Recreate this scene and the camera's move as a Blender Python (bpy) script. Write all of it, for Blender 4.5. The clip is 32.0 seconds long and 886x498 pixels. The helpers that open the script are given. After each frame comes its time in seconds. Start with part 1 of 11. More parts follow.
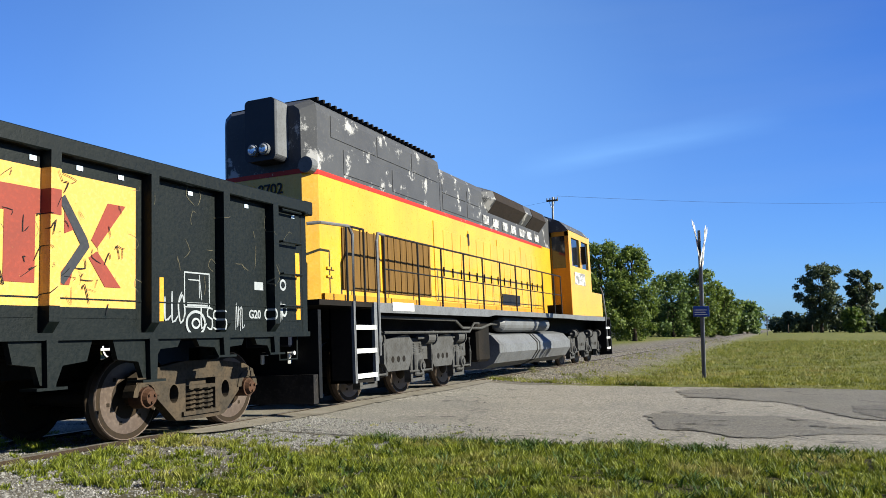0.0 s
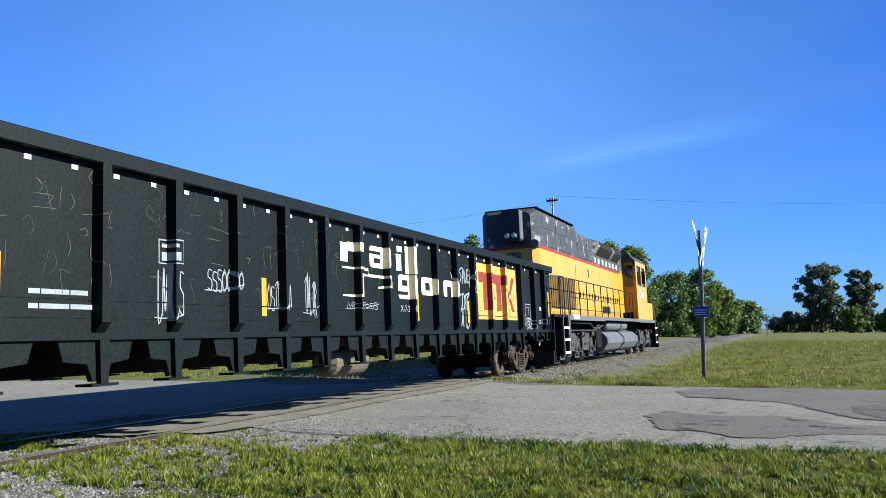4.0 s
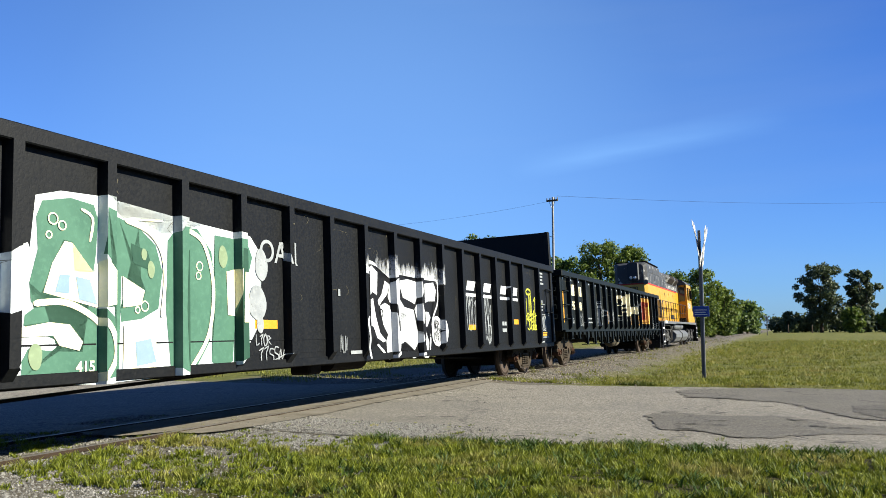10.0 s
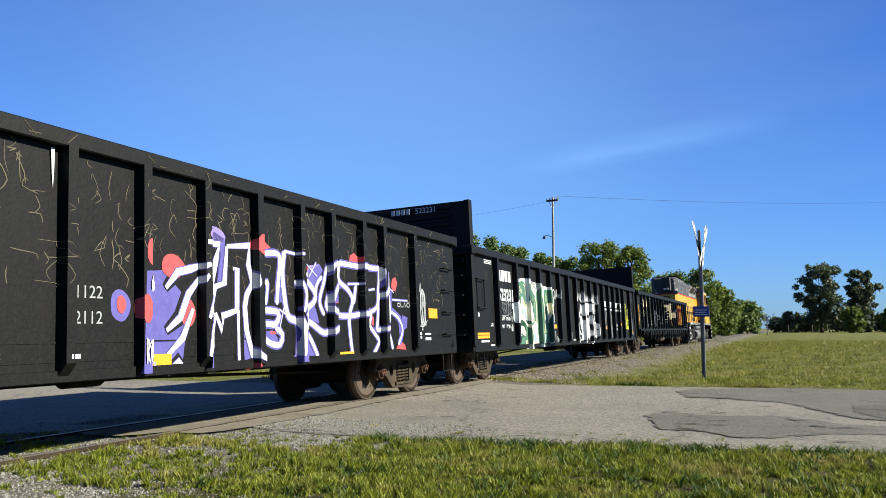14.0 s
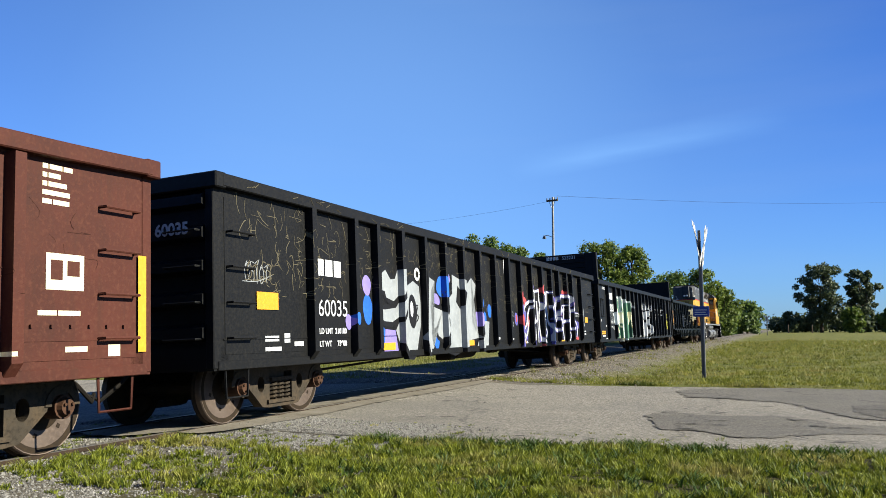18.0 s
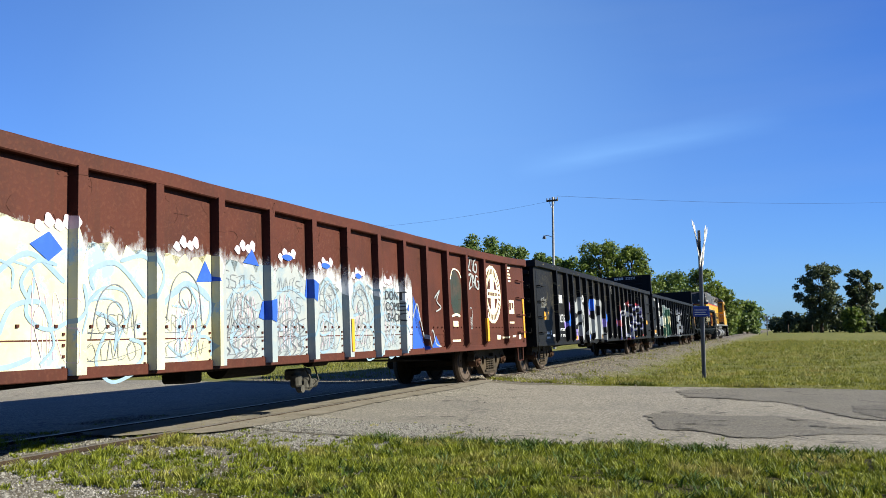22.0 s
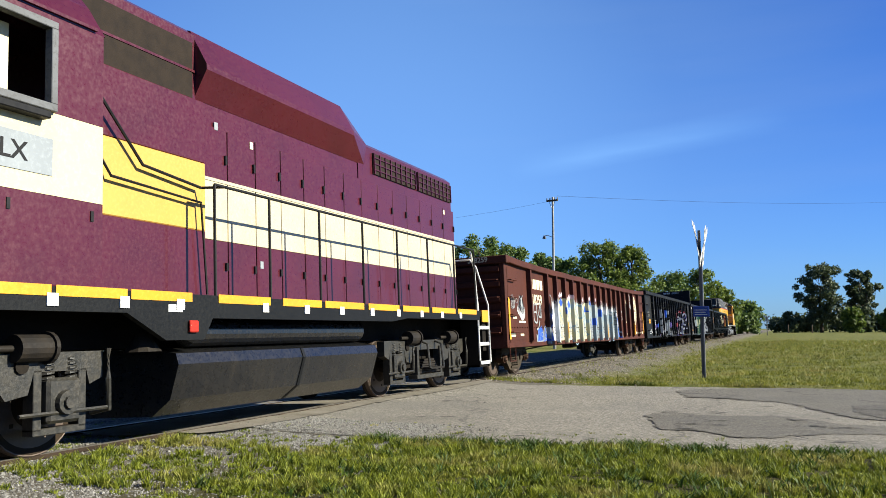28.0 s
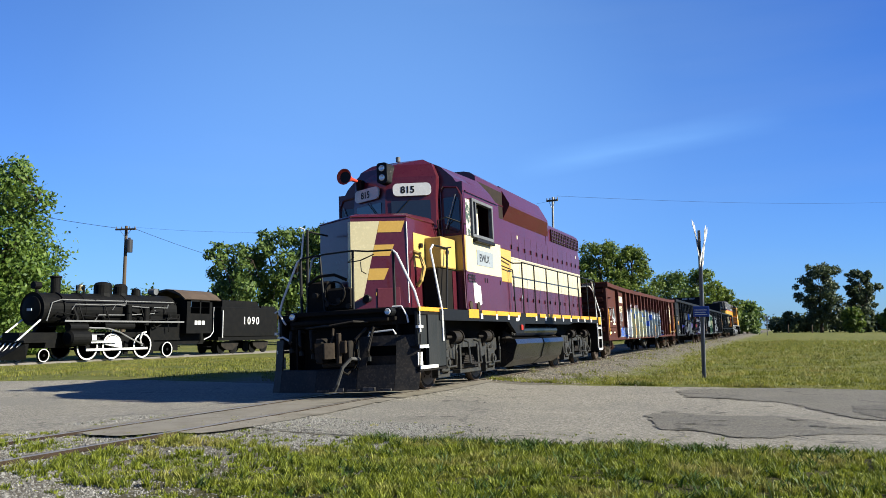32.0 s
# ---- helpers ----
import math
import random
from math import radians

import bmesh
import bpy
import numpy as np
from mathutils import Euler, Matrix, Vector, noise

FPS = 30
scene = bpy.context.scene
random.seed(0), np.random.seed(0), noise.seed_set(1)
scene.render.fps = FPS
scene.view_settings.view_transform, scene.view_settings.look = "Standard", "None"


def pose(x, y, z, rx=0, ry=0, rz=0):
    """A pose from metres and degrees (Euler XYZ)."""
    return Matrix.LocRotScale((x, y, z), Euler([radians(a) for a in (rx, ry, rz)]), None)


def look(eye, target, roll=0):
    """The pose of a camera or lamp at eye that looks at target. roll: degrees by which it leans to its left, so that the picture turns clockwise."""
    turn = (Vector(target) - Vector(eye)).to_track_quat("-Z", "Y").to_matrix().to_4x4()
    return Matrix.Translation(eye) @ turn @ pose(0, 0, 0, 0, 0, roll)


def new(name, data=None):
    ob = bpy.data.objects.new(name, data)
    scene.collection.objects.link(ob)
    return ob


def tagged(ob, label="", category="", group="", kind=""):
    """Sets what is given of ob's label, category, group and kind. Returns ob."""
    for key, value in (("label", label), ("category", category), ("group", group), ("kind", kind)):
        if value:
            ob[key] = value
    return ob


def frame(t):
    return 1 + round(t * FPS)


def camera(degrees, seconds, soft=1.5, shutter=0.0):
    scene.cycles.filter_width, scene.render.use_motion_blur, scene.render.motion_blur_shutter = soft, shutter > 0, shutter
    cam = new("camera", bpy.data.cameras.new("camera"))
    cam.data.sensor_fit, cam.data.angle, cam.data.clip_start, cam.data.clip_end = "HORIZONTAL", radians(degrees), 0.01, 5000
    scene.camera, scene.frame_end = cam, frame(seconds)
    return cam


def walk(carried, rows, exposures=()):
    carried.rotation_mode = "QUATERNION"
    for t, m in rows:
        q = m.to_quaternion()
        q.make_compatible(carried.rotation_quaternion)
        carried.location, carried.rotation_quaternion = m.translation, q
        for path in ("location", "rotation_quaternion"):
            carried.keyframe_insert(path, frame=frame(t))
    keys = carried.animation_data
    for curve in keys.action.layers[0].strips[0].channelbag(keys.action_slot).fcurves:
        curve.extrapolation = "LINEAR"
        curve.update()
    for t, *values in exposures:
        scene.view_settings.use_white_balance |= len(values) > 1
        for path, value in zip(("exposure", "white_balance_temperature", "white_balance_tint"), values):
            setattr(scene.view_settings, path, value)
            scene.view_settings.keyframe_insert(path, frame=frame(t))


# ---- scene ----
cam = camera(58.18, 32.0, soft=0.7)
EYE = (0.0, 0.0, 1.257)
VIEW = (-3.866, 9.169, 2.246)
walk(cam, [(0.0, look(EYE, VIEW)), (32.0, look(EYE, VIEW))],
     [(0.0, 1.5, 6350, 10), (1.0, 1.5, 5850, 10), (2.0, 1.5, 5550, 10), (3.2, 1.5, 5550, 10), (5.5, 1.5, 6250, 10), (7.0, 1.5, 6450, 10), (14.0, 1.5, 6550, 10), (25.0, 1.5, 6550, 10), (32.0, 1.5, 6350, 10)])

# ---- light ----
SUN_EL, SUN_AZ = 29.8, 9.0          # degrees above the ground, and from +x towards +y
world = bpy.data.worlds.new("sky")
scene.world = world
world.use_nodes = True
wn = world.node_tree.nodes
wl = world.node_tree.links
sky = wn.new("ShaderNodeTexSky")
sky.sky_type = "NISHITA"
sky.sun_disc = False
sky.sun_elevation = radians(SUN_EL)
sky.sun_rotation = radians(90.0 - SUN_AZ)
sky.air_density, sky.dust_density, sky.ozone_density = 1.0, 0.25, 4.0
# thin streaks of high cloud
tco = wn.new("ShaderNodeTexCoord")
wmap = wn.new("ShaderNodeMapping")
wmap.inputs["Scale"].default_value = (1.2, 1.2, 9.0)
wmap.inputs["Rotation"].default_value = (radians(8), radians(-9), 0)
wnoise = wn.new("ShaderNodeTexNoise")
wnoise.inputs["Scale"].default_value = 1.7
wnoise.inputs["Detail"].default_value = 5
wramp = wn.new("ShaderNodeMapRange")
wramp.inputs[1].default_value, wramp.inputs[2].default_value = 0.52, 0.80
wramp.inputs[3].default_value, wramp.inputs[4].default_value = 0.0, 0.05
wmix = wn.new("ShaderNodeMix")
wmix.data_type = "RGBA"
wmix.inputs[7].default_value = (4.0, 4.4, 4.9, 1)
wl.new(tco.outputs["Generated"], wmap.inputs[0])
wl.new(wmap.outputs[0], wnoise.inputs["Vector"])
wl.new(wnoise.outputs[0], wramp.inputs[0])
wl.new(wramp.outputs[0], wmix.inputs[0])
wtint = wn.new("ShaderNodeMix")                 # clear, deep-blue air
wtint.data_type = "RGBA"
wtint.blend_type = "MULTIPLY"
wtint.inputs[0].default_value = 1.0
wtint.inputs[7].default_value = (0.375, 0.64, 1.15, 1)
wl.new(sky.outputs[0], wtint.inputs[6])
wl.new(wtint.outputs[2], wmix.inputs[6])
# thin haze that lifts the mid sky in place of lens corner fall-off, and one long streak of high cloud above the track
def along(axis):
    n = wn.new("ShaderNodeVectorMath")
    n.operation = "DOT_PRODUCT"
    n.inputs[1].default_value = axis
    wl.new(tco.outputs["Generated"], n.inputs[0])
    return n.outputs["Value"]


def band(value, rows):
    n = wn.new("ShaderNodeValToRGB")
    e = n.color_ramp.elements
    while len(e) < len(rows):
        e.new(0.5)
    for k, (pos, v) in enumerate(rows):
        e[k].position, e[k].color = pos, (v, v, v, 1)
    wl.new(value, n.inputs[0])
    return n.outputs[0]


def times(a, b):
    n = wn.new("ShaderNodeMath")
    n.operation = "MULTIPLY"
    for s, v in ((n.inputs[0], a), (n.inputs[1], b)):
        if isinstance(v, float):
            s.default_value = v
        else:
            wl.new(v, s)
    return n.outputs[0]


haze_lift = band(along((-0.461, 0.870, 0.176)), [(0.82, 0.0), (0.93, 0.45), (0.995, 1.0)])
ridge = wn.new("ShaderNodeMath")              # height over the streak's line, moved to the middle of the ramp
ridge.operation = "ADD"
ridge.inputs[1].default_value = 0.5
wl.new(along((-0.105, -0.218, 0.970)), ridge.inputs[0])
streak = times(band(ridge.outputs[0], [(0.500, 0.0), (0.516, 1.0), (0.524, 0.6), (0.540, 0.0)]), band(along((0.91, 0.30, 0.20)), [(0.04, 0.0), (0.14, 1.0), (0.26, 0.8), (0.36, 0.0)]))
streak = times(streak, band(wnoise.outputs[0], [(0.35, 0.25), (0.65, 1.0)]))
wsum = wn.new("ShaderNodeMath")
wsum.operation = "ADD"
wl.new(times(haze_lift, 0.38), wsum.inputs[0])
wl.new(times(streak, 0.34), wsum.inputs[1])
wlift = wn.new("ShaderNodeMix")
wlift.data_type = "RGBA"
wlift.inputs[7].default_value = (2.5, 5.05, 9.0, 1)
wl.new(wsum.outputs[0], wlift.inputs[0])
wl.new(wmix.outputs[2], wlift.inputs[6])
wl.new(wlift.outputs[2], wn["Background"].inputs[0])
wn["Background"].inputs[1].default_value = 0.05

sun = new("sun", bpy.data.lights.new("sun", "SUN"))
sun.data.energy = 5.0
sun.data.angle = radians(0.53)
sun.data.color = (1.0, 0.955, 0.80)
SUN_DIR = Vector((math.cos(radians(SUN_EL)) * math.cos(radians(SUN_AZ)),
                  math.cos(radians(SUN_EL)) * math.sin(radians(SUN_AZ)), math.sin(radians(SUN_EL))))
sun.matrix_world = look(SUN_DIR * 60, (0, 0, 0))


# ---- materials ----
def ramp(nt, a, b, lo, hi):
    n = nt.nodes.new("ShaderNodeMapRange")
    n.inputs[1].default_value, n.inputs[2].default_value = a, b
    n.inputs[3].default_value, n.inputs[4].default_value = lo, hi
    return n


def noise_node(nt, vec, scale, detail=4, rough=0.55):
    n = nt.nodes.new("ShaderNodeTexNoise")
    n.inputs["Scale"].default_value = scale
    n.inputs["Detail"].default_value = detail
    n.inputs["Roughness"].default_value = rough
    nt.links.new(vec, n.inputs["Vector"])
    return n.outputs[0]


def mix_node(nt, fac, a, b):
    n = nt.nodes.new("ShaderNodeMix")
    n.data_type = "RGBA"
    if isinstance(fac, float):
        n.inputs[0].default_value = fac
    else:
        nt.links.new(fac, n.inputs[0])
    for sock, val in ((n.inputs[6], a), (n.inputs[7], b)):
        if isinstance(val, tuple):
            sock.default_value = (*val, 1)
        else:
            nt.links.new(val, sock)
    return n.outputs[2]


def surface(name, base, second=None, third=None, rough=0.6, metal=0.0, big=1.2, small=25.0, streak=0.0,
            streak_col=(0.08, 0.05, 0.03), bump=0.15, cover=(0.42, 0.72), spots=None, stretch=(1, 1, 1), coat=0.0, spec=None):
    """A weathered surface: two scales of mottling, optional streaks that run down, optional worn spots."""
    m = bpy.data.materials.new(name)
    m.use_nodes = True
    nt = m.node_tree
    bsdf = nt.nodes["Principled BSDF"]
    co = nt.nodes.new("ShaderNodeTexCoord").outputs["Object"]
    if stretch != (1, 1, 1):
        mp = nt.nodes.new("ShaderNodeMapping")
        mp.inputs["Scale"].default_value = stretch
        nt.links.new(co, mp.inputs[0])
        co = mp.outputs[0]
    second = second or tuple(c * 0.7 for c in base)
    third = third or tuple(min(1.0, c * 1.25) for c in base)
    r1 = ramp(nt, cover[0], cover[1], 0, 1)
    nt.links.new(noise_node(nt, co, big, 6, 0.6), r1.inputs[0])
    col = mix_node(nt, r1.outputs[0], base, second)
    r2 = ramp(nt, 0.5, 0.75, 0, 0.8)
    fine = noise_node(nt, co, small, 5, 0.65)
    nt.links.new(fine, r2.inputs[0])
    col = mix_node(nt, r2.outputs[0], col, third)
    if streak > 0:
        mp = nt.nodes.new("ShaderNodeMapping")
        mp.inputs["Scale"].default_value = (3.0, 3.0, 0.22)
        nt.links.new(co, mp.inputs[0])
        r3 = ramp(nt, 0.50, 0.72, 0, streak)
        nt.links.new(noise_node(nt, mp.outputs[0], 3.0, 5, 0.65), r3.inputs[0])
        col = mix_node(nt, r3.outputs[0], col, streak_col)
    if spots:
        colour, lo, hi, scale = spots
        r4 = ramp(nt, lo, hi, 0, 1)
        nt.links.new(noise_node(nt, co, scale, 8, 0.72), r4.inputs[0])
        col = mix_node(nt, r4.outputs[0], col, colour)
    nt.links.new(col, bsdf.inputs["Base Color"])
    r5 = ramp(nt, 0.3, 0.7, max(0.02, rough - 0.12), min(1.0, rough + 0.12))
    nt.links.new(fine, r5.inputs[0])
    nt.links.new(r5.outputs[0], bsdf.inputs["Roughness"])
    bsdf.inputs["Metallic"].default_value = metal
    bsdf.inputs["Specular IOR Level"].default_value = spec if spec is not None else (0.35 if rough < 0.5 else 0.14)
    bsdf.inputs["Coat Weight"].default_value = coat
    if bump:
        bp = nt.nodes.new("ShaderNodeBump")
        bp.inputs["Strength"].default_value = bump
        bp.inputs["Distance"].default_value = 0.01
        nt.links.new(fine, bp.inputs["Height"])
        nt.links.new(bp.outputs[0], bsdf.inputs["Normal"])
    return m


def leaf_surface(name, dark, light, translucent=0.25, patch=None, clump=0.0):
    m = bpy.data.materials.new(name)
    m.use_nodes = True
    nt = m.node_tree
    bsdf = nt.nodes["Principled BSDF"]
    geo = nt.nodes.new("ShaderNodeNewGeometry")
    col = mix_node(nt, geo.outputs["Random Per Island"], dark, light)
    if clump:                                   # neighbouring blades share a shade
        at = nt.nodes.new("ShaderNodeTexCoord").outputs["Object"]
        rc = ramp(nt, 0.40, 0.60, 0, 1)
        nt.links.new(noise_node(nt, at, clump, 3, 0.6), rc.inputs[0])
        mc = nt.nodes.new("ShaderNodeMix")
        mc.data_type = "RGBA"
        mc.inputs[0].default_value = 0.65
        nt.links.new(col, mc.inputs[6])
        nt.links.new(mix_node(nt, rc.outputs[0], dark, light), mc.inputs[7])
        col = mc.outputs[2]
    if patch:                                   # dry patches
        colour, scale, lo, hi = patch
        co = nt.nodes.new("ShaderNodeTexCoord").outputs["Object"]
        r = ramp(nt, lo, hi, 0, 0.85)
        nt.links.new(noise_node(nt, co, scale, 5, 0.6), r.inputs[0])
        col = mix_node(nt, r.outputs[0], col, colour)
    nt.links.new(col, bsdf.inputs["Base Color"])
    bsdf.inputs["Roughness"].default_value = 0.55
    bsdf.inputs["Specular IOR Level"].default_value = 0.25
    tr = nt.nodes.new("ShaderNodeBsdfTranslucent")
    nt.links.new(col, tr.inputs[0])
    mx = nt.nodes.new("ShaderNodeMixShader")
    mx.inputs[0].default_value = translucent
    nt.links.new(bsdf.outputs[0], mx.inputs[1])
    nt.links.new(tr.outputs[0], mx.inputs[2])
    nt.links.new(mx.outputs[0], nt.nodes["Material Output"].inputs[0])
    return m


M = {}
M["black"] = surface("black_car_paint", (0.0024, 0.0029, 0.0035), (0.0040, 0.0046, 0.0050), (0.0089, 0.0094, 0.0095), 0.56, streak=0.45, spec=0.15,
                     streak_col=(0.0059, 0.0064, 0.0066), bump=0.35)
M["black_green"] = surface("greenish_black_paint", (0.0015, 0.0034, 0.0034), (0.0027, 0.0050, 0.0046), (0.0060, 0.0084, 0.0078), 0.56, streak=0.45, spec=0.15,
                           streak_col=(0.0039, 0.0058, 0.0054), bump=0.35)
M["black_old"] = surface("faded_black_paint", (0.0023, 0.0025, 0.0028), (0.0037, 0.0039, 0.0039), (0.0086, 0.0083, 0.0075), 0.58, streak=0.5, spec=0.14,
                         streak_col=(0.0064, 0.0058, 0.0049), bump=0.3)
M["brown"] = surface("oxide_brown_paint", (0.0523, 0.0151, 0.0093), (0.0326, 0.011, 0.0076), (0.0756, 0.0291, 0.0185), 0.65, streak=0.5, spec=0.12,
                     streak_col=(0.0349, 0.014, 0.0087), bump=0.25)
M["under"] = surface("dark_underframe", (0.0068, 0.0061, 0.0054), (0.015, 0.0116, 0.0082), rough=0.8, spec=0.08)
M["truck"] = surface("dusty_cast_steel", (0.0298, 0.0239, 0.0168), (0.0551, 0.0389, 0.0233), (0.0103, 0.0085, 0.0071), 0.8, big=4, bump=0.4)
M["truck_dark"] = surface("oily_cast_steel", (0.0102, 0.0088, 0.0075), (0.0231, 0.0177, 0.0122), (0.0102, 0.0088, 0.0082), 0.65, big=4, bump=0.4)
M["truck_grey"] = surface("grey_cast_steel", (0.052, 0.052, 0.0501), (0.0306, 0.0287, 0.0251), (0.0184, 0.0165, 0.0147), 0.7, big=4, bump=0.4)
M["wheel"] = surface("rusty_wheel_plate", (0.0187, 0.0122, 0.0065), (0.0094, 0.0065, 0.0043), (0.0324, 0.0202, 0.0101), 0.75, big=5, bump=0.3)
M["tread"] = surface("polished_wheel_rim", (0.1123, 0.0864, 0.0691), (0.0605, 0.0432, 0.0346), rough=0.5, metal=0.5)
M["rail"] = surface("worn_rail_steel", (0.2081, 0.1897, 0.1652), (0.1469, 0.1285, 0.1102), rough=0.45, metal=0.6)
# rusty rail sides, coloured extra dark for the shade in the flange gap
M["rail_web"] = surface("rusty_shaded_rail_steel", (0.0184, 0.0122, 0.008), (0.0337, 0.022, 0.0134), rough=0.8, big=4)
M["yellow"] = surface("locomotive_yellow", (0.4529, 0.2480, 0.0105), (0.3794, 0.1930, 0.0098), (0.4774, 0.2870, 0.0367), 0.35, streak=0.32,
                      streak_col=(0.2754, 0.153, 0.0184), bump=0.05, coat=0.15)
M["mustard"] = surface("rusty_grille", (0.0979, 0.052, 0.011), (0.0612, 0.0337, 0.0086), (0.1469, 0.0796, 0.0184), 0.7, stretch=(1, 12, 1))
M["grey"] = surface("locomotive_grey", (0.0472, 0.0484, 0.0507), (0.0334, 0.0346, 0.038), (0.0691, 0.0691, 0.0691), 0.55, bump=0.1,
                    spots=((0.265, 0.2592, 0.2477), 0.57, 0.63, 2.2))
M["grey_clean"] = surface("dark_grey_paint", (0.0275, 0.0287, 0.0325), (0.0195, 0.0208, 0.0239), rough=0.5, bump=0.05)
M["silver"] = surface("aluminium_paint", (0.1071, 0.1114, 0.1163), (0.0734, 0.0734, 0.0734), (0.049, 0.0471, 0.0453), 0.5, big=2, bump=0.1)
M["red"] = surface("red_stripe", (0.3366, 0.0214, 0.0122), (0.2448, 0.0184, 0.0122), rough=0.5, spots=((0.3672, 0.306, 0.2448), 0.62, 0.68, 7.0))
M["maroon"] = surface("maroon_paint", (0.0526, 0.0052, 0.0104), (0.0404, 0.0043, 0.0086), (0.0643, 0.0086, 0.0147), 0.36, bump=0.04, coat=0.3, streak=0.12,
                      streak_col=(0.0551, 0.0122, 0.0153))
M["cream"] = surface("cream_paint", (0.4461, 0.3868, 0.223), (0.4043, 0.3485, 0.2021), rough=0.42, bump=0.04, coat=0.05)
M["stripe_yellow"] = surface("golden_paint", (0.3794, 0.2295, 0.0459), (0.3366, 0.202, 0.0398), rough=0.42, bump=0.04, coat=0.05)
M["white"] = surface("white_paint", (0.5018, 0.4949, 0.474), (0.4182, 0.4112, 0.3903), rough=0.5, bump=0.05)
M["offwhite"] = surface("cream_lettering", (0.5297, 0.4879, 0.3346), (0.4321, 0.3834, 0.2509), rough=0.6)
M["orange"] = surface("reflective_tape", (0.4774, 0.2203, 0.0092), (0.4284, 0.1836, 0.0122), rough=0.45)
M["plate_grey"] = surface("grey_name_plate", (0.1958, 0.2142, 0.2264), (0.1591, 0.1775, 0.1897), rough=0.5)
M["ink"] = surface("black_lettering", (0.0098, 0.0098, 0.0098), rough=0.5, bump=0)
M["glass"] = surface("dark_cab_glass", (0.0098, 0.0115, 0.0139), (0.0131, 0.0148, 0.0164), rough=0.07, bump=0, coat=0.6)
M["lamp"] = surface("headlight_lens", (0.615, 0.615, 0.5904), (0.492, 0.492, 0.4756), rough=0.12, metal=0.6, bump=0)
M["steel"] = surface("galvanised_steel", (0.237, 0.237, 0.23), (0.1533, 0.1464, 0.1394), rough=0.5, metal=0.6, big=6)
M["blue"] = surface("blue_enamel", (0.0092, 0.0367, 0.1958), (0.0073, 0.0306, 0.1591), rough=0.35, bump=0)
M["wood"] = surface("weathered_pole_wood", (0.0796, 0.0581, 0.0398), (0.052, 0.0398, 0.0275), rough=0.85, stretch=(6, 6, 0.4), bump=0.4)
M["bark"] = surface("tree_bark", (0.052, 0.0398, 0.0275), (0.0306, 0.0233, 0.0159), rough=0.9, stretch=(5, 5, 1), bump=0.6)
M["horn_red"] = surface("faded_red_paint", (0.3794, 0.0428, 0.0245), (0.306, 0.0367, 0.0245), rough=0.4)
M["steam"] = surface("sooty_black_iron", (0.003, 0.0032, 0.0033), (0.006, 0.0057, 0.0052), (0.011, 0.010, 0.009), 0.6, spec=0.07, big=3, bump=0.2)


# ---- building helpers ----
def part(name, bm, material, parent=None, label="", smooth=False):
    me = bpy.data.meshes.new(name)
    bm.to_mesh(me)
    bm.free()
    me.materials.append(material)
    if smooth:
        for p in me.polygons:
            p.use_smooth = True
    ob = new(name, me)
    ob.parent = parent
    return tagged(ob, label)


def again(ob, m, parent=None):
    """Another object on the same mesh, at the pose m."""
    o = new(ob.name.split(".")[0], ob.data)
    o.parent = parent or ob.parent
    o.matrix_basis = m
    return o


def box(bm, x0, x1, y0, y1, z0, z1, bevel=0.0):
    r = bmesh.ops.create_cube(bm, size=1.0)
    vs = r["verts"]
    for v in vs:
        v.co = Vector(((x0 + x1) / 2 + v.co.x * (x1 - x0), (y0 + y1) / 2 + v.co.y * (y1 - y0), (z0 + z1) / 2 + v.co.z * (z1 - z0)))
    if bevel:
        es = list({e for v in vs for e in v.link_edges})
        bmesh.ops.bevel(bm, geom=es, offset=bevel, segments=1, affect="EDGES")
    return bm


def boxes(*lst, bevel=0.0):
    bm = bmesh.new()
    for b in lst:
        box(bm, *b, bevel=bevel)
    return bm


def cyl(bm, p0, p1, r0, r1=None, seg=12):
    """A capped tapered cylinder from p0 to p1."""
    p0, p1 = Vector(p0), Vector(p1)
    r1 = r0 if r1 is None else r1
    d = p1 - p0
    m = Matrix.Translation((p0 + p1) / 2) @ d.to_track_quat("Z", "Y").to_matrix().to_4x4()
    bmesh.ops.create_cone(bm, cap_ends=True, segments=seg, radius1=r0, radius2=r1, depth=d.length, matrix=m)
    return bm


def cyls(*lst, seg=12):
    bm = bmesh.new()
    for c in lst:
        cyl(bm, *c, seg=seg)
    return bm


def tube(bm, pts, r, seg=6):
    """A bent round bar through the points."""
    pts = [Vector(p) for p in pts]
    rings = []
    for i, p in enumerate(pts):
        d = (pts[min(i + 1, len(pts) - 1)] - pts[max(i - 1, 0)]).normalized()
        q = d.to_track_quat("Z", "Y")
        rings.append([bm.verts.new(p + q @ Vector((r * math.cos(a), r * math.sin(a), 0))) for a in [2 * math.pi * k / seg for k in range(seg)]])
    for a, b in zip(rings, rings[1:]):
        for k in range(seg):
            bm.faces.new((a[k], a[(k + 1) % seg], b[(k + 1) % seg], b[k]))
    bm.faces.new(rings[0][::-1])
    bm.faces.new(rings[-1])
    return bm


def prism(bm, outline, lo, hi, axis="x"):
    """An outline of (a, b) pairs pushed from lo to hi along an axis: x takes (y, z), y takes (x, z), z takes (x, y)."""
    def at(a, b, c):
        return {"x": (c, a, b), "y": (a, c, b), "z": (a, b, c)}[axis]
    lower = [bm.verts.new(at(a, b, lo)) for a, b in outline]
    upper = [bm.verts.new(at(a, b, hi)) for a, b in outline]
    n = len(outline)
    fs = [bm.faces.new(lower), bm.faces.new(upper)]
    for i in range(n):
        fs.append(bm.faces.new((lower[i], lower[(i + 1) % n], upper[(i + 1) % n], upper[i])))
    bmesh.ops.recalc_face_normals(bm, faces=fs)
    return bm


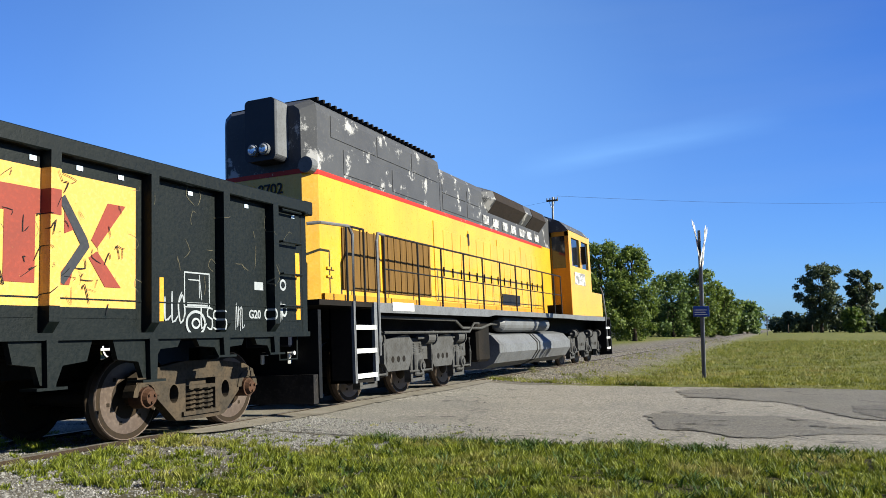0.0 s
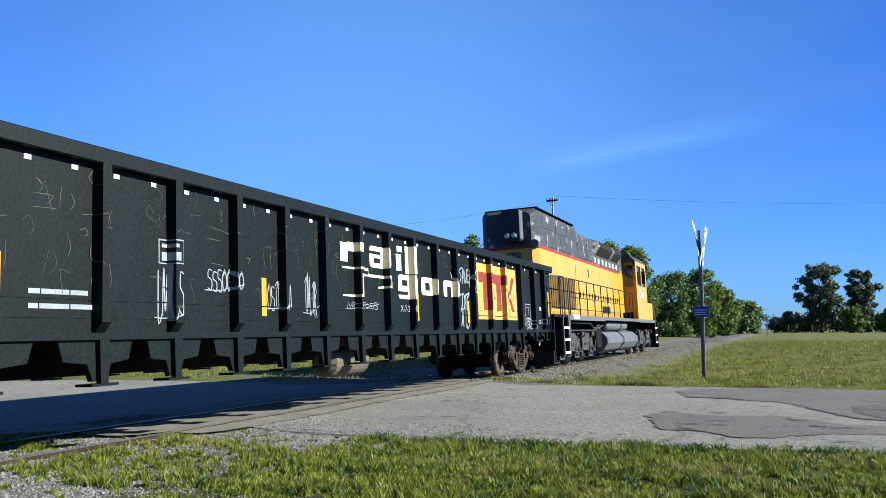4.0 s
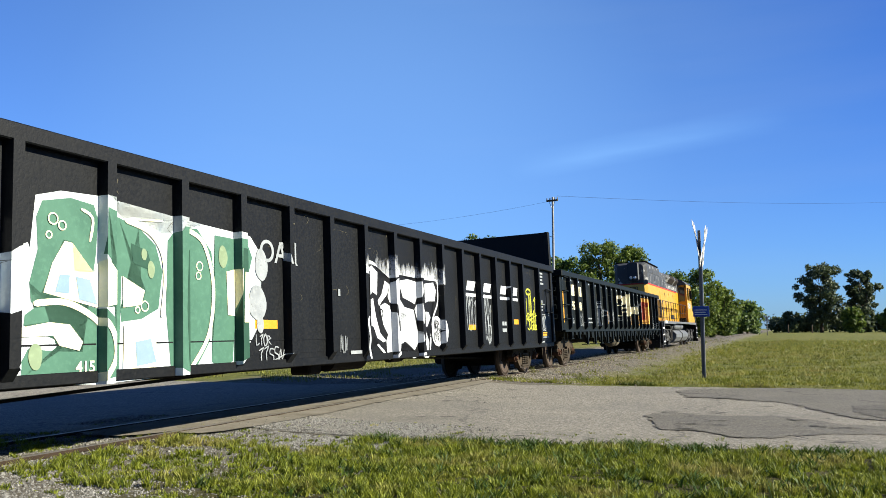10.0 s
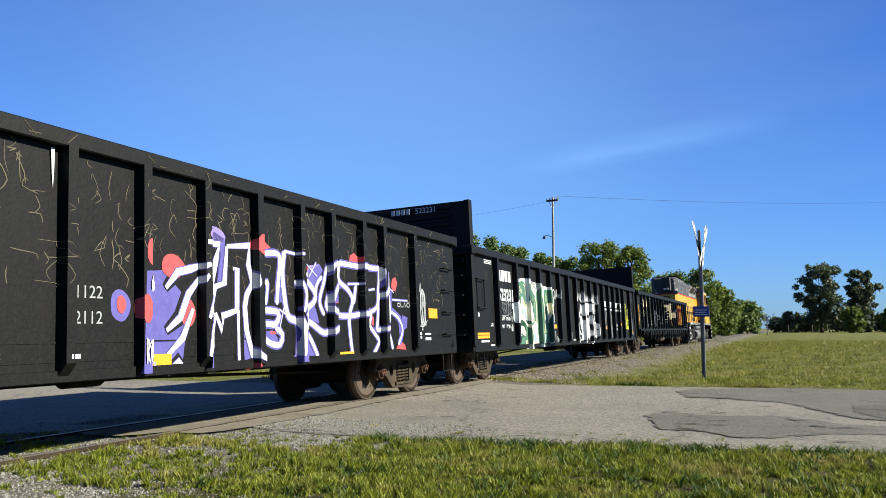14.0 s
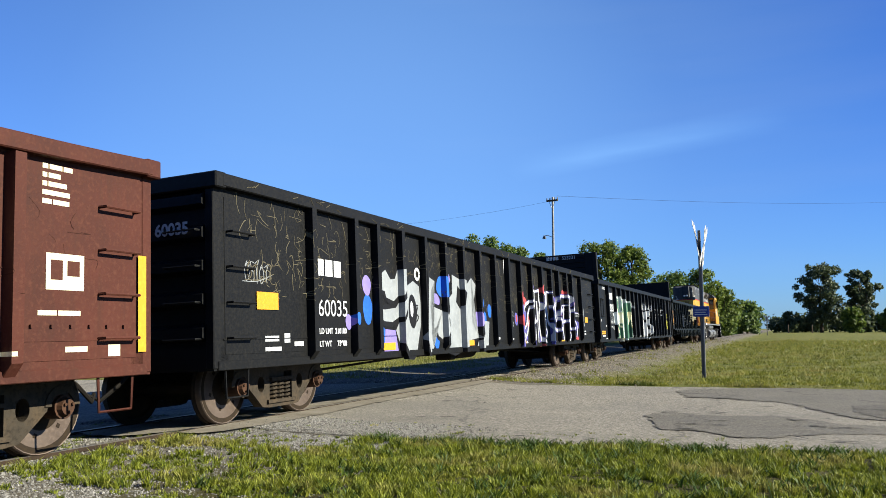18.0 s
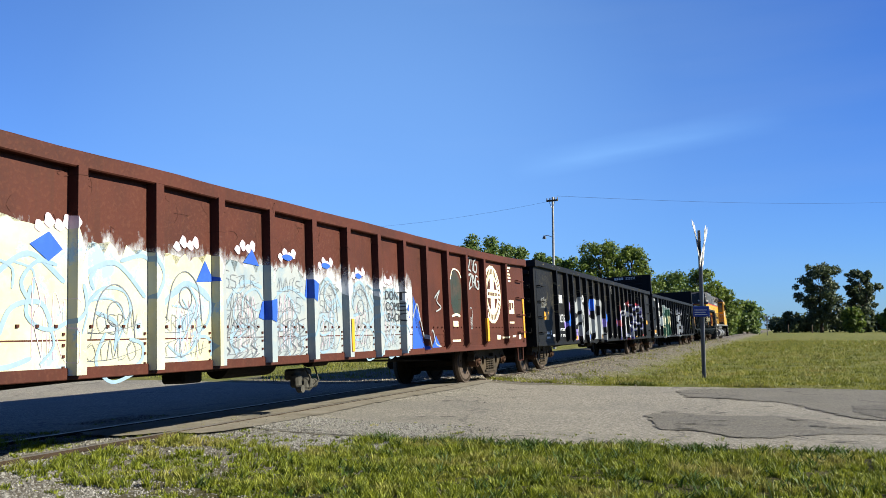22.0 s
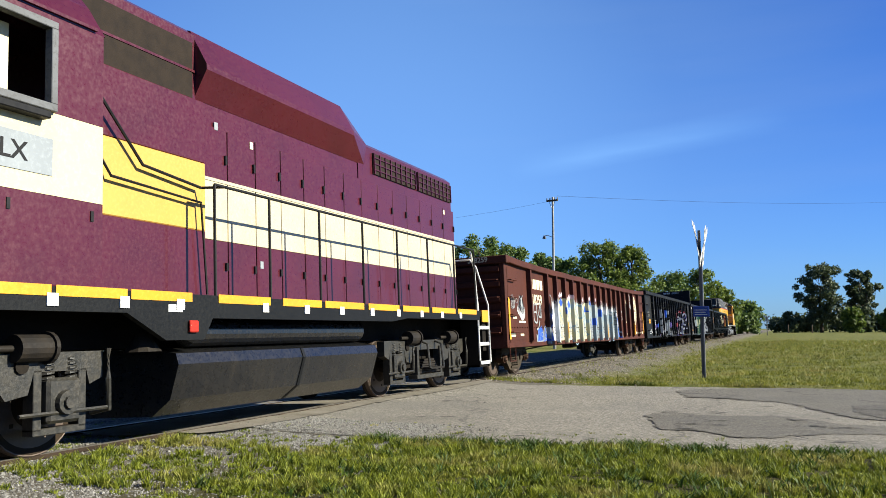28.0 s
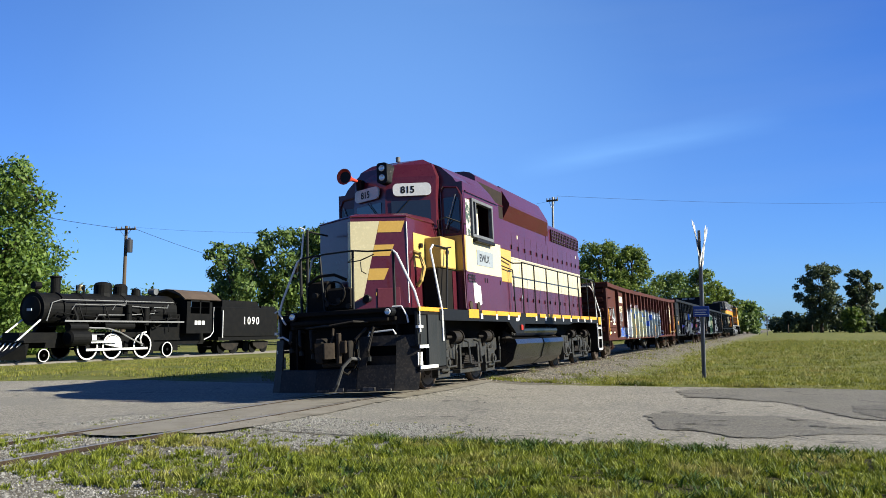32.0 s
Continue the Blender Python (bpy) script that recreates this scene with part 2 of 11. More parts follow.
def prisms(lst, axis="x"):
    bm = bmesh.new()
    for o, lo, hi in lst:
        prism(bm, o, lo, hi, axis)
    return bm


def lathe(bm, profile, centre, axis="x", seg=28):
    """A profile of (radius, along) pairs turned round an axis through centre."""
    c = Vector(centre)
    rings = []
    for r, a in profile:
        ring = []
        for k in range(seg):
            w = 2 * math.pi * k / seg
            u, v = r * math.cos(w), r * math.sin(w)
            ring.append(bm.verts.new(c + Vector({"x": (a, u, v), "y": (u, a, v), "z": (u, v, a)}[axis])))
        rings.append(ring)
    for p, q in zip(rings, rings[1:]):
        for k in range(seg):
            bm.faces.new((p[k], p[(k + 1) % seg], q[(k + 1) % seg], q[k]))
    bm.faces.new(rings[0])
    bm.faces.new(rings[-1])
    bmesh.ops.recalc_face_normals(bm, faces=bm.faces)
    return bm


def thing(name, label, category, m=None, group="", kind=""):
    ob = new(name)
    ob.empty_display_size = 0.2
    if m is not None:
        ob.matrix_basis = m
    return tagged(ob, label, category, group, kind)


def text_mesh(words, size, bold=0.0):
    """Built-in letters as a flat bmesh in (x, y), left-aligned on the base line."""
    cu = bpy.data.curves.new("letters", "FONT")
    cu.body, cu.size, cu.offset = words, size, bold
    ob = bpy.data.objects.new("letters", cu)
    scene.collection.objects.link(ob)
    bpy.context.view_layer.update()
    me = bpy.data.meshes.new_from_object(ob.evaluated_get(bpy.context.evaluated_depsgraph_get()))
    bm = bmesh.new()
    bm.from_mesh(me)
    bpy.data.objects.remove(ob)
    bpy.data.curves.remove(cu)
    bpy.data.meshes.remove(me)
    return bm


def smooth_line(pts, step=0.05, closed=False):
    """A Catmull-Rom line through 2D points."""
    out = []
    n = len(pts)
    for i in range(n if closed else n - 1):
        p = [pts[(i + k) % n] if closed else pts[min(max(i + k, 0), n - 1)] for k in (-1, 0, 1, 2)]
        k = max(2, int(math.hypot(p[2][0] - p[1][0], p[2][1] - p[1][1]) / step))
        for j in range(k):
            t = j / k
            out.append(tuple(0.5 * (2 * b + (c - a) * t + (2 * a - 5 * b + 4 * c - d) * t * t + (3 * b - a - 3 * c + d) * t ** 3)
                             for a, b, c, d in zip(*p)))
    if not closed:
        out.append(tuple(pts[-1]))
    return out


def loft(bm, sections, cap=True):
    """Skin between rings of equal length."""
    rings = [[bm.verts.new(p) for p in s] for s in sections]
    n = len(rings[0])
    fs = []
    for a, b in zip(rings, rings[1:]):
        for k in range(n):
            fs.append(bm.faces.new((a[k], a[(k + 1) % n], b[(k + 1) % n], b[k])))
    if cap:
        fs += [bm.faces.new(rings[0]), bm.faces.new(rings[-1])]
    bmesh.ops.recalc_face_normals(bm, faces=fs)
    return bm


def both(profile):
    """A half profile of (x, z) from the middle outwards and down, closed with its mirror image."""
    return profile + [(-x, z) for x, z in reversed(profile) if abs(x) > 1e-6]


def plate(bm, corners, thick):
    """A thin slab on a quad (or any flat polygon) of 3D corners, thickened along its normal."""
    vs = [Vector(c) for c in corners]
    n = (vs[1] - vs[0]).cross(vs[2] - vs[0]).normalized() * thick
    return loft(bm, [vs, [v + n for v in vs]])


def rounded(y0, y1, z0, z1, r, k=4):
    """A rounded rectangle as (a, b) pairs."""
    out = []
    for cy, cz, a0 in ((y1 - r, z1 - r, 0), (y0 + r, z1 - r, 90), (y0 + r, z0 + r, 180), (y1 - r, z0 + r, 270)):
        for i in range(k + 1):
            a = radians(a0 + 90 * i / k)
            out.append((cy + r * math.cos(a), cz + r * math.sin(a)))
    return out


# ---- ground, road, track ----
TRACK_X, LEAN = -7.41, 2.68
TAN = math.tan(radians(LEAN))


def smoothstep(a, b, x):
    t = min(1.0, max(0.0, (x - a) / (b - a)))
    return t * t * (3 - 2 * t)


def ground_z(x, y):
    """Height of the bare ground: it falls away beyond the track, which leans with it over the crossing."""
    left = (max(x, -11.3) - TRACK_X) * TAN - 0.03 - 0.30 * smoothstep(-19.0, -32.0, x)
    right = -0.03
    z = left + (right - left) * smoothstep(-7.2, -5.4, x)
    far = smoothstep(19.0, 26.0, y)
    if far > 0:                                   # beside the road the track lies on a low bank of ballast
        d = abs(x - TRACK_X)
        z = z - far * 0.22 * smoothstep(1.6, 3.2, d) * (1.0 - smoothstep(4.5, 9.0, d) * 0.75)
    return z


def sheet(name, xs, ys, zf, material, kind="structure", label="", category=""):
    verts = [(x, y, zf(x, y)) for y in ys for x in xs]
    nx = len(xs)
    faces = [(j * nx + i, j * nx + i + 1, (j + 1) * nx + i + 1, (j + 1) * nx + i) for j in range(len(ys) - 1) for i in range(nx - 1)]
    me = bpy.data.meshes.new(name)
    me.from_pydata(verts, [], faces)
    me.materials.append(material)
    for p in me.polygons:
        p.use_smooth = True
    return tagged(new(name, me), label, category, kind=kind)


def ground_material():
    m = bpy.data.materials.new("field_and_dirt")
    m.use_nodes = True
    nt = m.node_tree
    bsdf = nt.nodes["Principled BSDF"]
    co = nt.nodes.new("ShaderNodeTexCoord").outputs["Object"]
    big = noise_node(nt, co, 0.16, 5, 0.6)
    mid = noise_node(nt, co, 1.3, 6, 0.65)
    fine = noise_node(nt, co, 28.0, 6, 0.7)
    r1 = ramp(nt, 0.35, 0.65, 0, 1)
    nt.links.new(big, r1.inputs[0])
    green = mix_node(nt, r1.outputs[0], (0.0648, 0.085, 0.013), (0.144, 0.1282, 0.0374))
    r2 = ramp(nt, 0.45, 0.68, 0, 0.85)
    nt.links.new(mid, r2.inputs[0])
    green = mix_node(nt, r2.outputs[0], green, (0.0432, 0.0562, 0.0115))
    r3 = ramp(nt, 0.35, 0.7, 0, 0.55)
    nt.links.new(fine, r3.inputs[0])
    green = mix_node(nt, r3.outputs[0], green, (0.144, 0.1368, 0.0432))
    tuft = noise_node(nt, co, 5.5, 4, 0.7)
    r10 = ramp(nt, 0.52, 0.66, 0, 0.75)
    nt.links.new(tuft, r10.inputs[0])
    green = mix_node(nt, r10.outputs[0], green, (0.0216, 0.0302, 0.0072))
    # bare dark soil under the blades on the verge
    sy = nt.nodes.new("ShaderNodeSeparateXYZ")
    nt.links.new(co, sy.inputs[0])
    verge = ramp(nt, 13.0, 11.0, 0, 0.8)
    nt.links.new(sy.outputs[1], verge.inputs[0])
    soil = mix_node(nt, r3.outputs[0], (0.0259, 0.023, 0.0115), (0.0756, 0.0662, 0.0302))
    green = mix_node(nt, verge.outputs[0], green, soil)
    # grey grit beside the track and on the verge of the road
    sep = nt.nodes.new("ShaderNodeSeparateXYZ")
    nt.links.new(co, sep.inputs[0])
    jag = nt.nodes.new("ShaderNodeMath")
    jag.operation = "MULTIPLY_ADD"
    nt.links.new(mid, jag.inputs[0])
    jag.inputs[1].default_value = 3.4
    nt.links.new(sep.outputs[0], jag.inputs[2])
    r4 = ramp(nt, -3.6, -2.6, 1, 0)
    nt.links.new(jag.outputs[0], r4.inputs[0])
    r5 = ramp(nt, -13.5, -12.0, 0, 1)
    nt.links.new(jag.outputs[0], r5.inputs[0])
    both = nt.nodes.new("ShaderNodeMath")
    both.operation = "MULTIPLY"
    nt.links.new(r4.outputs[0], both.inputs[0])
    nt.links.new(r5.outputs[0], both.inputs[1])
    vor = nt.nodes.new("ShaderNodeTexVoronoi")
    vor.inputs["Scale"].default_value = 26.0
    nt.links.new(co, vor.inputs["Vector"])
    r6 = ramp(nt, 0.0, 0.6, 1, 0)
    nt.links.new(vor.outputs["Distance"], r6.inputs[0])
    grit = mix_node(nt, r6.outputs[0], (0.0792, 0.0706, 0.0554), (0.2376, 0.2232, 0.1908))
    grit = mix_node(nt, r2.outputs[0], grit, (0.1332, 0.1116, 0.0806))
    col = mix_node(nt, both.outputs[0], green, grit)
    nt.links.new(col, bsdf.inputs["Base Color"])
    bsdf.inputs["Roughness"].default_value = 0.95
    bsdf.inputs["Specular IOR Level"].default_value = 0.1
    bp = nt.nodes.new("ShaderNodeBump")
    bp.inputs["Strength"].default_value = 0.9
    bp.inputs["Distance"].default_value = 0.05
    nt.links.new(fine, bp.inputs["Height"])
    nt.links.new(bp.outputs[0], bsdf.inputs["Normal"])
    return m


def road_material(name="old_asphalt", dim=1.0):
    """Coarse old asphalt; dim is for its older, darker layers."""
    m = bpy.data.materials.new(name)
    m.use_nodes = True
    nt = m.node_tree
    bsdf = nt.nodes["Principled BSDF"]
    co = nt.nodes.new("ShaderNodeTexCoord").outputs["Object"]
    big = noise_node(nt, co, 0.35, 6, 0.6)
    fine = noise_node(nt, co, 32.0, 6, 0.85)
    mid = noise_node(nt, co, 4.0, 6, 0.65)
    r1 = ramp(nt, 0.35, 0.65, 0, 1)
    nt.links.new(big, r1.inputs[0])
    col = mix_node(nt, r1.outputs[0], (0.2111, 0.1928, 0.1542), (0.1683, 0.1542, 0.1261))
    r2 = ramp(nt, 0.50, 0.60, 0, 0.95)
    nt.links.new(fine, r2.inputs[0])
    col = mix_node(nt, r2.outputs[0], col, (0.306, 0.2815, 0.2356))
    r7 = ramp(nt, 0.49, 0.40, 0, 0.95)
    nt.links.new(fine, r7.inputs[0])
    col = mix_node(nt, r7.outputs[0], col, (0.0612, 0.0575, 0.0501))
    r3 = ramp(nt, 0.56, 0.72, 0, 0.55)
    nt.links.new(mid, r3.inputs[0])
    col = mix_node(nt, r3.outputs[0], col, (0.0918, 0.0857, 0.0746))
    r9 = ramp(nt, 0.47, 0.60, 0, 0.8)
    nt.links.new(noise_node(nt, co, 15.0, 4, 0.85), r9.inputs[0])
    col = mix_node(nt, r9.outputs[0], col, (0.0918, 0.0845, 0.0692))
    # wandering cracks
    warp = nt.nodes.new("ShaderNodeVectorMath")
    warp.operation = "MULTIPLY_ADD"
    nz = nt.nodes.new("ShaderNodeTexNoise")
    nz.inputs["Scale"].default_value = 1.1
    nz.inputs["Detail"].default_value = 5
    nt.links.new(co, nz.inputs["Vector"])
    nt.links.new(nz.outputs[1], warp.inputs[0])
    warp.inputs[1].default_value = (1.5, 1.5, 0)
    nt.links.new(co, warp.inputs[2])
    vor = nt.nodes.new("ShaderNodeTexVoronoi")
    vor.feature = "DISTANCE_TO_EDGE"
    vor.inputs["Scale"].default_value = 0.17
    nt.links.new(warp.outputs[0], vor.inputs["Vector"])
    r4 = ramp(nt, 0.0, 0.006, 0.55, 0)
    nt.links.new(vor.outputs["Distance"], r4.inputs[0])
    col = mix_node(nt, r4.outputs[0], col, (0.0306, 0.0294, 0.0257))
    # finer crazing in worn places
    vor2 = nt.nodes.new("ShaderNodeTexVoronoi")
    vor2.feature = "DISTANCE_TO_EDGE"
    vor2.inputs["Scale"].default_value = 1.5
    nt.links.new(warp.outputs[0], vor2.inputs["Vector"])
    r8 = ramp(nt, 0.0, 0.03, 0.85, 0)
    nt.links.new(vor2.outputs["Distance"], r8.inputs[0])
    worn = ramp(nt, 0.54, 0.66, 0, 1)
    nt.links.new(noise_node(nt, co, 0.42, 3, 0.5), worn.inputs[0])
    both = nt.nodes.new("ShaderNodeMath")
    both.operation = "MULTIPLY"
    nt.links.new(r8.outputs[0], both.inputs[0])
    nt.links.new(worn.outputs[0], both.inputs[1])
    shade = ramp(nt, 0.48, 0.62, 0, 0.5)
    nt.links.new(noise_node(nt, co, 0.30, 5, 0.6), shade.inputs[0])
    col = mix_node(nt, shade.outputs[0], col, (0.1193, 0.1126, 0.0979))
    if dim < 1.0:
        col = mix_node(nt, 1.0 - dim, col, (0.02, 0.019, 0.017))
    col = mix_node(nt, both.outputs[0], col, (0.0306, 0.0287, 0.0245))
    nt.links.new(col, bsdf.inputs["Base Color"])
    bsdf.inputs["Roughness"].default_value = 0.9
    bsdf.inputs["Specular IOR Level"].default_value = 0.2
    bp = nt.nodes.new("ShaderNodeBump")
    bp.inputs["Strength"].default_value = 1.0
    bp.inputs["Distance"].default_value = 0.02
    nt.links.new(fine, bp.inputs["Height"])
    nt.links.new(bp.outputs[0], bsdf.inputs["Normal"])
    return m


def spread(a, b, first, ratio):
    """Steps from a to b that grow by a ratio."""
    out, x, s = [a], a, first
    while abs(x - a) + s < abs(b - a):
        x += s if b > a else -s
        out.append(x)
        s *= ratio
    return out + [b]


M["ground"] = ground_material()
M["road"] = road_material()
gx = sorted(set(spread(-4.0, 1500.0, 0.5, 1.12) + spread(-4.0, -1500.0, 0.5, 1.07)))
gy = sorted(set(spread(8.0, 2600.0, 0.5, 1.06) + spread(8.0, -300.0, 0.5, 1.2)))
ground = sheet("ground", gx, gy, ground_z, M["ground"], label="mown grass field with bare gravel beside the track", category="ground")


def road_mesh():
    """The old asphalt apron across the track, ragged at its edges."""
    near = [(-30, 8.5), (-14, 7.8), (-9.4, 7.35), (-6.6, 8.35), (-4.6, 8.25), (-2.8, 8.58), (0.9, 9.25), (6, 10.2), (60, 22)]
    far = [(-30, 13.6), (-20, 15.7), (-18.4, 17.0), (-16.5, 18.0), (-9.3, 18.2), (-5.2, 17.75), (-1.3, 18.62), (2.0, 18.8), (8, 20), (60, 34)]

    def edge(line, x):
        for (x0, y0), (x1, y1) in zip(line, line[1:]):
            if x0 <= x <= x1:
                return y0 + (y1 - y0) * (x - x0) / (x1 - x0)
        return line[-1][1]
    bm = bmesh.new()
    xs = [x * 0.2 for x in range(-150, 61)] + [14, 20, 30, 60]
    rows = 24
    grid = []
    for x in xs:
        a = edge(near, x) + 0.30 * (noise.noise((x * 0.9, 1.3, 0)) + 0.5 * noise.noise((x * 3.1, 4.0, 0)))
        b = edge(far, x) + 0.22 * (noise.noise((x * 0.8, 9.0, 0)) + 0.5 * noise.noise((x * 3.3, 2.0, 0)))
        col = []
        for j in range(rows + 1):
            y = a + (b - a) * j / rows
            z = ground_z(x, min(y, 19.0)) + 0.022
            if j in (0, rows):
                z -= 0.035
            col.append(bm.verts.new((x, y, z + 0.006 * noise.noise((x * 0.7, y * 0.7, 3.0)))))
        grid.append(col)
    for p, q in zip(grid, grid[1:]):
        for j in range(rows):
            bm.faces.new((p[j], q[j], q[j + 1], p[j + 1]))
    bmesh.ops.recalc_face_normals(bm, faces=bm.faces)
    return bm


road = part("road", road_mesh(), M["road"], smooth=True)
tagged(road, "worn grey asphalt road that crosses the railway track", "road", kind="structure")


def track_bed():
    """Two rails on a bank of ballast; over the road they lie flush with it."""
    t = thing("railway_track", "straight railway track flush with the road, then on grey ballast", "railway track", kind="structure")
    for side in (1, -1):
        x = TRACK_X + side * 0.753
        z = side * 0.753 * TAN
        prof = [(-0.036, 0.0), (-0.030, 0.006), (0.030, 0.006), (0.036, 0.0), (0.036, -0.035), (0.01, -0.045), (0.01, -0.14), (0.07, -0.165),
                (-0.07, -0.165), (-0.01, -0.14), (-0.01, -0.045), (-0.036, -0.035)]
        rail = part("rail", prism(bmesh.new(), [(x + a, z + b) for a, b in prof], -40.0, 420.0, "y"), M["rail_web"], t)
        part("running_surface", prism(bmesh.new(), [(x - 0.029, z + 0.0075), (x + 0.029, z + 0.0075), (x + 0.029, z + 0.0035), (x - 0.029, z + 0.0035)], -40.0, 420.0, "y"), M["rail"], rail,
             "polished running surface of the rail")
    return t


railway = track_bed()


# ---- freight trucks and gondola cars ----
WHEELSETS = []          # (wheelset, axle place in its truck, wheel radius)


def wheel_profile(r, side):
    """Outline of one wheel as (radius, x), with its flange towards the track's middle."""
    s = side
    return [(0.09, s * 0.83), (0.13, s * 0.82), (r * 0.80, s * 0.765), (r * 0.84, s * 0.800), (r * 0.985, s * 0.802), (r, s * 0.79), (r * 1.0, s * 0.72),
            (r + 0.026, s * 0.695), (r + 0.026, s * 0.675), (r * 0.86, s * 0.668), (r * 0.80, s * 0.70), (0.14, s * 0.70), (0.09, s * 0.66)]


def rim_profile(r, side):
    s = side
    return [(r * 0.965, s * 0.7985), (r * 0.965, s * 0.8045), (r * 0.985, s * 0.8065), (r + 0.003, s * 0.792), (r + 0.003, s * 0.722), (r * 0.97, s * 0.722)]


def wheelset(parent, y, r, plate):
    bm = bmesh.new()
    for s in (1, -1):
        lathe(bm, wheel_profile(r, s), (0, 0, 0), "x", 32)
    cyl(bm, (-1.05, 0, 0), (1.05, 0, 0), 0.085, seg=12)
    for k in range(6):                                 # cast marks let the turning show
        a = k * math.pi / 3 + 0.2
        c = Vector((0.79, 0.6 * r * math.cos(a), 0.6 * r * math.sin(a)))
        box(bm, c.x - 0.012, c.x + 0.012, c.y - 0.02, c.y + 0.02, c.z - 0.02, c.z + 0.02)
    ws = part("wheelset", bm, plate, parent)
    rim = bmesh.new()
    for s in (1, -1):
        lathe(rim, rim_profile(r, s), (0, 0, 0), "x", 32)
    ws.location = (0, y, r)
    # the rims turn with the wheels and share their mesh object
    me = bpy.data.meshes.new("rims")
    rim.to_mesh(me)
    rim.free()
    base = len(ws.data.polygons)
    both = bmesh.new()
    both.from_mesh(ws.data)
    both.from_mesh(me)
    both.to_mesh(ws.data)
    both.free()
    ws.data.materials.append(M["tread"])
    for i, p in enumerate(ws.data.polygons):
        p.material_index = 1 if i >= base else 0
    bpy.data.meshes.remove(me)
    WHEELSETS.append((ws, y, r))
    return ws


def coil(bm, c, r, h, turns, wire):
    pts = []
    n = int(turns * 10)
    for i in range(n + 1):
        a = 2 * math.pi * i / 10
        pts.append((c[0] + r * math.cos(a), c[1] + r * math.sin(a), c[2] + h * i / n))
    tube(bm, pts, wire, 5)


def pierced(bm, outline, c, ry, rz, x0, x1, n=20):
    """A cast plate (y, z outline) between two x planes with an oval window through it."""
    def out(a):
        d = (math.cos(a), math.sin(a))
        best = None
        for (ya, za), (yb, zb) in zip(outline, outline[1:] + outline[:1]):
            ey, ez = yb - ya, zb - za
            det = d[0] * -ez + d[1] * ey
            if abs(det) < 1e-9:
                continue
            t = ((ya - c[0]) * -ez + (za - c[1]) * ey) / det
            u = (d[0] * (za - c[1]) - d[1] * (ya - c[0])) / det
            if t > 0 and -1e-6 <= u <= 1 + 1e-6 and (best is None or t < best):
                best = t
        return (c[0] + d[0] * best, c[1] + d[1] * best)
    ring = []
    angles = sorted([2 * math.pi * k / n for k in range(n)] + [math.atan2(z - c[1], y - c[0]) % (2 * math.pi) for y, z in outline])
    for a in angles:
        o = out(a)
        i = (c[0] + ry * math.cos(a), c[1] + rz * math.sin(a))
        ring.append([bm.verts.new((x, *p)) for p in (o, i) for x in (x0, x1)])
    for p, q in zip(ring, ring[1:] + ring[:1]):
        for i, j in ((0, 1), (1, 3), (3, 2), (2, 0)):
            bm.faces.new((p[i], p[j], q[j], q[i]))
    bmesh.ops.recalc_face_normals(bm, faces=bm.faces)
    return bm


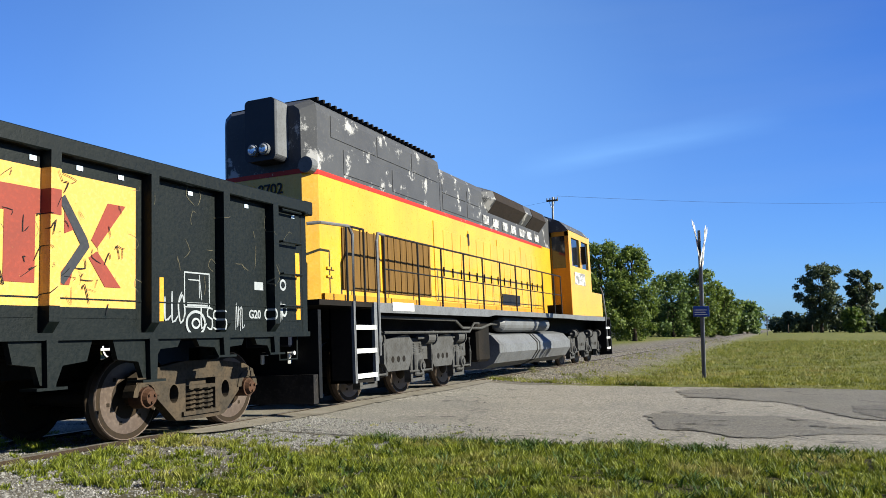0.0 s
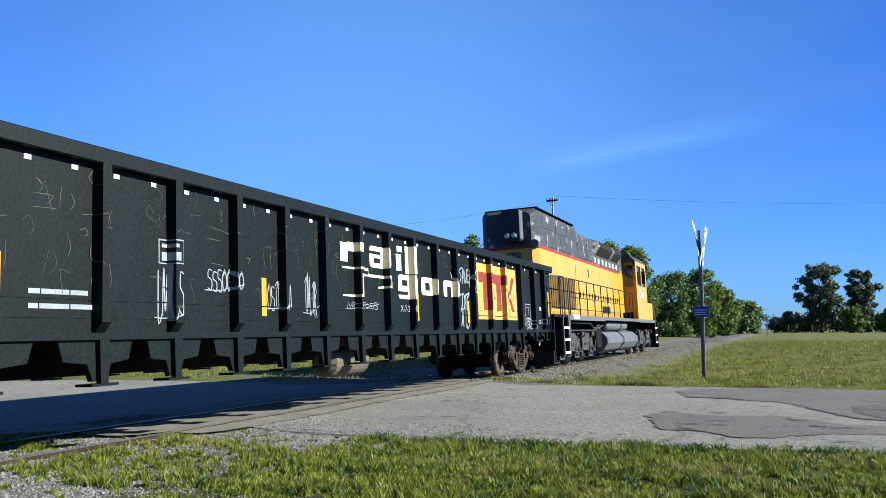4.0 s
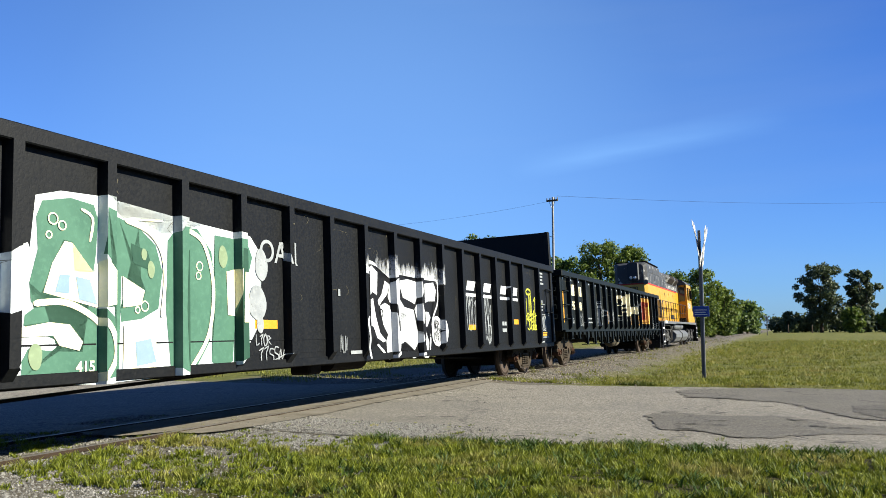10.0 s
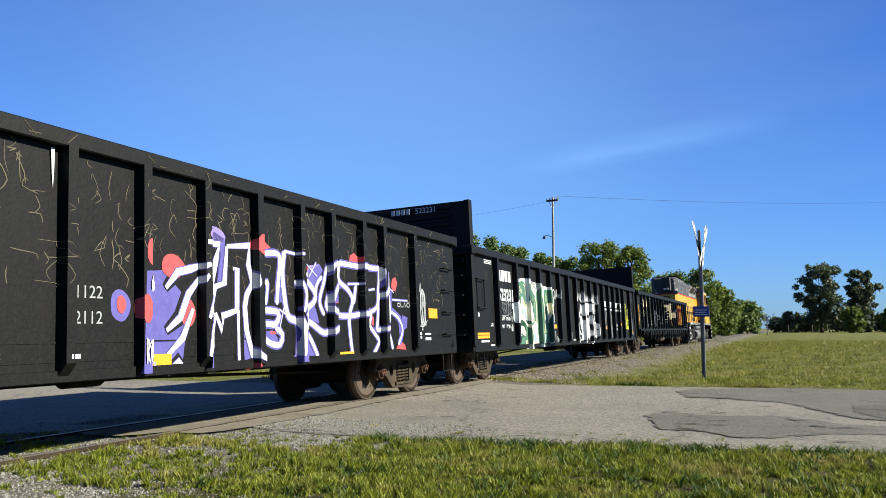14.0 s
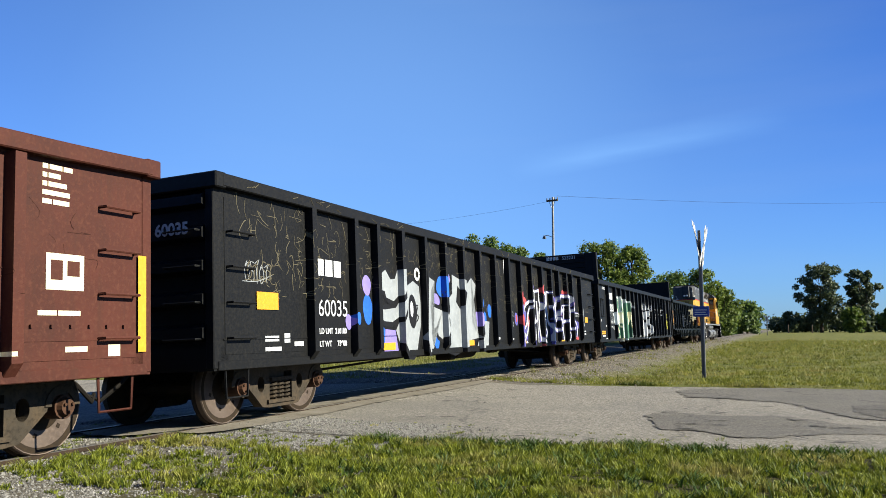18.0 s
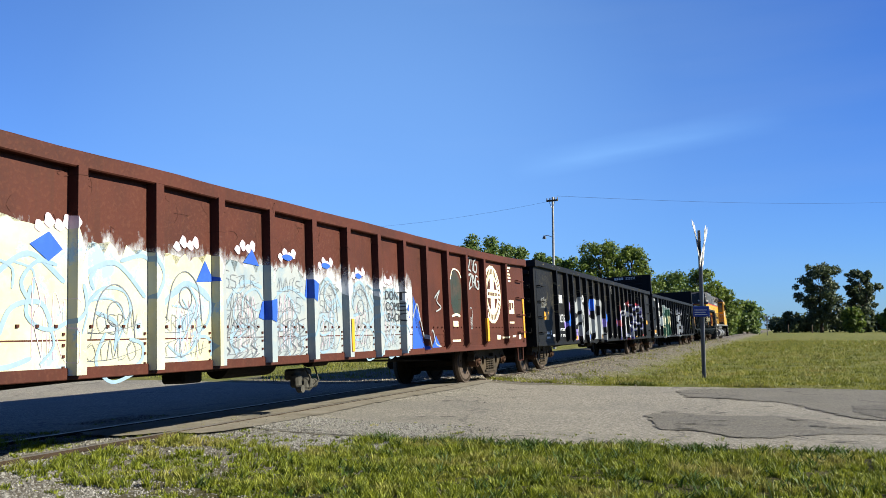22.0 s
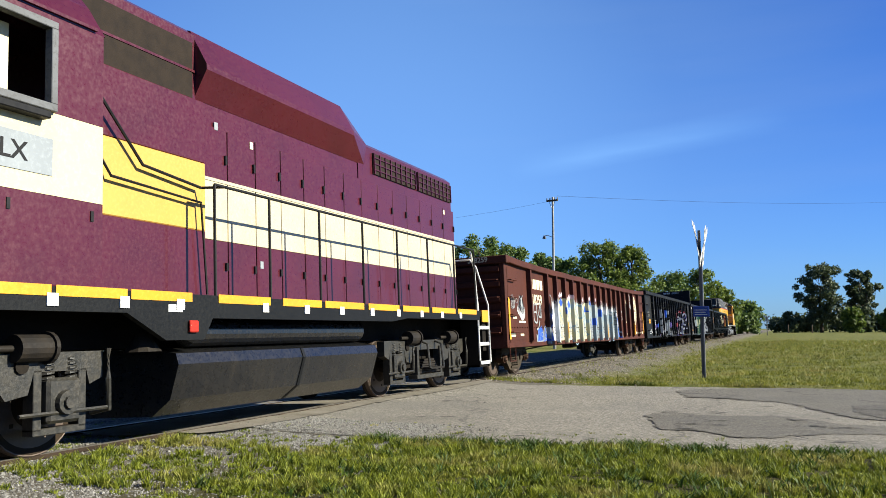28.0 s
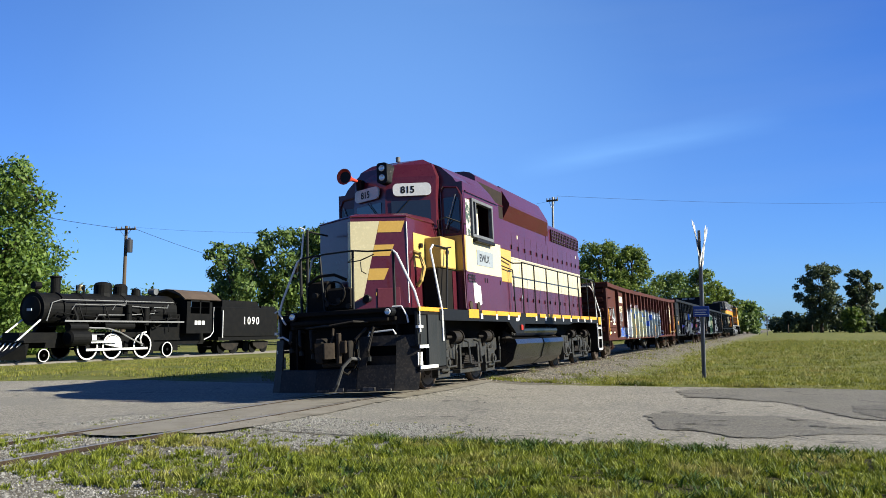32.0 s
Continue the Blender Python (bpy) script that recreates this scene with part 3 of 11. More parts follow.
def freight_truck(car, y, mat, wheel_mat, base=0.89, r=0.457):
    """A two-axle cast-steel truck: bolster, two side frames, springs, bearings, wheelsets."""
    bm = boxes((-1.0, 1.0, y - 0.19, y + 0.19, 0.42, 0.64), (-0.35, 0.35, y - 0.25, y + 0.25, 0.64, 0.72), bevel=0.02)
    box(bm, -0.95, 0.95, y - 0.06, y + 0.06, 0.25, 0.36)
    for s in (1, -1):                                 # brake beams
        box(bm, -0.8, 0.8, y + s * 0.38 - 0.04, y + s * 0.38 + 0.04, 0.28, 0.38)
    tr = part("truck", bm, mat, car, "dusty cast-steel two-axle freight truck")
    for s in (1, -1):
        x0, x1 = (0.93, 1.07) if s > 0 else (-1.07, -0.93)
        b = base
        # one casting: arched top, heavy arms down to the spring seat, a window on each side of the springs
        top = [(y - b - 0.16, 0.56), (y - b - 0.13, 0.68), (y - b + 0.05, 0.76), (y - 0.5, 0.80), (y - 0.28, 0.83), (y + 0.28, 0.83), (y + 0.5, 0.80), (y + b - 0.05, 0.76),
               (y + b + 0.13, 0.68), (y + b + 0.16, 0.56), (y + b + 0.02, 0.575), (y + b - 0.20, 0.60), (y + 0.30, 0.62), (y - 0.30, 0.62), (y - b + 0.20, 0.60), (y - b - 0.02, 0.575)]
        sf = prisms([(top, x0, x1)])
        for k in (1, -1):
            web = [(y + k * (b - 0.13), 0.61), (y + k * (b - 0.17), 0.43), (y + k * 0.42, 0.165), (y + k * 0.265, 0.15), (y + k * 0.265, 0.63)]
            pierced(sf, web, (y + k * 0.455, 0.465), 0.075, 0.105, x0 + 0.002, x1 - 0.002)
            rim = [(y + k * b + 0.20 * math.cos(radians(a)), 0.47 + 0.20 * math.sin(radians(a))) for a in range(0, 181, 20)]
            rim += [(y + k * b + 0.13 * math.cos(radians(a)), 0.47 + 0.13 * math.sin(radians(a))) for a in range(180, -1, -20)]
            prism(sf, rim, x0 - 0.004, x1 + 0.012)
        prism(sf, [(y - 0.30, 0.15), (y + 0.30, 0.15), (y + 0.30, 0.235), (y - 0.30, 0.235)], x0, x1)
        box(sf, x0, x1 + 0.03 * s, y - 0.33, y + 0.33, 0.205, 0.25)
        part("side_frame", sf, mat, tr)
        for k in (-1, 0, 1):
            sp = bmesh.new()
            coil(sp, (s * 1.02, y + k * 0.155, 0.245), 0.065, 0.26, 5, 0.017)
            part("spring", sp, mat, tr)
        part("spring_seat", boxes((min(s * 0.96, s * 1.1), max(s * 0.96, s * 1.1), y - 0.24, y + 0.24, 0.505, 0.545)), mat, tr)
        for k in (1, -1):
            cap = bmesh.new()
            box(cap, min(s * 0.95, s * 1.06), max(s * 0.95, s * 1.06), y + k * b - 0.13, y + k * b + 0.13, 0.50, 0.62, 0.015)
            cyl(cap, (s * 0.92, y + k * b, r), (s * 1.10, y + k * b, r), 0.115, seg=14)
            cyl(cap, (s * 1.10, y + k * b, r), (s * 1.15, y + k * b, r), 0.095, 0.075, 14)
            for j in range(3):
                a = j * 2.094 + 0.5
                cyl(cap, (s * 1.14, y + k * b + 0.05 * math.cos(a), r + 0.05 * math.sin(a)),
                    (s * 1.17, y + k * b + 0.05 * math.cos(a), r + 0.05 * math.sin(a)), 0.016, seg=6)
            part("bearing_cap", cap, M["rusty_cap"], tr)
    for k in (1, -1):
        wheelset(tr, y + k * base, r, wheel_mat)
    return tr


M["rusty_cap"] = surface("rusty_bearing", (0.0459, 0.022, 0.0122), (0.0245, 0.0134, 0.0086), (0.0673, 0.0337, 0.0184), 0.75, big=8, bump=0.4)
M["tan_tank"] = surface("dusty_tan_steel", (0.0979, 0.0826, 0.0581), (0.0612, 0.049, 0.0337), (0.1346, 0.1163, 0.0857), 0.75, big=5)
RIB_BASE, RIB_TOP, RIB_OUT = 0.066, 0.056, 0.12


def rib_mesh(z0, z1, out):
    bm = bmesh.new()
    rows = []
    for z, k in ((z0, 0.15), (z0 + 0.12, 1.0), (z1, 1.0)):
        rows.append([bm.verts.new(p) for p in ((0, -RIB_BASE, z), (out * k, -RIB_TOP, z), (out * k, RIB_TOP, z), (0, RIB_BASE, z))])
    for a, b in zip(rows, rows[1:]):
        for i in range(3):
            bm.faces.new((a[i], a[i + 1], b[i + 1], b[i]))
    bm.faces.new(rows[0])
    bm.faces.new(rows[-1][::-1])
    bmesh.ops.recalc_face_normals(bm, faces=bm.faces)
    return bm


def grab_iron(parent, x, y0, y1, z, mat, out=0.09):
    part("grab_iron", tube(bmesh.new(), [(x, y0, z), (x + out, y0, z), (x + out, y1, z), (x, y1, z)], 0.016, 6), mat, parent)


def coupler(car, y, d, mat):
    """Knuckle coupler and its draft gear, pointing along d."""
    bm = boxes((-0.16, 0.16, min(y, y + d * 0.5), max(y, y + d * 0.5), 0.72, 0.98), (-0.09, 0.09, min(y, y + d * 0.85), max(y, y + d * 0.85), 0.78, 0.92))
    prism(bm, [(-0.15, y + d * 0.66), (0.16, y + d * 0.66), (0.19, y + d * 0.86), (0.08, y + d * 0.98), (-0.02, y + d * 0.86), (-0.17, y + d * 0.9)], 0.71, 0.99, "z")
    part("coupler", bm, mat, car)
    tube_bm = tube(bmesh.new(), [(0.3, y, 0.80), (0.32, y + d * 0.25, 0.6), (0.25, y + d * 0.5, 0.42), (0.16, y + d * 0.62, 0.5)], 0.025, 6)
    part("air_hose", tube_bm, M["under"], car)


def gondola(name, label, half, ribs, z0, z1, mat, trucks, bulk=0.0, fishbelly=False, chord=0.16, width=1.505, wheel_mat=None, truck_mat=None, end_ribs=True, sag=0.0):
    """An open gondola: side sheets between hat-section ribs, top chord, end walls, floor, ladders, trucks."""
    car = thing(name, label, "gondola car", group="gondola cars of the train")
    W = width
    floor = boxes((-W + 0.03, W - 0.03, -half + 0.1, half - 0.1, z0 + 0.28, z0 + 0.36), (-0.28, 0.28, -half + 0.3, half - 0.3, z0 - 0.02, z0 + 0.28))
    for k in range(-8, 9):                             # cross bearers under the floor
        box(floor, -W + 0.05, W - 0.05, k * half / 9 - 0.06, k * half / 9 + 0.06, z0 + 0.08, z0 + 0.28)
    part("underframe", floor, M["under"], car)
    edges = [-half + 0.02] + list(ribs) + [half - 0.02]
    low = z0 if not fishbelly else z0
    for a, b in zip(edges, edges[1:]):
        bm = bmesh.new()
        box(bm, W - 0.03, W, a, b, low, z1 - 0.1 - sag * 0.5)
        # a pressed field inside each sheet
        box(bm, W - 0.002, W + 0.006, a + 0.12, b - 0.12, low + 0.16, z1 - chord - 0.10)
        part("side_sheet", bm, mat, car)
        part("weld_seam", boxes((W + 0.002, W + 0.012, a + 0.08, b - 0.08, low + 0.33, low + 0.345)), mat, car)
    part("far_side", boxes((-W, -W + 0.03, -half + 0.02, half - 0.02, z0, z1 - 0.1)), mat, car)
    first = part("rib", rib_mesh(z0 + (0.0 if fishbelly else 0.03), z1 - chord + 0.01 - sag, RIB_OUT), mat, car)
    first.matrix_basis = pose(W, ribs[0], 0)
    for y in ribs[1:]:
        again(first, pose(W, y, 0))
    for y in ribs[::2]:
        again(first, pose(-W, y, 0, 0, 0, 180))
    for s in (1, -1):
        c = bmesh.new()
        box(c, min(s * (W - 0.07), s * (W + 0.105)), max(s * (W - 0.07), s * (W + 0.105)), -half, half, z1 - chord, z1, 0.012)
        if sag:                                        # bent down by years of loading
            for k in range(1, 40):
                bmesh.ops.bisect_plane(c, geom=c.verts[:] + c.edges[:] + c.faces[:], plane_co=(0, -half + k * half / 20, 0), plane_no=(0, 1, 0))
            for v in c.verts:
                v.co.z -= sag * (1 - abs(v.co.y / half) ** 6) + 0.014 * noise.noise((v.co.y * 0.9, s * 3.0, 0))
        part("top_chord", c, mat, car)
        if fishbelly:
            g = bmesh.new()
            box(g, min(s * (W - 0.05), s * (W + 0.085)), max(s * (W - 0.05), s * (W + 0.085)), -half, half, z0 - 0.045, z0 + 0.02)
            part("side_sill", g, mat, car)
            bays = list(zip(ribs, ribs[1:]))
            x0, x1 = sorted((s * (W - 0.02), s * (W + 0.045)))
            for a, b in bays:                           # skirt plates with stepped arches between the posts
                dep = 0.24 if abs((a + b) / 2) > half - 2.9 else 0.43
                w = b - a
                for y, k in ((a, 1), (b, -1)):
                    o = [(y, z0 - 0.04), (y + k * 0.40 * w, z0 - 0.04), (y + k * 0.35 * w, z0 - dep * 0.55), (y + k * 0.13 * w, z0 - dep * 0.62), (y + k * 0.075 * w, z0 - dep), (y, z0 - dep)]
                    part("skirt_plate", prism(bmesh.new(), o, x0, x1), mat, car)
            for y in ribs:
                dep = 0.24 if abs(y) > half - 2.6 else 0.45
                p0, p1 = sorted((s * (W + 0.04), s * (W + 0.10)))
                part("sill_post", prism(bmesh.new(), [(y - 0.06, z0 - 0.04), (y + 0.06, z0 - 0.04), (y + 0.045, z0 - dep), (y - 0.045, z0 - dep)], p0, p1), mat, car)
                f0, f1 = sorted((s * (W - 0.10), s * (W + 0.11)))
                part("sill_foot", boxes((f0, f1, y - 0.16, y + 0.16, z0 - dep - 0.025, z0 - dep)), mat, car)
        else:
            part("side_sill", boxes((min(s * (W - 0.06), s * (W + 0.025)), max(s * (W - 0.06), s * (W + 0.025)), -half, half, z0 - 0.02, z0 + 0.09), bevel=0.008), mat, car)
    for d in (1, -1):
        ye = d * half
        e = bmesh.new()
        box(e, -W, W, min(ye, ye - d * 0.04), max(ye, ye - d * 0.04), z0 + 0.2, z1 - 0.02)
        part("end_wall", e, mat, car)
        if end_ribs:
            n = 5
            for i in range(n):
                z = z0 + 0.42 + i * (z1 - z0 - 0.72) / (n - 1)
                er = prism(bmesh.new(), [(ye, z - 0.10), (ye + d * 0.11, z - 0.055), (ye + d * 0.11, z + 0.055), (ye, z + 0.10)], -W + 0.12, W - 0.12, "x")
                part("end_rib", er, mat, car)
        part("end_chord", boxes((-W - 0.1, W + 0.1, min(ye + d * 0.12, ye - d * 0.08), max(ye + d * 0.12, ye - d * 0.08), z1 - chord - 0.02, z1 + 0.01), bevel=0.015), mat, car)
        part("end_sill", boxes((-W, W, min(ye + d * 0.06, ye - d * 0.2), max(ye + d * 0.06, ye - d * 0.2), z0 - 0.02, z0 + 0.25)), mat, car)
        for x in (W - 0.05, -W + 0.05):
            part("corner_post", boxes((x - 0.06, x + 0.06, min(ye + d * 0.07, ye - d * 0.06), max(ye + d * 0.07, ye - d * 0.06), z0, z1 - chord), bevel=0.01), mat, car)
        if bulk:
            part("bulkhead", boxes((-W - 0.02, W + 0.02, min(ye + d * 0.02, ye - d * 0.04), max(ye + d * 0.02, ye - d * 0.04), z1, bulk), bevel=0.012), mat, car)
            for x in (W + 0.0, -W):
                part("bulkhead_post", boxes((x - 0.08, x + 0.06, min(ye + d * 0.08, ye - d * 0.08), max(ye + d * 0.08, ye - d * 0.08), z0 + 0.1, bulk + 0.005), bevel=0.015), mat, car)
            for i in range(5):
                z = z1 + 0.15 + i * (bulk - z1 - 0.25) / 4
                part("bulkhead_rib", prism(bmesh.new(), [(ye, z - 0.07), (ye + d * 0.05, z - 0.04), (ye + d * 0.05, z + 0.04), (ye, z + 0.07)], -W + 0.4, W - 0.4, "x"), mat, car)
            lad = bmesh.new()                          # side rails of the ladder
            for a in (0.17, 0.63):
                tube(lad, [(W + 0.05, ye - d * a, 1.60), (W + 0.05, ye - d * a, 2.26)], 0.016, 5)
            part("ladder_rail", lad, mat, car)
        coupler(car, ye, d, M["truck_dark"])
        for i in range(4):
            z = z0 + 0.35 + i * 0.42
            if not bulk:
                grab_iron(car, W, ye - d * 0.18, ye - d * 0.62, z, mat)
            elif i < 2:
                grab_iron(car, W, ye - d * 0.17, ye - d * 0.63, 1.62 + i * 0.62, mat)
            part("end_grab_iron", tube(bmesh.new(), [(W - 0.15, ye + d * 0.1, z), (W - 0.15, ye + d * 0.19, z), (W - 0.62, ye + d * 0.19, z), (W - 0.62, ye + d * 0.1, z)], 0.012, 5), mat, car)
        st = bmesh.new()                               # stirrup step
        tube(st, [(W - 0.02, ye - d * 0.16, z0 + 0.05), (W - 0.02, ye - d * 0.18, z0 - 0.34), (W - 0.02, ye - d * 0.58, z0 - 0.34), (W - 0.02, ye - d * 0.6, z0 + 0.05)], 0.016, 5)
        part("stirrup_step", st, mat, car)
    for y in trucks:
        freight_truck(car, y, truck_mat or M["truck"], wheel_mat or M["wheel"])
    if fishbelly:
        part("centre_sill", boxes((-0.32, 0.32, -half + 2.4, half - 2.4, z0 - 0.40, z0)), M["under"], car)
        part("air_reservoir", cyls(((1.1, -1.30, 0.69), (1.1, -0.30, 0.69), 0.225), ((1.1, -1.36, 0.69), (1.1, -1.30, 0.69), 0.15, 0.225), ((1.1, -0.30, 0.69), (1.1, -0.24, 0.69), 0.225, 0.15), seg=20), M["tan_tank"], car, "dusty tan air reservoir")
    # brake gear under the floor
    bg = cyls(((0.55, -0.6, z0 + 0.02), (0.55, 0.5, z0 + 0.02), 0.2), ((0.75, 1.3, z0 + 0.02), (0.75, 1.75, z0 + 0.02), 0.13), seg=16)
    box(bg, 0.6, 0.95, -1.7, -1.35, z0 - 0.18, z0 + 0.2, 0.03)
    tube(bg, [(0.7, -half + 2.6, z0 - 0.05), (0.7, half - 2.6, z0 - 0.05)], 0.02, 5)
    tube(bg, [(0.3, -half + 2.6, z0 - 0.22), (0.35, -1.5, z0 - 0.02), (0.5, 1.5, z0 - 0.02), (0.3, half - 2.6, z0 - 0.22)], 0.022, 5)
    part("brake_gear", bg, M["under"], car)
    return car


def hung_brake_gear(car, y, z):
    """Reservoir, valve block and levers hung low under one side of a car."""
    bm = boxes((0.88, 1.10, y - 0.20, y + 0.22, z + 0.02, z + 0.18), (0.95, 1.16, y - 0.06, y + 0.16, z - 0.12, z + 0.04), (1.0, 1.14, y - 0.24, y - 0.10, z - 0.08, z + 0.12), bevel=0.03)
    cyl(bm, (1.08, y + 0.12, z - 0.04), (1.08, y + 0.30, z - 0.04), 0.065, seg=12)
    cyl(bm, (1.10, y - 0.16, z - 0.10), (1.18, y - 0.16, z - 0.10), 0.055, seg=12)
    tube(bm, [(1.12, y + 0.24, z + 0.2), (1.18, y + 0.26, z), (1.12, y + 0.1, z - 0.13), (1.14, y - 0.1, z - 0.11)], 0.014, 5)
    tube(bm, [(1.12, y - 0.02, z + 0.2), (1.2, y, z + 0.05), (1.15, y + 0.05, z - 0.1)], 0.014, 5)
    return part("brake_valve_gear", bm, M["valve_grey"], car, "dusty grey brake valve gear")


M["valve_grey"] = surface("dusty_valve_castings", (0.045, 0.0432, 0.036), (0.018, 0.0168, 0.0138), (0.072, 0.066, 0.057), 0.8, big=9, bump=0.5)


def mirror(lst):
    return sorted([-v for v in lst if v] + list(lst))


CARS = {}
c1_ribs = mirror([0.0, 0.98, 2.0, 3.0, 4.0, 5.05, 6.05, 7.28, 8.44, 9.43])
CARS["c1"] = (gondola("gondola_car", "black ribbed gondola car with cream lettering and a yellow panel", 10.23, c1_ribs, 1.12, 2.92, M["black_green"], (-8.37, 8.63),
                      fishbelly=True), -0.93)
c2_ribs = mirror([0.0, 1.033, 2.066, 3.1, 4.13, 5.165, 6.2, 7.23, 8.68])
CARS["c2"] = (gondola("gondola_car", "black gondola car with tall end bulkheads and white graffiti", 10.14, c2_ribs, 0.70, 2.94, M["black"], (-8.5, 8.77), bulk=3.93), -22.49)
c3_ribs = [-8.05, -6.85, -6.12, -5.2, -4.25, -3.3, -2.35, -1.37, -0.38, 0.62, 1.56, 2.5, 3.49, 4.45, 5.26, 6.2, 6.9, 8.08]
CARS["c3"] = (gondola("gondola_car", "faded black gondola car with silver and purple graffiti", 10.02, c3_ribs, 0.72, 3.0, M["black_old"], (-8.13, 8.51)), -43.75)
c5_ribs = [-8.4, -6.76, -5.78, -4.8, -3.82, -2.82, -1.82, -0.82, 0.18, 1.14, 2.13, 3.08, 4.03, 5.02, 6.04, 7.12, 8.62]
CARS["c5"] = (gondola("gondola_car", "oxide-brown gondola car with white graffiti along its side", 10.2, c5_ribs, 0.74, 2.92, M["brown"], (-8.44, 8.68), sag=0.085), -65.09)
hung_brake_gear(CARS["c5"][0], 0.65, 0.45)


# ---- locomotives ----
def loco_truck(loco, axles, mat, three=False, tread=0.508):
    """A powered truck: frame bars, pedestals, axle boxes, brake cylinders, springs, turning wheelsets."""
    y0, y1 = min(axles), max(axles)
    mid = (y0 + y1) / 2
    tr = part("truck", boxes((-0.9, 0.9, y0 - 0.2, y1 + 0.2, 0.62, 0.86), (-0.7, 0.7, y0 + 0.3, y1 - 0.3, 0.3, 0.62)), M["under"], loco, "oily cast-steel locomotive truck")
    for s in (1, -1):
        x0, x1 = sorted((s * 1.02, s * 1.16))
        if three:
            o = [(y0 - 0.42, 0.95), (y1 + 0.42, 0.95), (y1 + 0.42, 0.62), (y1 + 0.25, 0.62)]
            for a in sorted(axles, reverse=True):
                if a != axles[0] and a != axles[-1] or a == max(axles):
                    o += [(a - 0.28, 0.62), (a - 0.40, 0.45), (a - 1.4, 0.45), (a - 1.55, 0.62)]
            o += [(y0 - 0.25, 0.62), (y0 - 0.42, 0.62)]
            part("side_frame", prism(bmesh.new(), o, x0, x1), mat, tr)
            for a, b in zip(sorted(axles), sorted(axles)[1:]):
                m_ = (a + b) / 2
                hp = prism(bmesh.new(), [(m_ - 0.55, 1.0), (m_ + 0.45, 1.08), (m_ + 0.62, 0.95), (m_ + 0.45, 0.55), (m_ + 0.3, 0.46), (m_ - 0.42, 0.46), (m_ - 0.55, 0.6)],
                           min(s * 1.16, s * 1.24), max(s * 1.16, s * 1.24))
                part("equaliser_plate", hp, mat, tr)
                for k in (-1, 0, 1):
                    part("lightening_hole", cyls(((s * 1.235, m_ + k * 0.22, 0.66), (s * 1.246, m_ + k * 0.22, 0.66), 0.055), seg=10), M["under"], tr)
        else:
            bar = [(y0 - 0.5, 0.98), (y1 + 0.5, 0.98), (y1 + 0.5, 0.72), (y1 + 0.34, 0.66), (y1 + 0.30, 0.80), (y1 - 0.30, 0.80), (y1 - 0.36, 0.60), (mid + 0.80, 0.56), (mid + 0.62, 0.80),
                   (mid - 0.62, 0.80), (mid - 0.80, 0.56), (y0 + 0.36, 0.60), (y0 + 0.30, 0.80), (y0 - 0.30, 0.80), (y0 - 0.34, 0.66), (y0 - 0.5, 0.72)]
            part("truck_step", boxes((min(s * 1.14, s * 1.36), max(s * 1.14, s * 1.36), mid - 0.32, mid + 0.32, 0.43, 0.465)), M["truck_dark"], tr)
            for k in (-0.33, 0.33):
                part("step_hanger", tube(bmesh.new(), [(s * 1.17, mid + k, 0.95), (s * 1.3, mid + k, 0.9), (s * 1.34, mid + k, 0.45)], 0.022, 6), mat, tr)
            for k in (-1, 1):
                part("frame_boss", cyls(((s * 1.15, mid + k * 0.95, 0.86), (s * 1.185, mid + k * 0.95, 0.86), 0.07), seg=12), M["under"], tr)
            part("side_frame", prism(bmesh.new(), bar, x0, x1), mat, tr)
            part("swing_hanger", boxes((x0 + 0.02, x1 + 0.04, mid - 0.58, mid - 0.50, 0.30, 0.86), (x0 + 0.02, x1 + 0.04, mid + 0.50, mid + 0.58, 0.30, 0.86),
                                       (x0, x1 + 0.05, mid - 0.62, mid + 0.62, 0.26, 0.34), bevel=0.008), mat, tr)
            ls = bmesh.new()
            for k in range(6):
                box(ls, x0 + 0.01, x1 + 0.02, mid - 0.48 + k * 0.05, mid + 0.48 - k * 0.05, 0.36 + k * 0.045, 0.395 + k * 0.045)
            part("leaf_spring", ls, M["truck_dark"], tr)
        for a in axles:
            part("pedestal", boxes((x0, x1, a - 0.30, a - 0.21, 0.26, 0.82), (x0, x1, a + 0.21, a + 0.30, 0.26, 0.82),
                                   (x0, x1, a - 0.30, a + 0.30, 0.22, 0.285), bevel=0.006), mat, tr)
            ab = boxes((x0 - 0.01, x1 + 0.06 if s > 0 else x1, a - 0.19, a + 0.19, 0.32, 0.74), bevel=0.03)
            cyl(ab, (s * 1.15, a, tread), (s * 1.27, a, tread), 0.13, 0.11, 16)
            cyl(ab, (s * 1.27, a, tread), (s * 1.30, a, tread), 0.06, seg=10)
            part("axle_box", ab, mat, tr)
            for k in (1, -1):
                sp = bmesh.new()
                coil(sp, (s * 1.12, a + k * 0.13, 0.70), 0.06, 0.22, 5, 0.016)
                part("spring", sp, mat, tr)
        for k in ([y0 - 0.1, mid + 0.15, y1 - 0.3] if three else [y0 + 0.35, y1 - 0.55]):
            bc = cyls(((s * 1.2, k, 1.02), (s * 1.2, k + 0.34, 1.02), 0.125), ((s * 1.2, k + 0.34, 1.02), (s * 1.2, k + 0.38, 1.02), 0.15),
                      ((s * 1.2, k - 0.28, 1.02), (s * 1.2, k, 1.02), 0.03), seg=16)
            part("brake_cylinder", bc, M["truck_dark"] if not three else mat, tr)
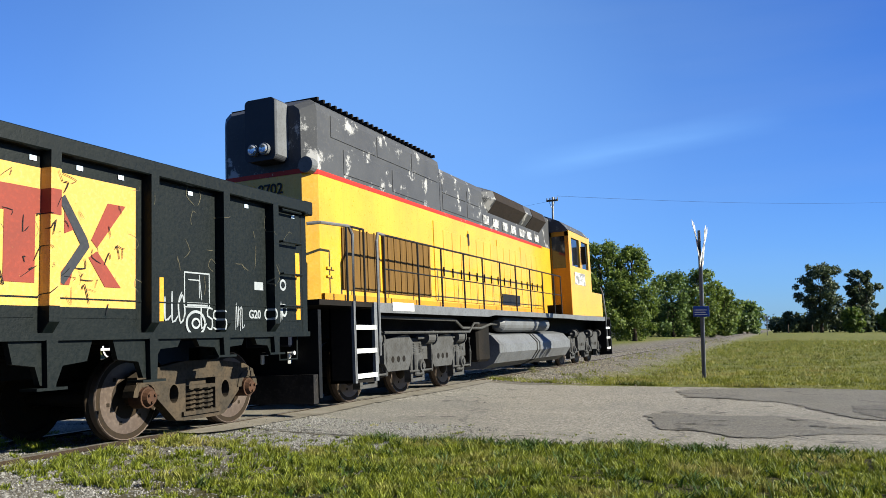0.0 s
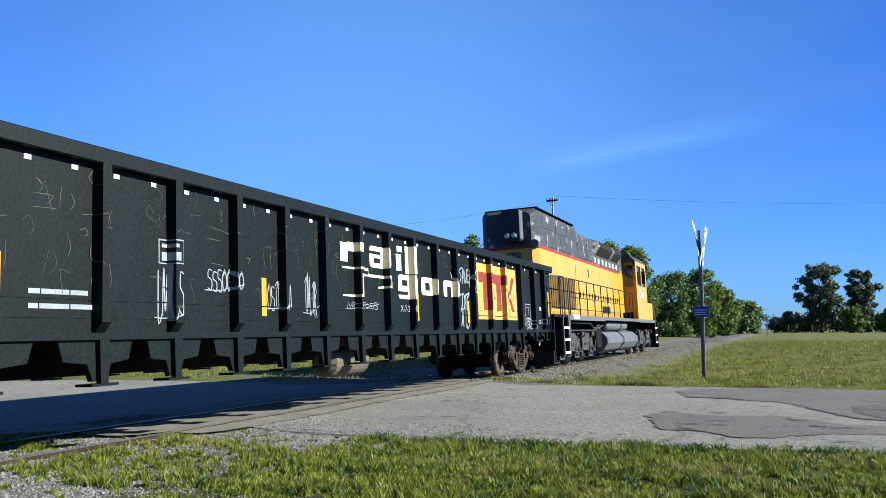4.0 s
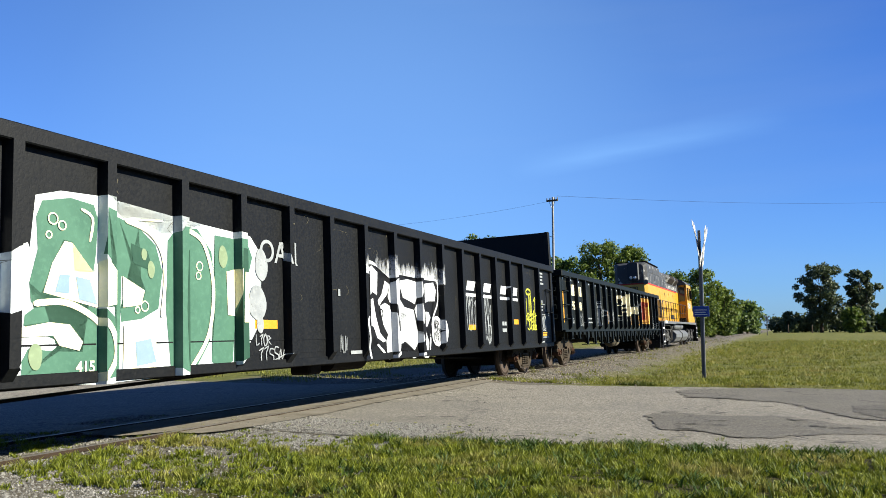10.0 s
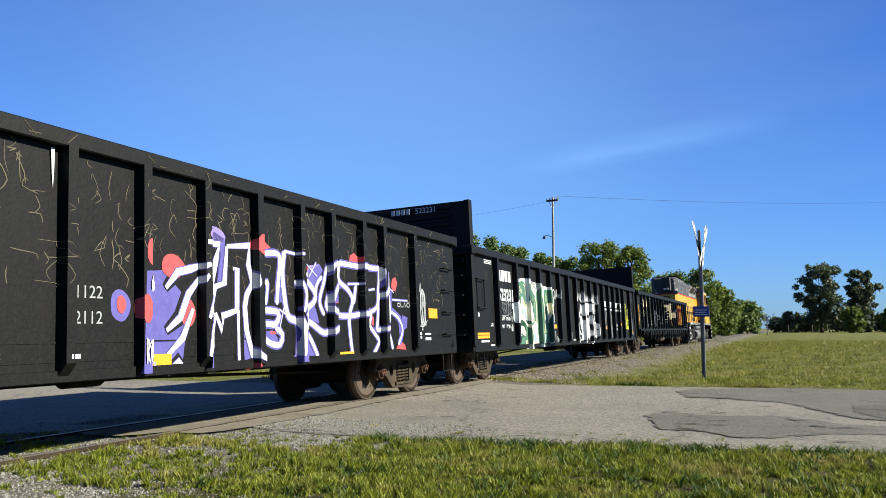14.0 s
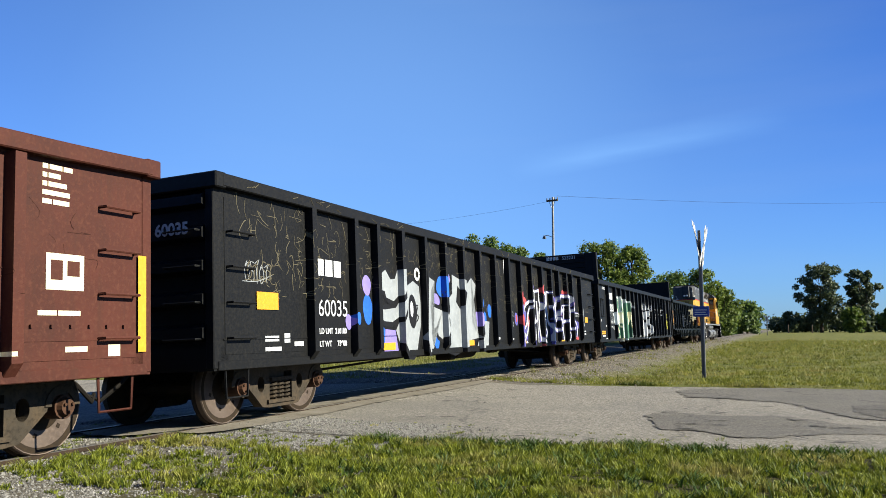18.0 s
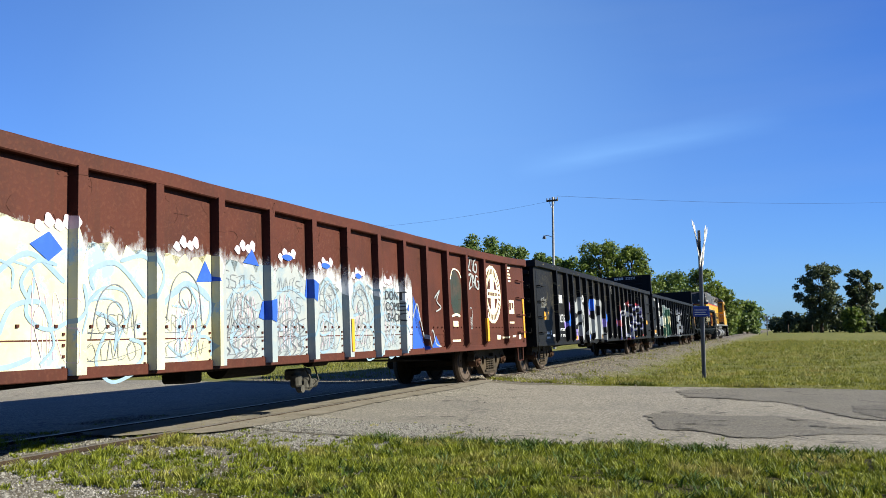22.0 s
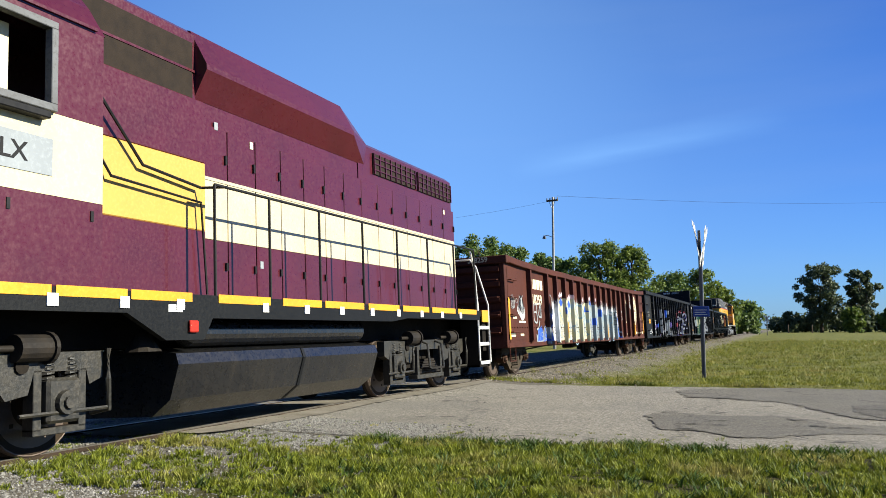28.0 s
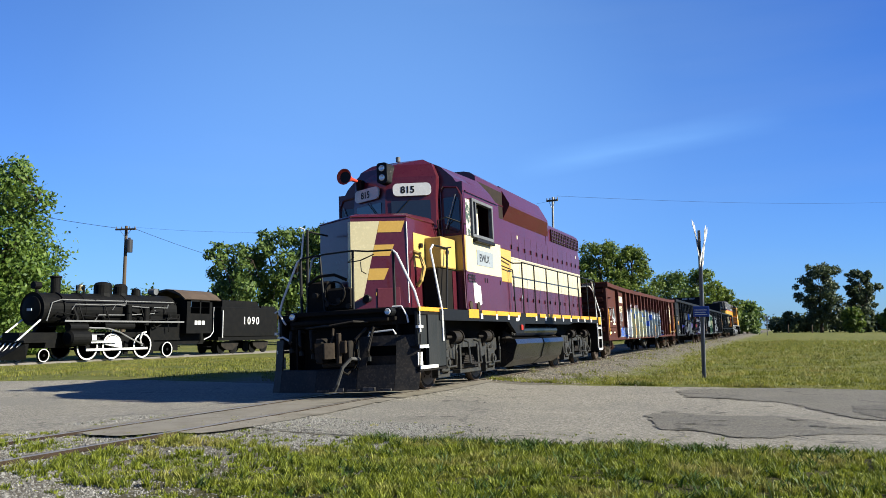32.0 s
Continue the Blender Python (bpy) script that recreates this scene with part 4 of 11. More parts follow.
        for a in axles:
            tb = bmesh.new()
            tube(tb, [(s * 1.22, a + 0.52, 1.0), (s * 1.24, a + 0.50, 0.7), (s * 1.2, a + 0.55, 0.4), (s * 0.95, a + 0.56, 0.36)], 0.028, 6)
            tube(tb, [(s * 1.22, a - 0.5, 0.42), (s * 1.22, a + 0.5, 0.42)], 0.02, 6)
            part("brake_rigging", tb, mat, tr)
    for a in axles:
        wheelset(tr, a, tread, M["wheel"])
    return tr


def hand_rails(loco, x, ys, z0, z1, mat, double=False):
    for y in ys:
        part("handrail_post", cyls(((x, y, z0), (x, y, z1), 0.019), seg=7), mat, loco)
    part("handrail", tube(bmesh.new(), [(x, y, z1) for y in (ys[0], ys[-1])], 0.019, 7), mat, loco)
    if double:
        part("handrail", tube(bmesh.new(), [(x, y, (z0 + z1) / 2) for y in (ys[0], ys[-1])], 0.013, 6), mat, loco)


def text_on_side(parent, words, size, y, z, x, mat, name="lettering", flip=1, bold=0.0):
    """Letters on a side that faces +x, reading along +y, base line at z."""
    bm = text_mesh(words, size, bold)
    for v in bm.verts:
        v.co = Vector((x, y + v.co.x, z + v.co.y))
    return part(name, bm, mat, parent)


def text_on_end(parent, words, size, x, z, y, mat, name="lettering", turn=0.0, bold=0.0):
    """Letters on an end that faces -y, reading along +x; turn swings them about z."""
    bm = text_mesh(words, size, bold)
    m = Matrix.Translation((x, y, z)) @ Matrix.Rotation(radians(turn), 4, "Z")
    for v in bm.verts:
        v.co = m @ Vector((v.co.x, 0, v.co.y))
    return part(name, bm, mat, parent)


def step_well(loco, x0, x1, y0, y1, zs, mat, back, edge):
    """A corner stair: back plate, risers and treads with bright edges."""
    a, b = sorted((x0, x1))
    part("step_well", boxes((a, b - 0.03 if x1 > 0 else b, y0, y1, 0.36, 0.40), (min(a, a + 0.02), a + 0.03, y0, y1, 0.36, 1.5), (a, b, y0, y0 + 0.03, 0.36, 1.5), (a, b, y1 - 0.03, y1, 0.36, 1.5)), back, loco)
    for z in zs:
        part("step_tread", boxes((a, b + 0.01, y0 + 0.03, y1 - 0.03, z - 0.02, z + 0.02)), back, loco)
        part("step_edge", boxes((x1 - 0.005 if x1 > 0 else x1 - 0.02, x1 + 0.02 if x1 > 0 else x1 + 0.005, y0 + 0.02, y1 - 0.02, z - 0.035, z + 0.035)), edge, loco)


def maroon_locomotive():
    t = thing("locomotive", "maroon diesel locomotive with cream and gold bands", "locomotive")
    MA, CR, GO, UN = M["maroon"], M["cream"], M["stripe_yellow"], M["under"]
    # frame, deck and side sill
    part("deck", boxes((-1.5, 1.5, -7.4, 8.35, 1.44, 1.56)), UN, t)
    part("frame", boxes((-0.75, 0.75, -7.4, 8.3, 1.0, 1.45)), UN, t)
    for s in (1, -1):
        a, b = sorted((s * 1.44, s * 1.52))
        sill = [(-6.5, 1.56), (7.8, 1.56), (7.8, 1.36), (4.2, 1.36), (3.6, 1.30), (-1.0, 1.30), (-1.15, 1.06), (-1.75, 1.06), (-2.3, 1.34), (-6.5, 1.34)]
        part("side_sill", prism(bmesh.new(), sill, a, b), M["black"], t)
        for i, (ya, yb) in enumerate([(-4.95, -4.35), (-4.15, -3.2), (-3.15, -2.3), (-2.25, -1.35), (-0.9, 0.12), (0.4, 1.35), (1.45, 2.6), (2.75, 3.85), (4.0, 5.1), (5.25, 6.4), (6.55, 7.6)]):
            x0, x1 = sorted((s * 1.52, s * 1.527))
            part("yellow_edge", boxes((x0, x1, ya, yb, 1.475 if i else 1.40, 1.575 if i else 1.585)), M["orange"], t)
        for ya in (-4.2, -3.2, -2.35, -1.55, 0.0, 0.95, 1.9, 2.85, 3.8, 4.75, 5.7, 6.65):
            x0, x1 = sorted((s * 1.52, s * 1.535))
            part("white_tab", boxes((x0, x1, ya - 0.05, ya + 0.07, 1.385, 1.50)), M["white"], t)
    # long hood
    hood = bmesh.new()
    prof = both([(0.0, 4.42), (0.72, 4.38), (0.86, 4.30), (0.93, 4.15), (0.93, 1.56)])
    loft(hood, [[(x, y, z) for x, z in prof] for y in (-2.7, 3.6)])
    part("hood", hood, MA, t)
    rear = bmesh.new()
    rp = both([(0.0, 4.60), (0.60, 4.58), (0.82, 4.54), (0.94, 4.44), (0.94, 1.56)])
    rq = both([(0.0, 4.54), (0.54, 4.52), (0.75, 4.47), (0.84, 4.36), (0.84, 1.56)])
    loft(rear, [[(x, y, z) for x, z in p] for p, y in ((rp, 3.62), (rp, 7.85), (rq, 7.98))])
    part("radiator_hood", rear, MA, t)
    # raised roof over the engine, flared over the sides
    hump = bmesh.new()
    hp = both([(0.0, 5.06), (0.66, 5.04), (0.88, 4.98), (1.14, 4.50), (1.14, 4.43), (0.935, 4.08)])
    he = both([(0.0, 4.72), (0.50, 4.68), (0.70, 4.60), (0.98, 4.46), (0.98, 4.38), (0.935, 4.08)])
    loft(hump, [[(x, y, z) for x, z in p] for p, y in ((hp, -0.6), (hp, 3.15), (he, 3.85))])
    part("roof_hump", hump, MA, t)
    up = bmesh.new()
    uq = both([(0.0, 5.06), (0.66, 5.04), (0.82, 5.0), (0.95, 4.90), (0.95, 4.0)])
    loft(up, [[(x, y, z) for x, z in uq] for y in (-2.62, -0.6)])
    part("blower_housing", up, MA, t)
    for s in (1, -1):
        x0, x1 = sorted((s * 0.95, s * 0.965))
        part("filter_screen", boxes((x0, x1, -2.5, -0.66, 4.06, 4.40)), M["screen"], t)
        part("filter_screen", boxes((x0, x1, -2.5, -0.66, 4.43, 4.78)), M["screen"], t)
        part("screen_frame", boxes((x0, x1 + s * 0.01 if s > 0 else x1, -2.56, -0.60, 4.40, 4.43)), MA, t)
        for ya, yb in ((4.15, 5.95), (6.05, 7.80)):
            part("radiator_grille", boxes((x0 - 0.01, x1, ya, yb, 3.98, 4.36)), M["screen"], t)
            for k in range(9):
                y = ya + 0.02 + k * (yb - ya - 0.04) / 8
                part("grille_bar", boxes((min(s * 0.955, s * 0.99), max(s * 0.955, s * 0.99), y - 0.012, y + 0.012, 3.98, 4.36)), MA, t)
            for z in (4.06, 4.17, 4.28):
                part("grille_bar", boxes((min(s * 0.955, s * 0.985), max(s * 0.955, s * 0.985), ya, yb, z - 0.008, z + 0.008)), MA, t)
    # hood doors, painted in bands
    ys = [-0.58 + k * 0.61 for k in range(15)]
    for s in (1, -1):
        x0, x1 = sorted((s * 0.925, s * 0.948))
        for ya, yb in zip(ys, ys[1:]):
            part("hood_door", boxes((x0, x1, ya + 0.012, yb - 0.012, 1.60, 2.325), bevel=0.004), MA, t)
            part("hood_door", boxes((x0, x1, ya + 0.008, yb - 0.008, 2.33, 3.10), bevel=0.004), M["band_white"], t)
            part("hood_door", boxes((x0, x1, ya + 0.012, yb - 0.012, 3.115, 3.80), bevel=0.004), MA, t)
            part("door_latch", boxes((min(s * 0.945, s * 0.975), max(s * 0.945, s * 0.975), yb - 0.07, yb - 0.035, 3.34, 3.46)), M["ink"], t)
            part("door_latch", boxes((min(s * 0.945, s * 0.975), max(s * 0.945, s * 0.975), yb - 0.07, yb - 0.035, 1.95, 2.05)), M["ink"], t)
        part("band_edge", boxes((min(s * 0.945, s * 0.957), max(s * 0.945, s * 0.957), -0.58, 7.9, 3.085, 3.125)), M["band_white"], t)
        for y, z, c in ((-0.2, 3.82, "plate_grey"), (0.55, 3.72, "offwhite"), (7.4, 3.72, "offwhite"), (0.75, 2.08, "plate_grey")):
            part("notice_plate", boxes((min(s * 0.945, s * 0.955), max(s * 0.945, s * 0.955), y - 0.035, y + 0.035, z - 0.05, z + 0.05)), M[c], t)
        # wide body between cab and hood
        x0, x1 = sorted((s * 0.93, s * 1.12))
        part("side_cabinet", boxes((x0, x1, -2.6, -0.62, 1.56, 2.38), bevel=0.01), MA, t)
        part("side_cabinet", boxes((x0, x1, -2.6, -0.62, 2.38, 3.22), bevel=0.01), GO, t)
        part("side_cabinet", boxes((x0, x1 - 0.01 * s if s > 0 else x1, -2.6, -0.62, 3.225, 4.0), bevel=0.01), MA, t)
        part("cabinet_rail", tube(bmesh.new(), [(s * 1.15, -2.5, 3.62), (s * 1.2, -2.35, 3.60), (s * 1.2, -1.75, 2.98), (s * 1.2, -0.8, 2.88), (s * 1.5, -0.7, 2.87)], 0.018, 6), M["ink"], t)
        part("cabinet_rail", tube(bmesh.new(), [(s * 1.15, -2.3, 2.98), (s * 1.2, -2.2, 2.78), (s * 1.2, -0.8, 2.70), (s * 1.2, -0.7, 1.6)], 0.016, 6), M["ink"], t)
        hand_rails(t, s * 1.48, [-0.9, 0.19, 1.41, 2.7, 3.94, 5.23, 6.53, 7.7], 1.5, 2.87, M["ink"])
    # fans and exhaust on the roof
    for y, r, h in ((4.9, 0.48, 0.12), (6.6, 0.48, 0.12)):
        part("radiator_fan", cyls(((0, y, 4.55), (0, y, 4.6 + h), r), seg=24), MA, t)
    part("exhaust_stack", boxes((-0.25, 0.25, 0.7, 1.3, 4.9, 5.02)), UN, t)
    # cab: side walls with real openings
    for s in (1, -1):
        x0, x1 = sorted((s * 1.44, s * 1.5))
        part("cab_wall", boxes((x0, x1, -4.9, -2.6, 1.56, 2.38)), MA, t)
        part("cab_wall", boxes((x0, x1, -4.9, -2.6, 2.384, 3.15)), CR if s > 0 else MA, t)
        for ya, yb, za in ((-4.9, -4.48, 3.154), (-3.22, -2.6, 3.154), (-4.478, -3.222, 3.97)):
            part("cab_pillar", boxes((x0, x1, ya, yb, za, 4.08)), MA, t)
        for ya, yb, za, zb in ((-4.53, -3.18, 3.15, 3.22), (-4.53, -3.18, 3.93, 4.0), (-4.53, -4.46, 3.22, 3.93), (-3.25, -3.18, 3.22, 3.93), (-4.32, -4.28, 3.22, 3.93)):
            part("window_frame", boxes((min(s * 1.46, s * 1.555), max(s * 1.46, s * 1.555), ya, yb, za, zb), bevel=0.006), M["silver"], t)
        part("sliding_pane", boxes((min(s * 1.46, s * 1.47), max(s * 1.46, s * 1.47), -4.46, -4.32, 3.22, 3.93)), M["glass"], t)
        part("arm_rest", boxes((min(s * 1.5, s * 1.62), max(s * 1.5, s * 1.62), -4.45, -3.3, 3.05, 3.12), bevel=0.01), M["ink"], t)
        part("worn_patch", boxes((min(s * 1.5, s * 1.503), max(s * 1.5, s * 1.503), -4.82, -4.55, 3.16, 3.95)), M["peeled"], t)
        part("drip_strip", boxes((min(s * 1.5, s * 1.535), max(s * 1.5, s * 1.535), -4.85, -2.7, 4.09, 4.12)), MA, t)
    part("window_blind", boxes((1.28, 1.30, -3.62, -3.50, 3.22, 3.93)), M["offwhite"], t)
    part("cab_seat", boxes((0.85, 1.2, -4.0, -3.9, 2.9, 3.45)), M["ink"], t)
    part("cab_back", boxes((-1.44, 1.44, -2.66, -2.6, 1.56, 4.1)), MA, t)
    part("cab_floor", boxes((-1.44, 1.44, -4.9, -2.66, 1.56, 2.0)), UN, t)
    part("cab_roof", loft(bmesh.new(), [[(x, y, z) for x, z in both([(0.0, h), (0.70, h - 0.03), (1.0, h - 0.18), (1.28, 4.42), (1.5, 4.08), (1.4, 4.06)])] for y, h in ((-4.92, 4.86), (-2.58, 4.93))]), MA, t)
    # cab front: wings with doors, and the forward-raked middle
    for s in (1, -1):
        a, b = sorted((s * 0.93, s * 1.5))
        part("cab_front", boxes((a, b, -4.95, -4.88, 1.56, 2.40)), MA, t)
        part("cab_front", boxes((a, b, -4.95, -4.88, 2.404, 3.15)), GO, t)
        part("cab_front", boxes((a, b, -4.95, -4.88, 3.154, 4.3)), MA, t)
        dw = prism(bmesh.new(), rounded(min(s * 1.02, s * 1.42), max(s * 1.02, s * 1.42), 3.2, 3.98, 0.09), -4.965, -4.95, "y")
        part("door_window", dw, M["glass"], t)
        part("door_frame", tube(bmesh.new(), [(s * 1.0, -4.97, 1.6), (s * 1.0, -4.97, 4.1), (s * 1.08, -4.97, 4.22), (s * 1.38, -4.97, 4.18), (s * 1.47, -4.97, 4.0), (s * 1.47, -4.97, 1.6)], 0.022, 6), MA, t)
        part("windscreen_wiper", tube(bmesh.new(), [(s * 1.36, -5.0, 4.02), (s * 1.12, -5.02, 3.30)], 0.012, 5), M["steel"], t)
        part("mirror_arm", tube(bmesh.new(), [(s * 0.98, -5.0, 2.95), (s * 1.05, -5.3, 3.45), (s * 1.2, -5.2, 3.52), (s * 1.52, -4.9, 3.38)], 0.016, 6), M["ink"], t)
        part("door_hinge", boxes((min(s * 0.98, s * 1.16), max(s * 0.98, s * 1.16), -5.0, -4.95, 2.86, 2.90), (min(s * 0.98, s * 1.2), max(s * 0.98, s * 1.2), -5.0, -4.95, 2.74, 2.78)), M["ink"], t)
    mid = bmesh.new()
    def vee(z, c, w, y0, yb=-4.9):
        return [(0, c, z), (w, y0, z), (w, yb, z), (-w, yb, z), (-w, y0, z)]
    loft(mid, [vee(3.30, -5.62, 0.98, -5.20), vee(3.98, -5.60, 0.98, -5.18), vee(4.45, -5.52, 0.98, -5.12), vee(4.74, -5.36, 0.86, -5.05), vee(4.88, -5.0, 0.62, -4.95)])
    part("cab_face", mid, MA, t)
    for s in (1, -1):
        def on(u, z, out=0.0):
            """A point on one half of the raked face; u runs from the middle outwards."""
            x = s * u
            y = -5.61 + (u / 0.98) * 0.42 - out
            return (x + s * out * 0.38, y, z)
        ws = [on(0.12, 3.48, 0.005), on(0.88, 3.48, 0.005), on(0.88, 3.92, 0.005), on(0.12, 3.92, 0.005)]
        part("windscreen", plate(bmesh.new(), ws if s < 0 else ws, 0.012), M["glass"], t)
        nb = rounded(0.16, 0.90, 4.02, 4.29, 0.09)
        bm = loft(bmesh.new(), [[on(u, z, 0.0) for u, z in nb], [on(u, z, 0.035) for u, z in nb]])
        part("number_board", bm, M["white"], t)
        part("windscreen_wiper", tube(bmesh.new(), [on(0.5, 3.97, 0.03), on(0.2, 3.62, 0.03)], 0.01, 5), M["ink"], t)
        deg = math.degrees(math.atan2(0.42, 0.98))
        if s > 0:
            p = on(0.31, 4.085, 0.039)
            text_on_end(t, "815", 0.20, p[0], p[2], p[1], M["ink"], "road_number", deg, 0.006)
        else:
            p = on(0.70, 4.085, 0.039)
            text_on_end(t, "815", 0.20, p[0], p[2], p[1], M["ink"], "road_number", -deg, 0.006)
    part("headlight_case", prism(bmesh.new(), rounded(-0.12, 0.12, 4.30, 4.74, 0.06), -5.72, -5.3, "y"), M["black"], t)
    for z in (4.42, 4.62):
        lens = lathe(bmesh.new(), [(0.02, -5.722), (0.05, -5.732), (0.068, -5.726), (0.068, -5.71)], (0, 0, z), "y", 16)
        part("headlight", lens, M["lamp"], t)
    horn = lathe(bmesh.new(), [(0.03, -5.35), (0.045, -5.6), (0.08, -5.72), (0.14, -5.86), (0.175, -5.92), (0.155, -5.915), (0.12, -5.86)], (-0.80, 0, 4.50), "y", 20)
    part("horn_mouth", cyls(((-0.80, -5.865, 4.50), (-0.80, -5.855, 4.50), 0.125), seg=18), M["ink"], t)
    part("horn", horn, M["horn_red"], t)
    part("horn_bracket", boxes((-0.82, -0.70, -5.35, -5.05, 4.30, 4.52)), UN, t)
    part("roof_vent", cyls(((0.12, -5.15, 4.85), (0.12, -5.15, 4.95), 0.05)), M["silver"], t)
    # short hood with its pointed front and striped paint
    nose = bmesh.new()
    def nz(z, d=0.0):
        return [(0, -7.14 + d, z), (0.93, -6.58 + d, z), (0.93, -4.9, z), (-0.99, -4.9, z), (-0.99, -6.62 + d, z)]
    loft(nose, [nz(1.56, -0.04), nz(3.37), [(0, -7.16, 3.385), (0.95, -6.6, 3.385), (0.95, -4.9, 3.40), (-1.01, -4.9, 3.40), (-1.01, -6.64, 3.385)], [(0, -7.13, 3.42), (0.92, -6.56, 3.42), (0.92, -4.9, 3.46), (-0.98, -4.9, 3.46), (-0.98, -6.58, 3.42)], [(0, -6.9, 3.48), (0.84, -6.4, 3.48), (0.84, -4.9, 3.54), (-0.86, -4.9, 3.54), (-0.86, -6.4, 3.48)]])
    part("nose", nose, MA, t)
    def face(s, u, z, out=0.006):
        n = Vector((0.56, -0.93, 0)).normalized()
        y = -7.14 + (u / 0.93) * 0.56 - 0.04 * (3.33 - z) / 1.77
        return (s * (u + n.x * out), y + n.y * out, z)
    for s in (1, -1):
        v = [(0.0, 3.30), (0.48, 3.30), (0.20, 1.85), (0.0, 1.72)]
        part("cream_wedge", loft(bmesh.new(), [[face(s, u, z, 0.001) for u, z in v], [face(s, u, z) for u, z in v]]), CR, t)
        for k, z in enumerate((3.08, 2.62, 2.16)):
            a0 = 0.48 - (3.30 - z - 0.22) * 0.193
            a1 = 0.48 - (3.30 - z) * 0.193
            e0, e1 = (0.90, 0.84) if k == 0 else (0.82 - 0.10 * k, 0.74 - 0.10 * k)
            b = [(a0 + 0.004, z + 0.22), (e0, z + 0.22), (e1, z), (a1 + 0.004, z)]
            part("gold_bar", loft(bmesh.new(), [[face(s, u, w, 0.001) for u, w in b], [face(s, u, w) for u, w in b]]), GO, t)
        b = [(0.40, 1.92), (0.78, 1.92), (0.78, 1.86), (0.40, 1.86)]
        part("gold_bar", loft(bmesh.new(), [[face(s, u, w, 0.001) for u, w in b], [face(s, u, w) for u, w in b]]), GO, t)
        part("corner_bead", tube(bmesh.new(), [(s * 0.935, -6.60, 1.7), (s * 0.935, -6.59, 3.28)], 0.014, 6), M["white"], t)
        x0, x1 = sorted((s * 0.928, s * 0.938))
        part("gold_panel", boxes((x0, x1, -6.30, -4.95, 2.42, 3.10)), M["stripe_cream"], t)
        part("side_locker", boxes((min(s * 0.93, s * 1.30), max(s * 0.93, s * 1.30), -5.75, -4.98, 2.42, 3.05), bevel=0.02), M["stripe_cream"], t)
        # added dark block that stands in for the shade below the locker
        part("porch_shade_block", boxes((min(s * 0.93, s * 1.28), max(s * 0.93, s * 1.28), -5.9, -4.98, 1.56, 2.40), bevel=0.02), UN, t)
        part("locker_trim", boxes((min(s * 1.28, s * 1.295), max(s * 1.28, s * 1.295), -5.2, -4.99, 1.58, 2.38)), MA, t)
        part("sand_hose", tube(bmesh.new(), [(s * 0.94, -6.28, 2.72), (s * 1.06, -6.26, 2.66), (s * 1.10, -6.2, 2.4), (s * 1.04, -6.22, 2.15), (s * 0.95, -6.2, 2.05)], 0.045, 8), M["stripe_cream"], t, "cream sand hose")
        part("sand_filler", cyls(((s * 0.93, -6.02, 2.86), (s * 1.0, -6.02, 2.86), 0.05), seg=10), M["ink"], t)
        part("locker_knob", cyls(((s * 1.28, -5.5, 2.74), (s * 1.34, -5.5, 2.74), 0.05), seg=10), M["ink"], t)
    part("nose_light", cyls(((0.30, -7.02, 1.80), (0.30, -7.12, 1.80), 0.06), ((0.30, -7.12, 1.80), (0.30, -7.15, 1.80), 0.085, 0.07)), M["ink"], t)
    part("nose_door", loft(bmesh.new(), [[face(1, u, w, 0.002) for u, w in ((0.42, 2.0), (0.80, 2.0), (0.80, 1.62), (0.42, 1.62))], [face(1, u, w, 0.016) for u, w in ((0.43, 1.99), (0.79, 1.99), (0.79, 1.63), (0.43, 1.63))]]), M["door_maroon"], t)
    # front porch, rails and pilot
    part("pilot_beam", prism(bmesh.new(), [(-1.3, -7.3), (-1.1, -7.5), (1.0, -7.5), (1.25, -7.3), (1.25, -6.9), (-1.3, -6.9)], 1.28, 1.58, "z"), UN, t)
    part("anticlimber", boxes((-1.1, 0.98, -7.62, -7.48, 1.34, 1.42), (-1.1, 0.98, -7.60, -7.48, 1.50, 1.59), bevel=0.015), UN, t)
    for x in (1.0, -1.02):
        part("ditch_light", lathe(bmesh.new(), [(0.02, -7.66), (0.05, -7.675), (0.062, -7.66), (0.062, -7.58)], (x, 0, 1.51), "y", 16), M["lamp"], t)
        part("ditch_light_case", cyls(((x, -7.655, 1.51), (x, -7.45, 1.51), 0.082), seg=16), M["black"], t)
        part("ditch_light_bracket", boxes((x - 0.09, x + 0.09, -7.56, -7.46, 1.36, 1.42)), UN, t)
    # plow: a low blade, two wings, a pocket for the coupler between them
    low, high = [], []
    for x, y in ((-1.55, -7.52), (-1.33, -7.62), (-0.45, -7.80), (0.40, -7.80), (1.08, -7.66), (1.48, -7.48)):
        low.append(((x, y, 0.10), (x, y + 0.10, 0.49)))
        high.append(((x, y + 0.10, 0.49), (x, y + 0.17, 1.08)))
    for p, q in zip(low, low[1:]):
        part("plow_plate", plate(bmesh.new(), [p[0], q[0], q[1], p[1]], 0.03), M["plow"], t)
    for k in (0, 4):
        p, q = high[k], high[k + 1]
        part("plow_wing", plate(bmesh.new(), [p[0], q[0], q[1], p[1]], 0.03), M["plow"], t)
    (wx0, wy0, _), (wx1, wy1, _) = high[3][0], high[4][0]
    for z0, z1 in ((0.49, 0.56), (0.90, 1.08)):
        a, b = (z0 - 0.49) / 0.59 * 0.07, (z1 - 0.49) / 0.59 * 0.07
        part("plow_wing", plate(bmesh.new(), [(wx0, wy0 + a, z0), (wx1, wy1 + a, z0), (wx1, wy1 + b, z1), (wx0, wy0 + b, z1)], 0.03), M["plow"], t)
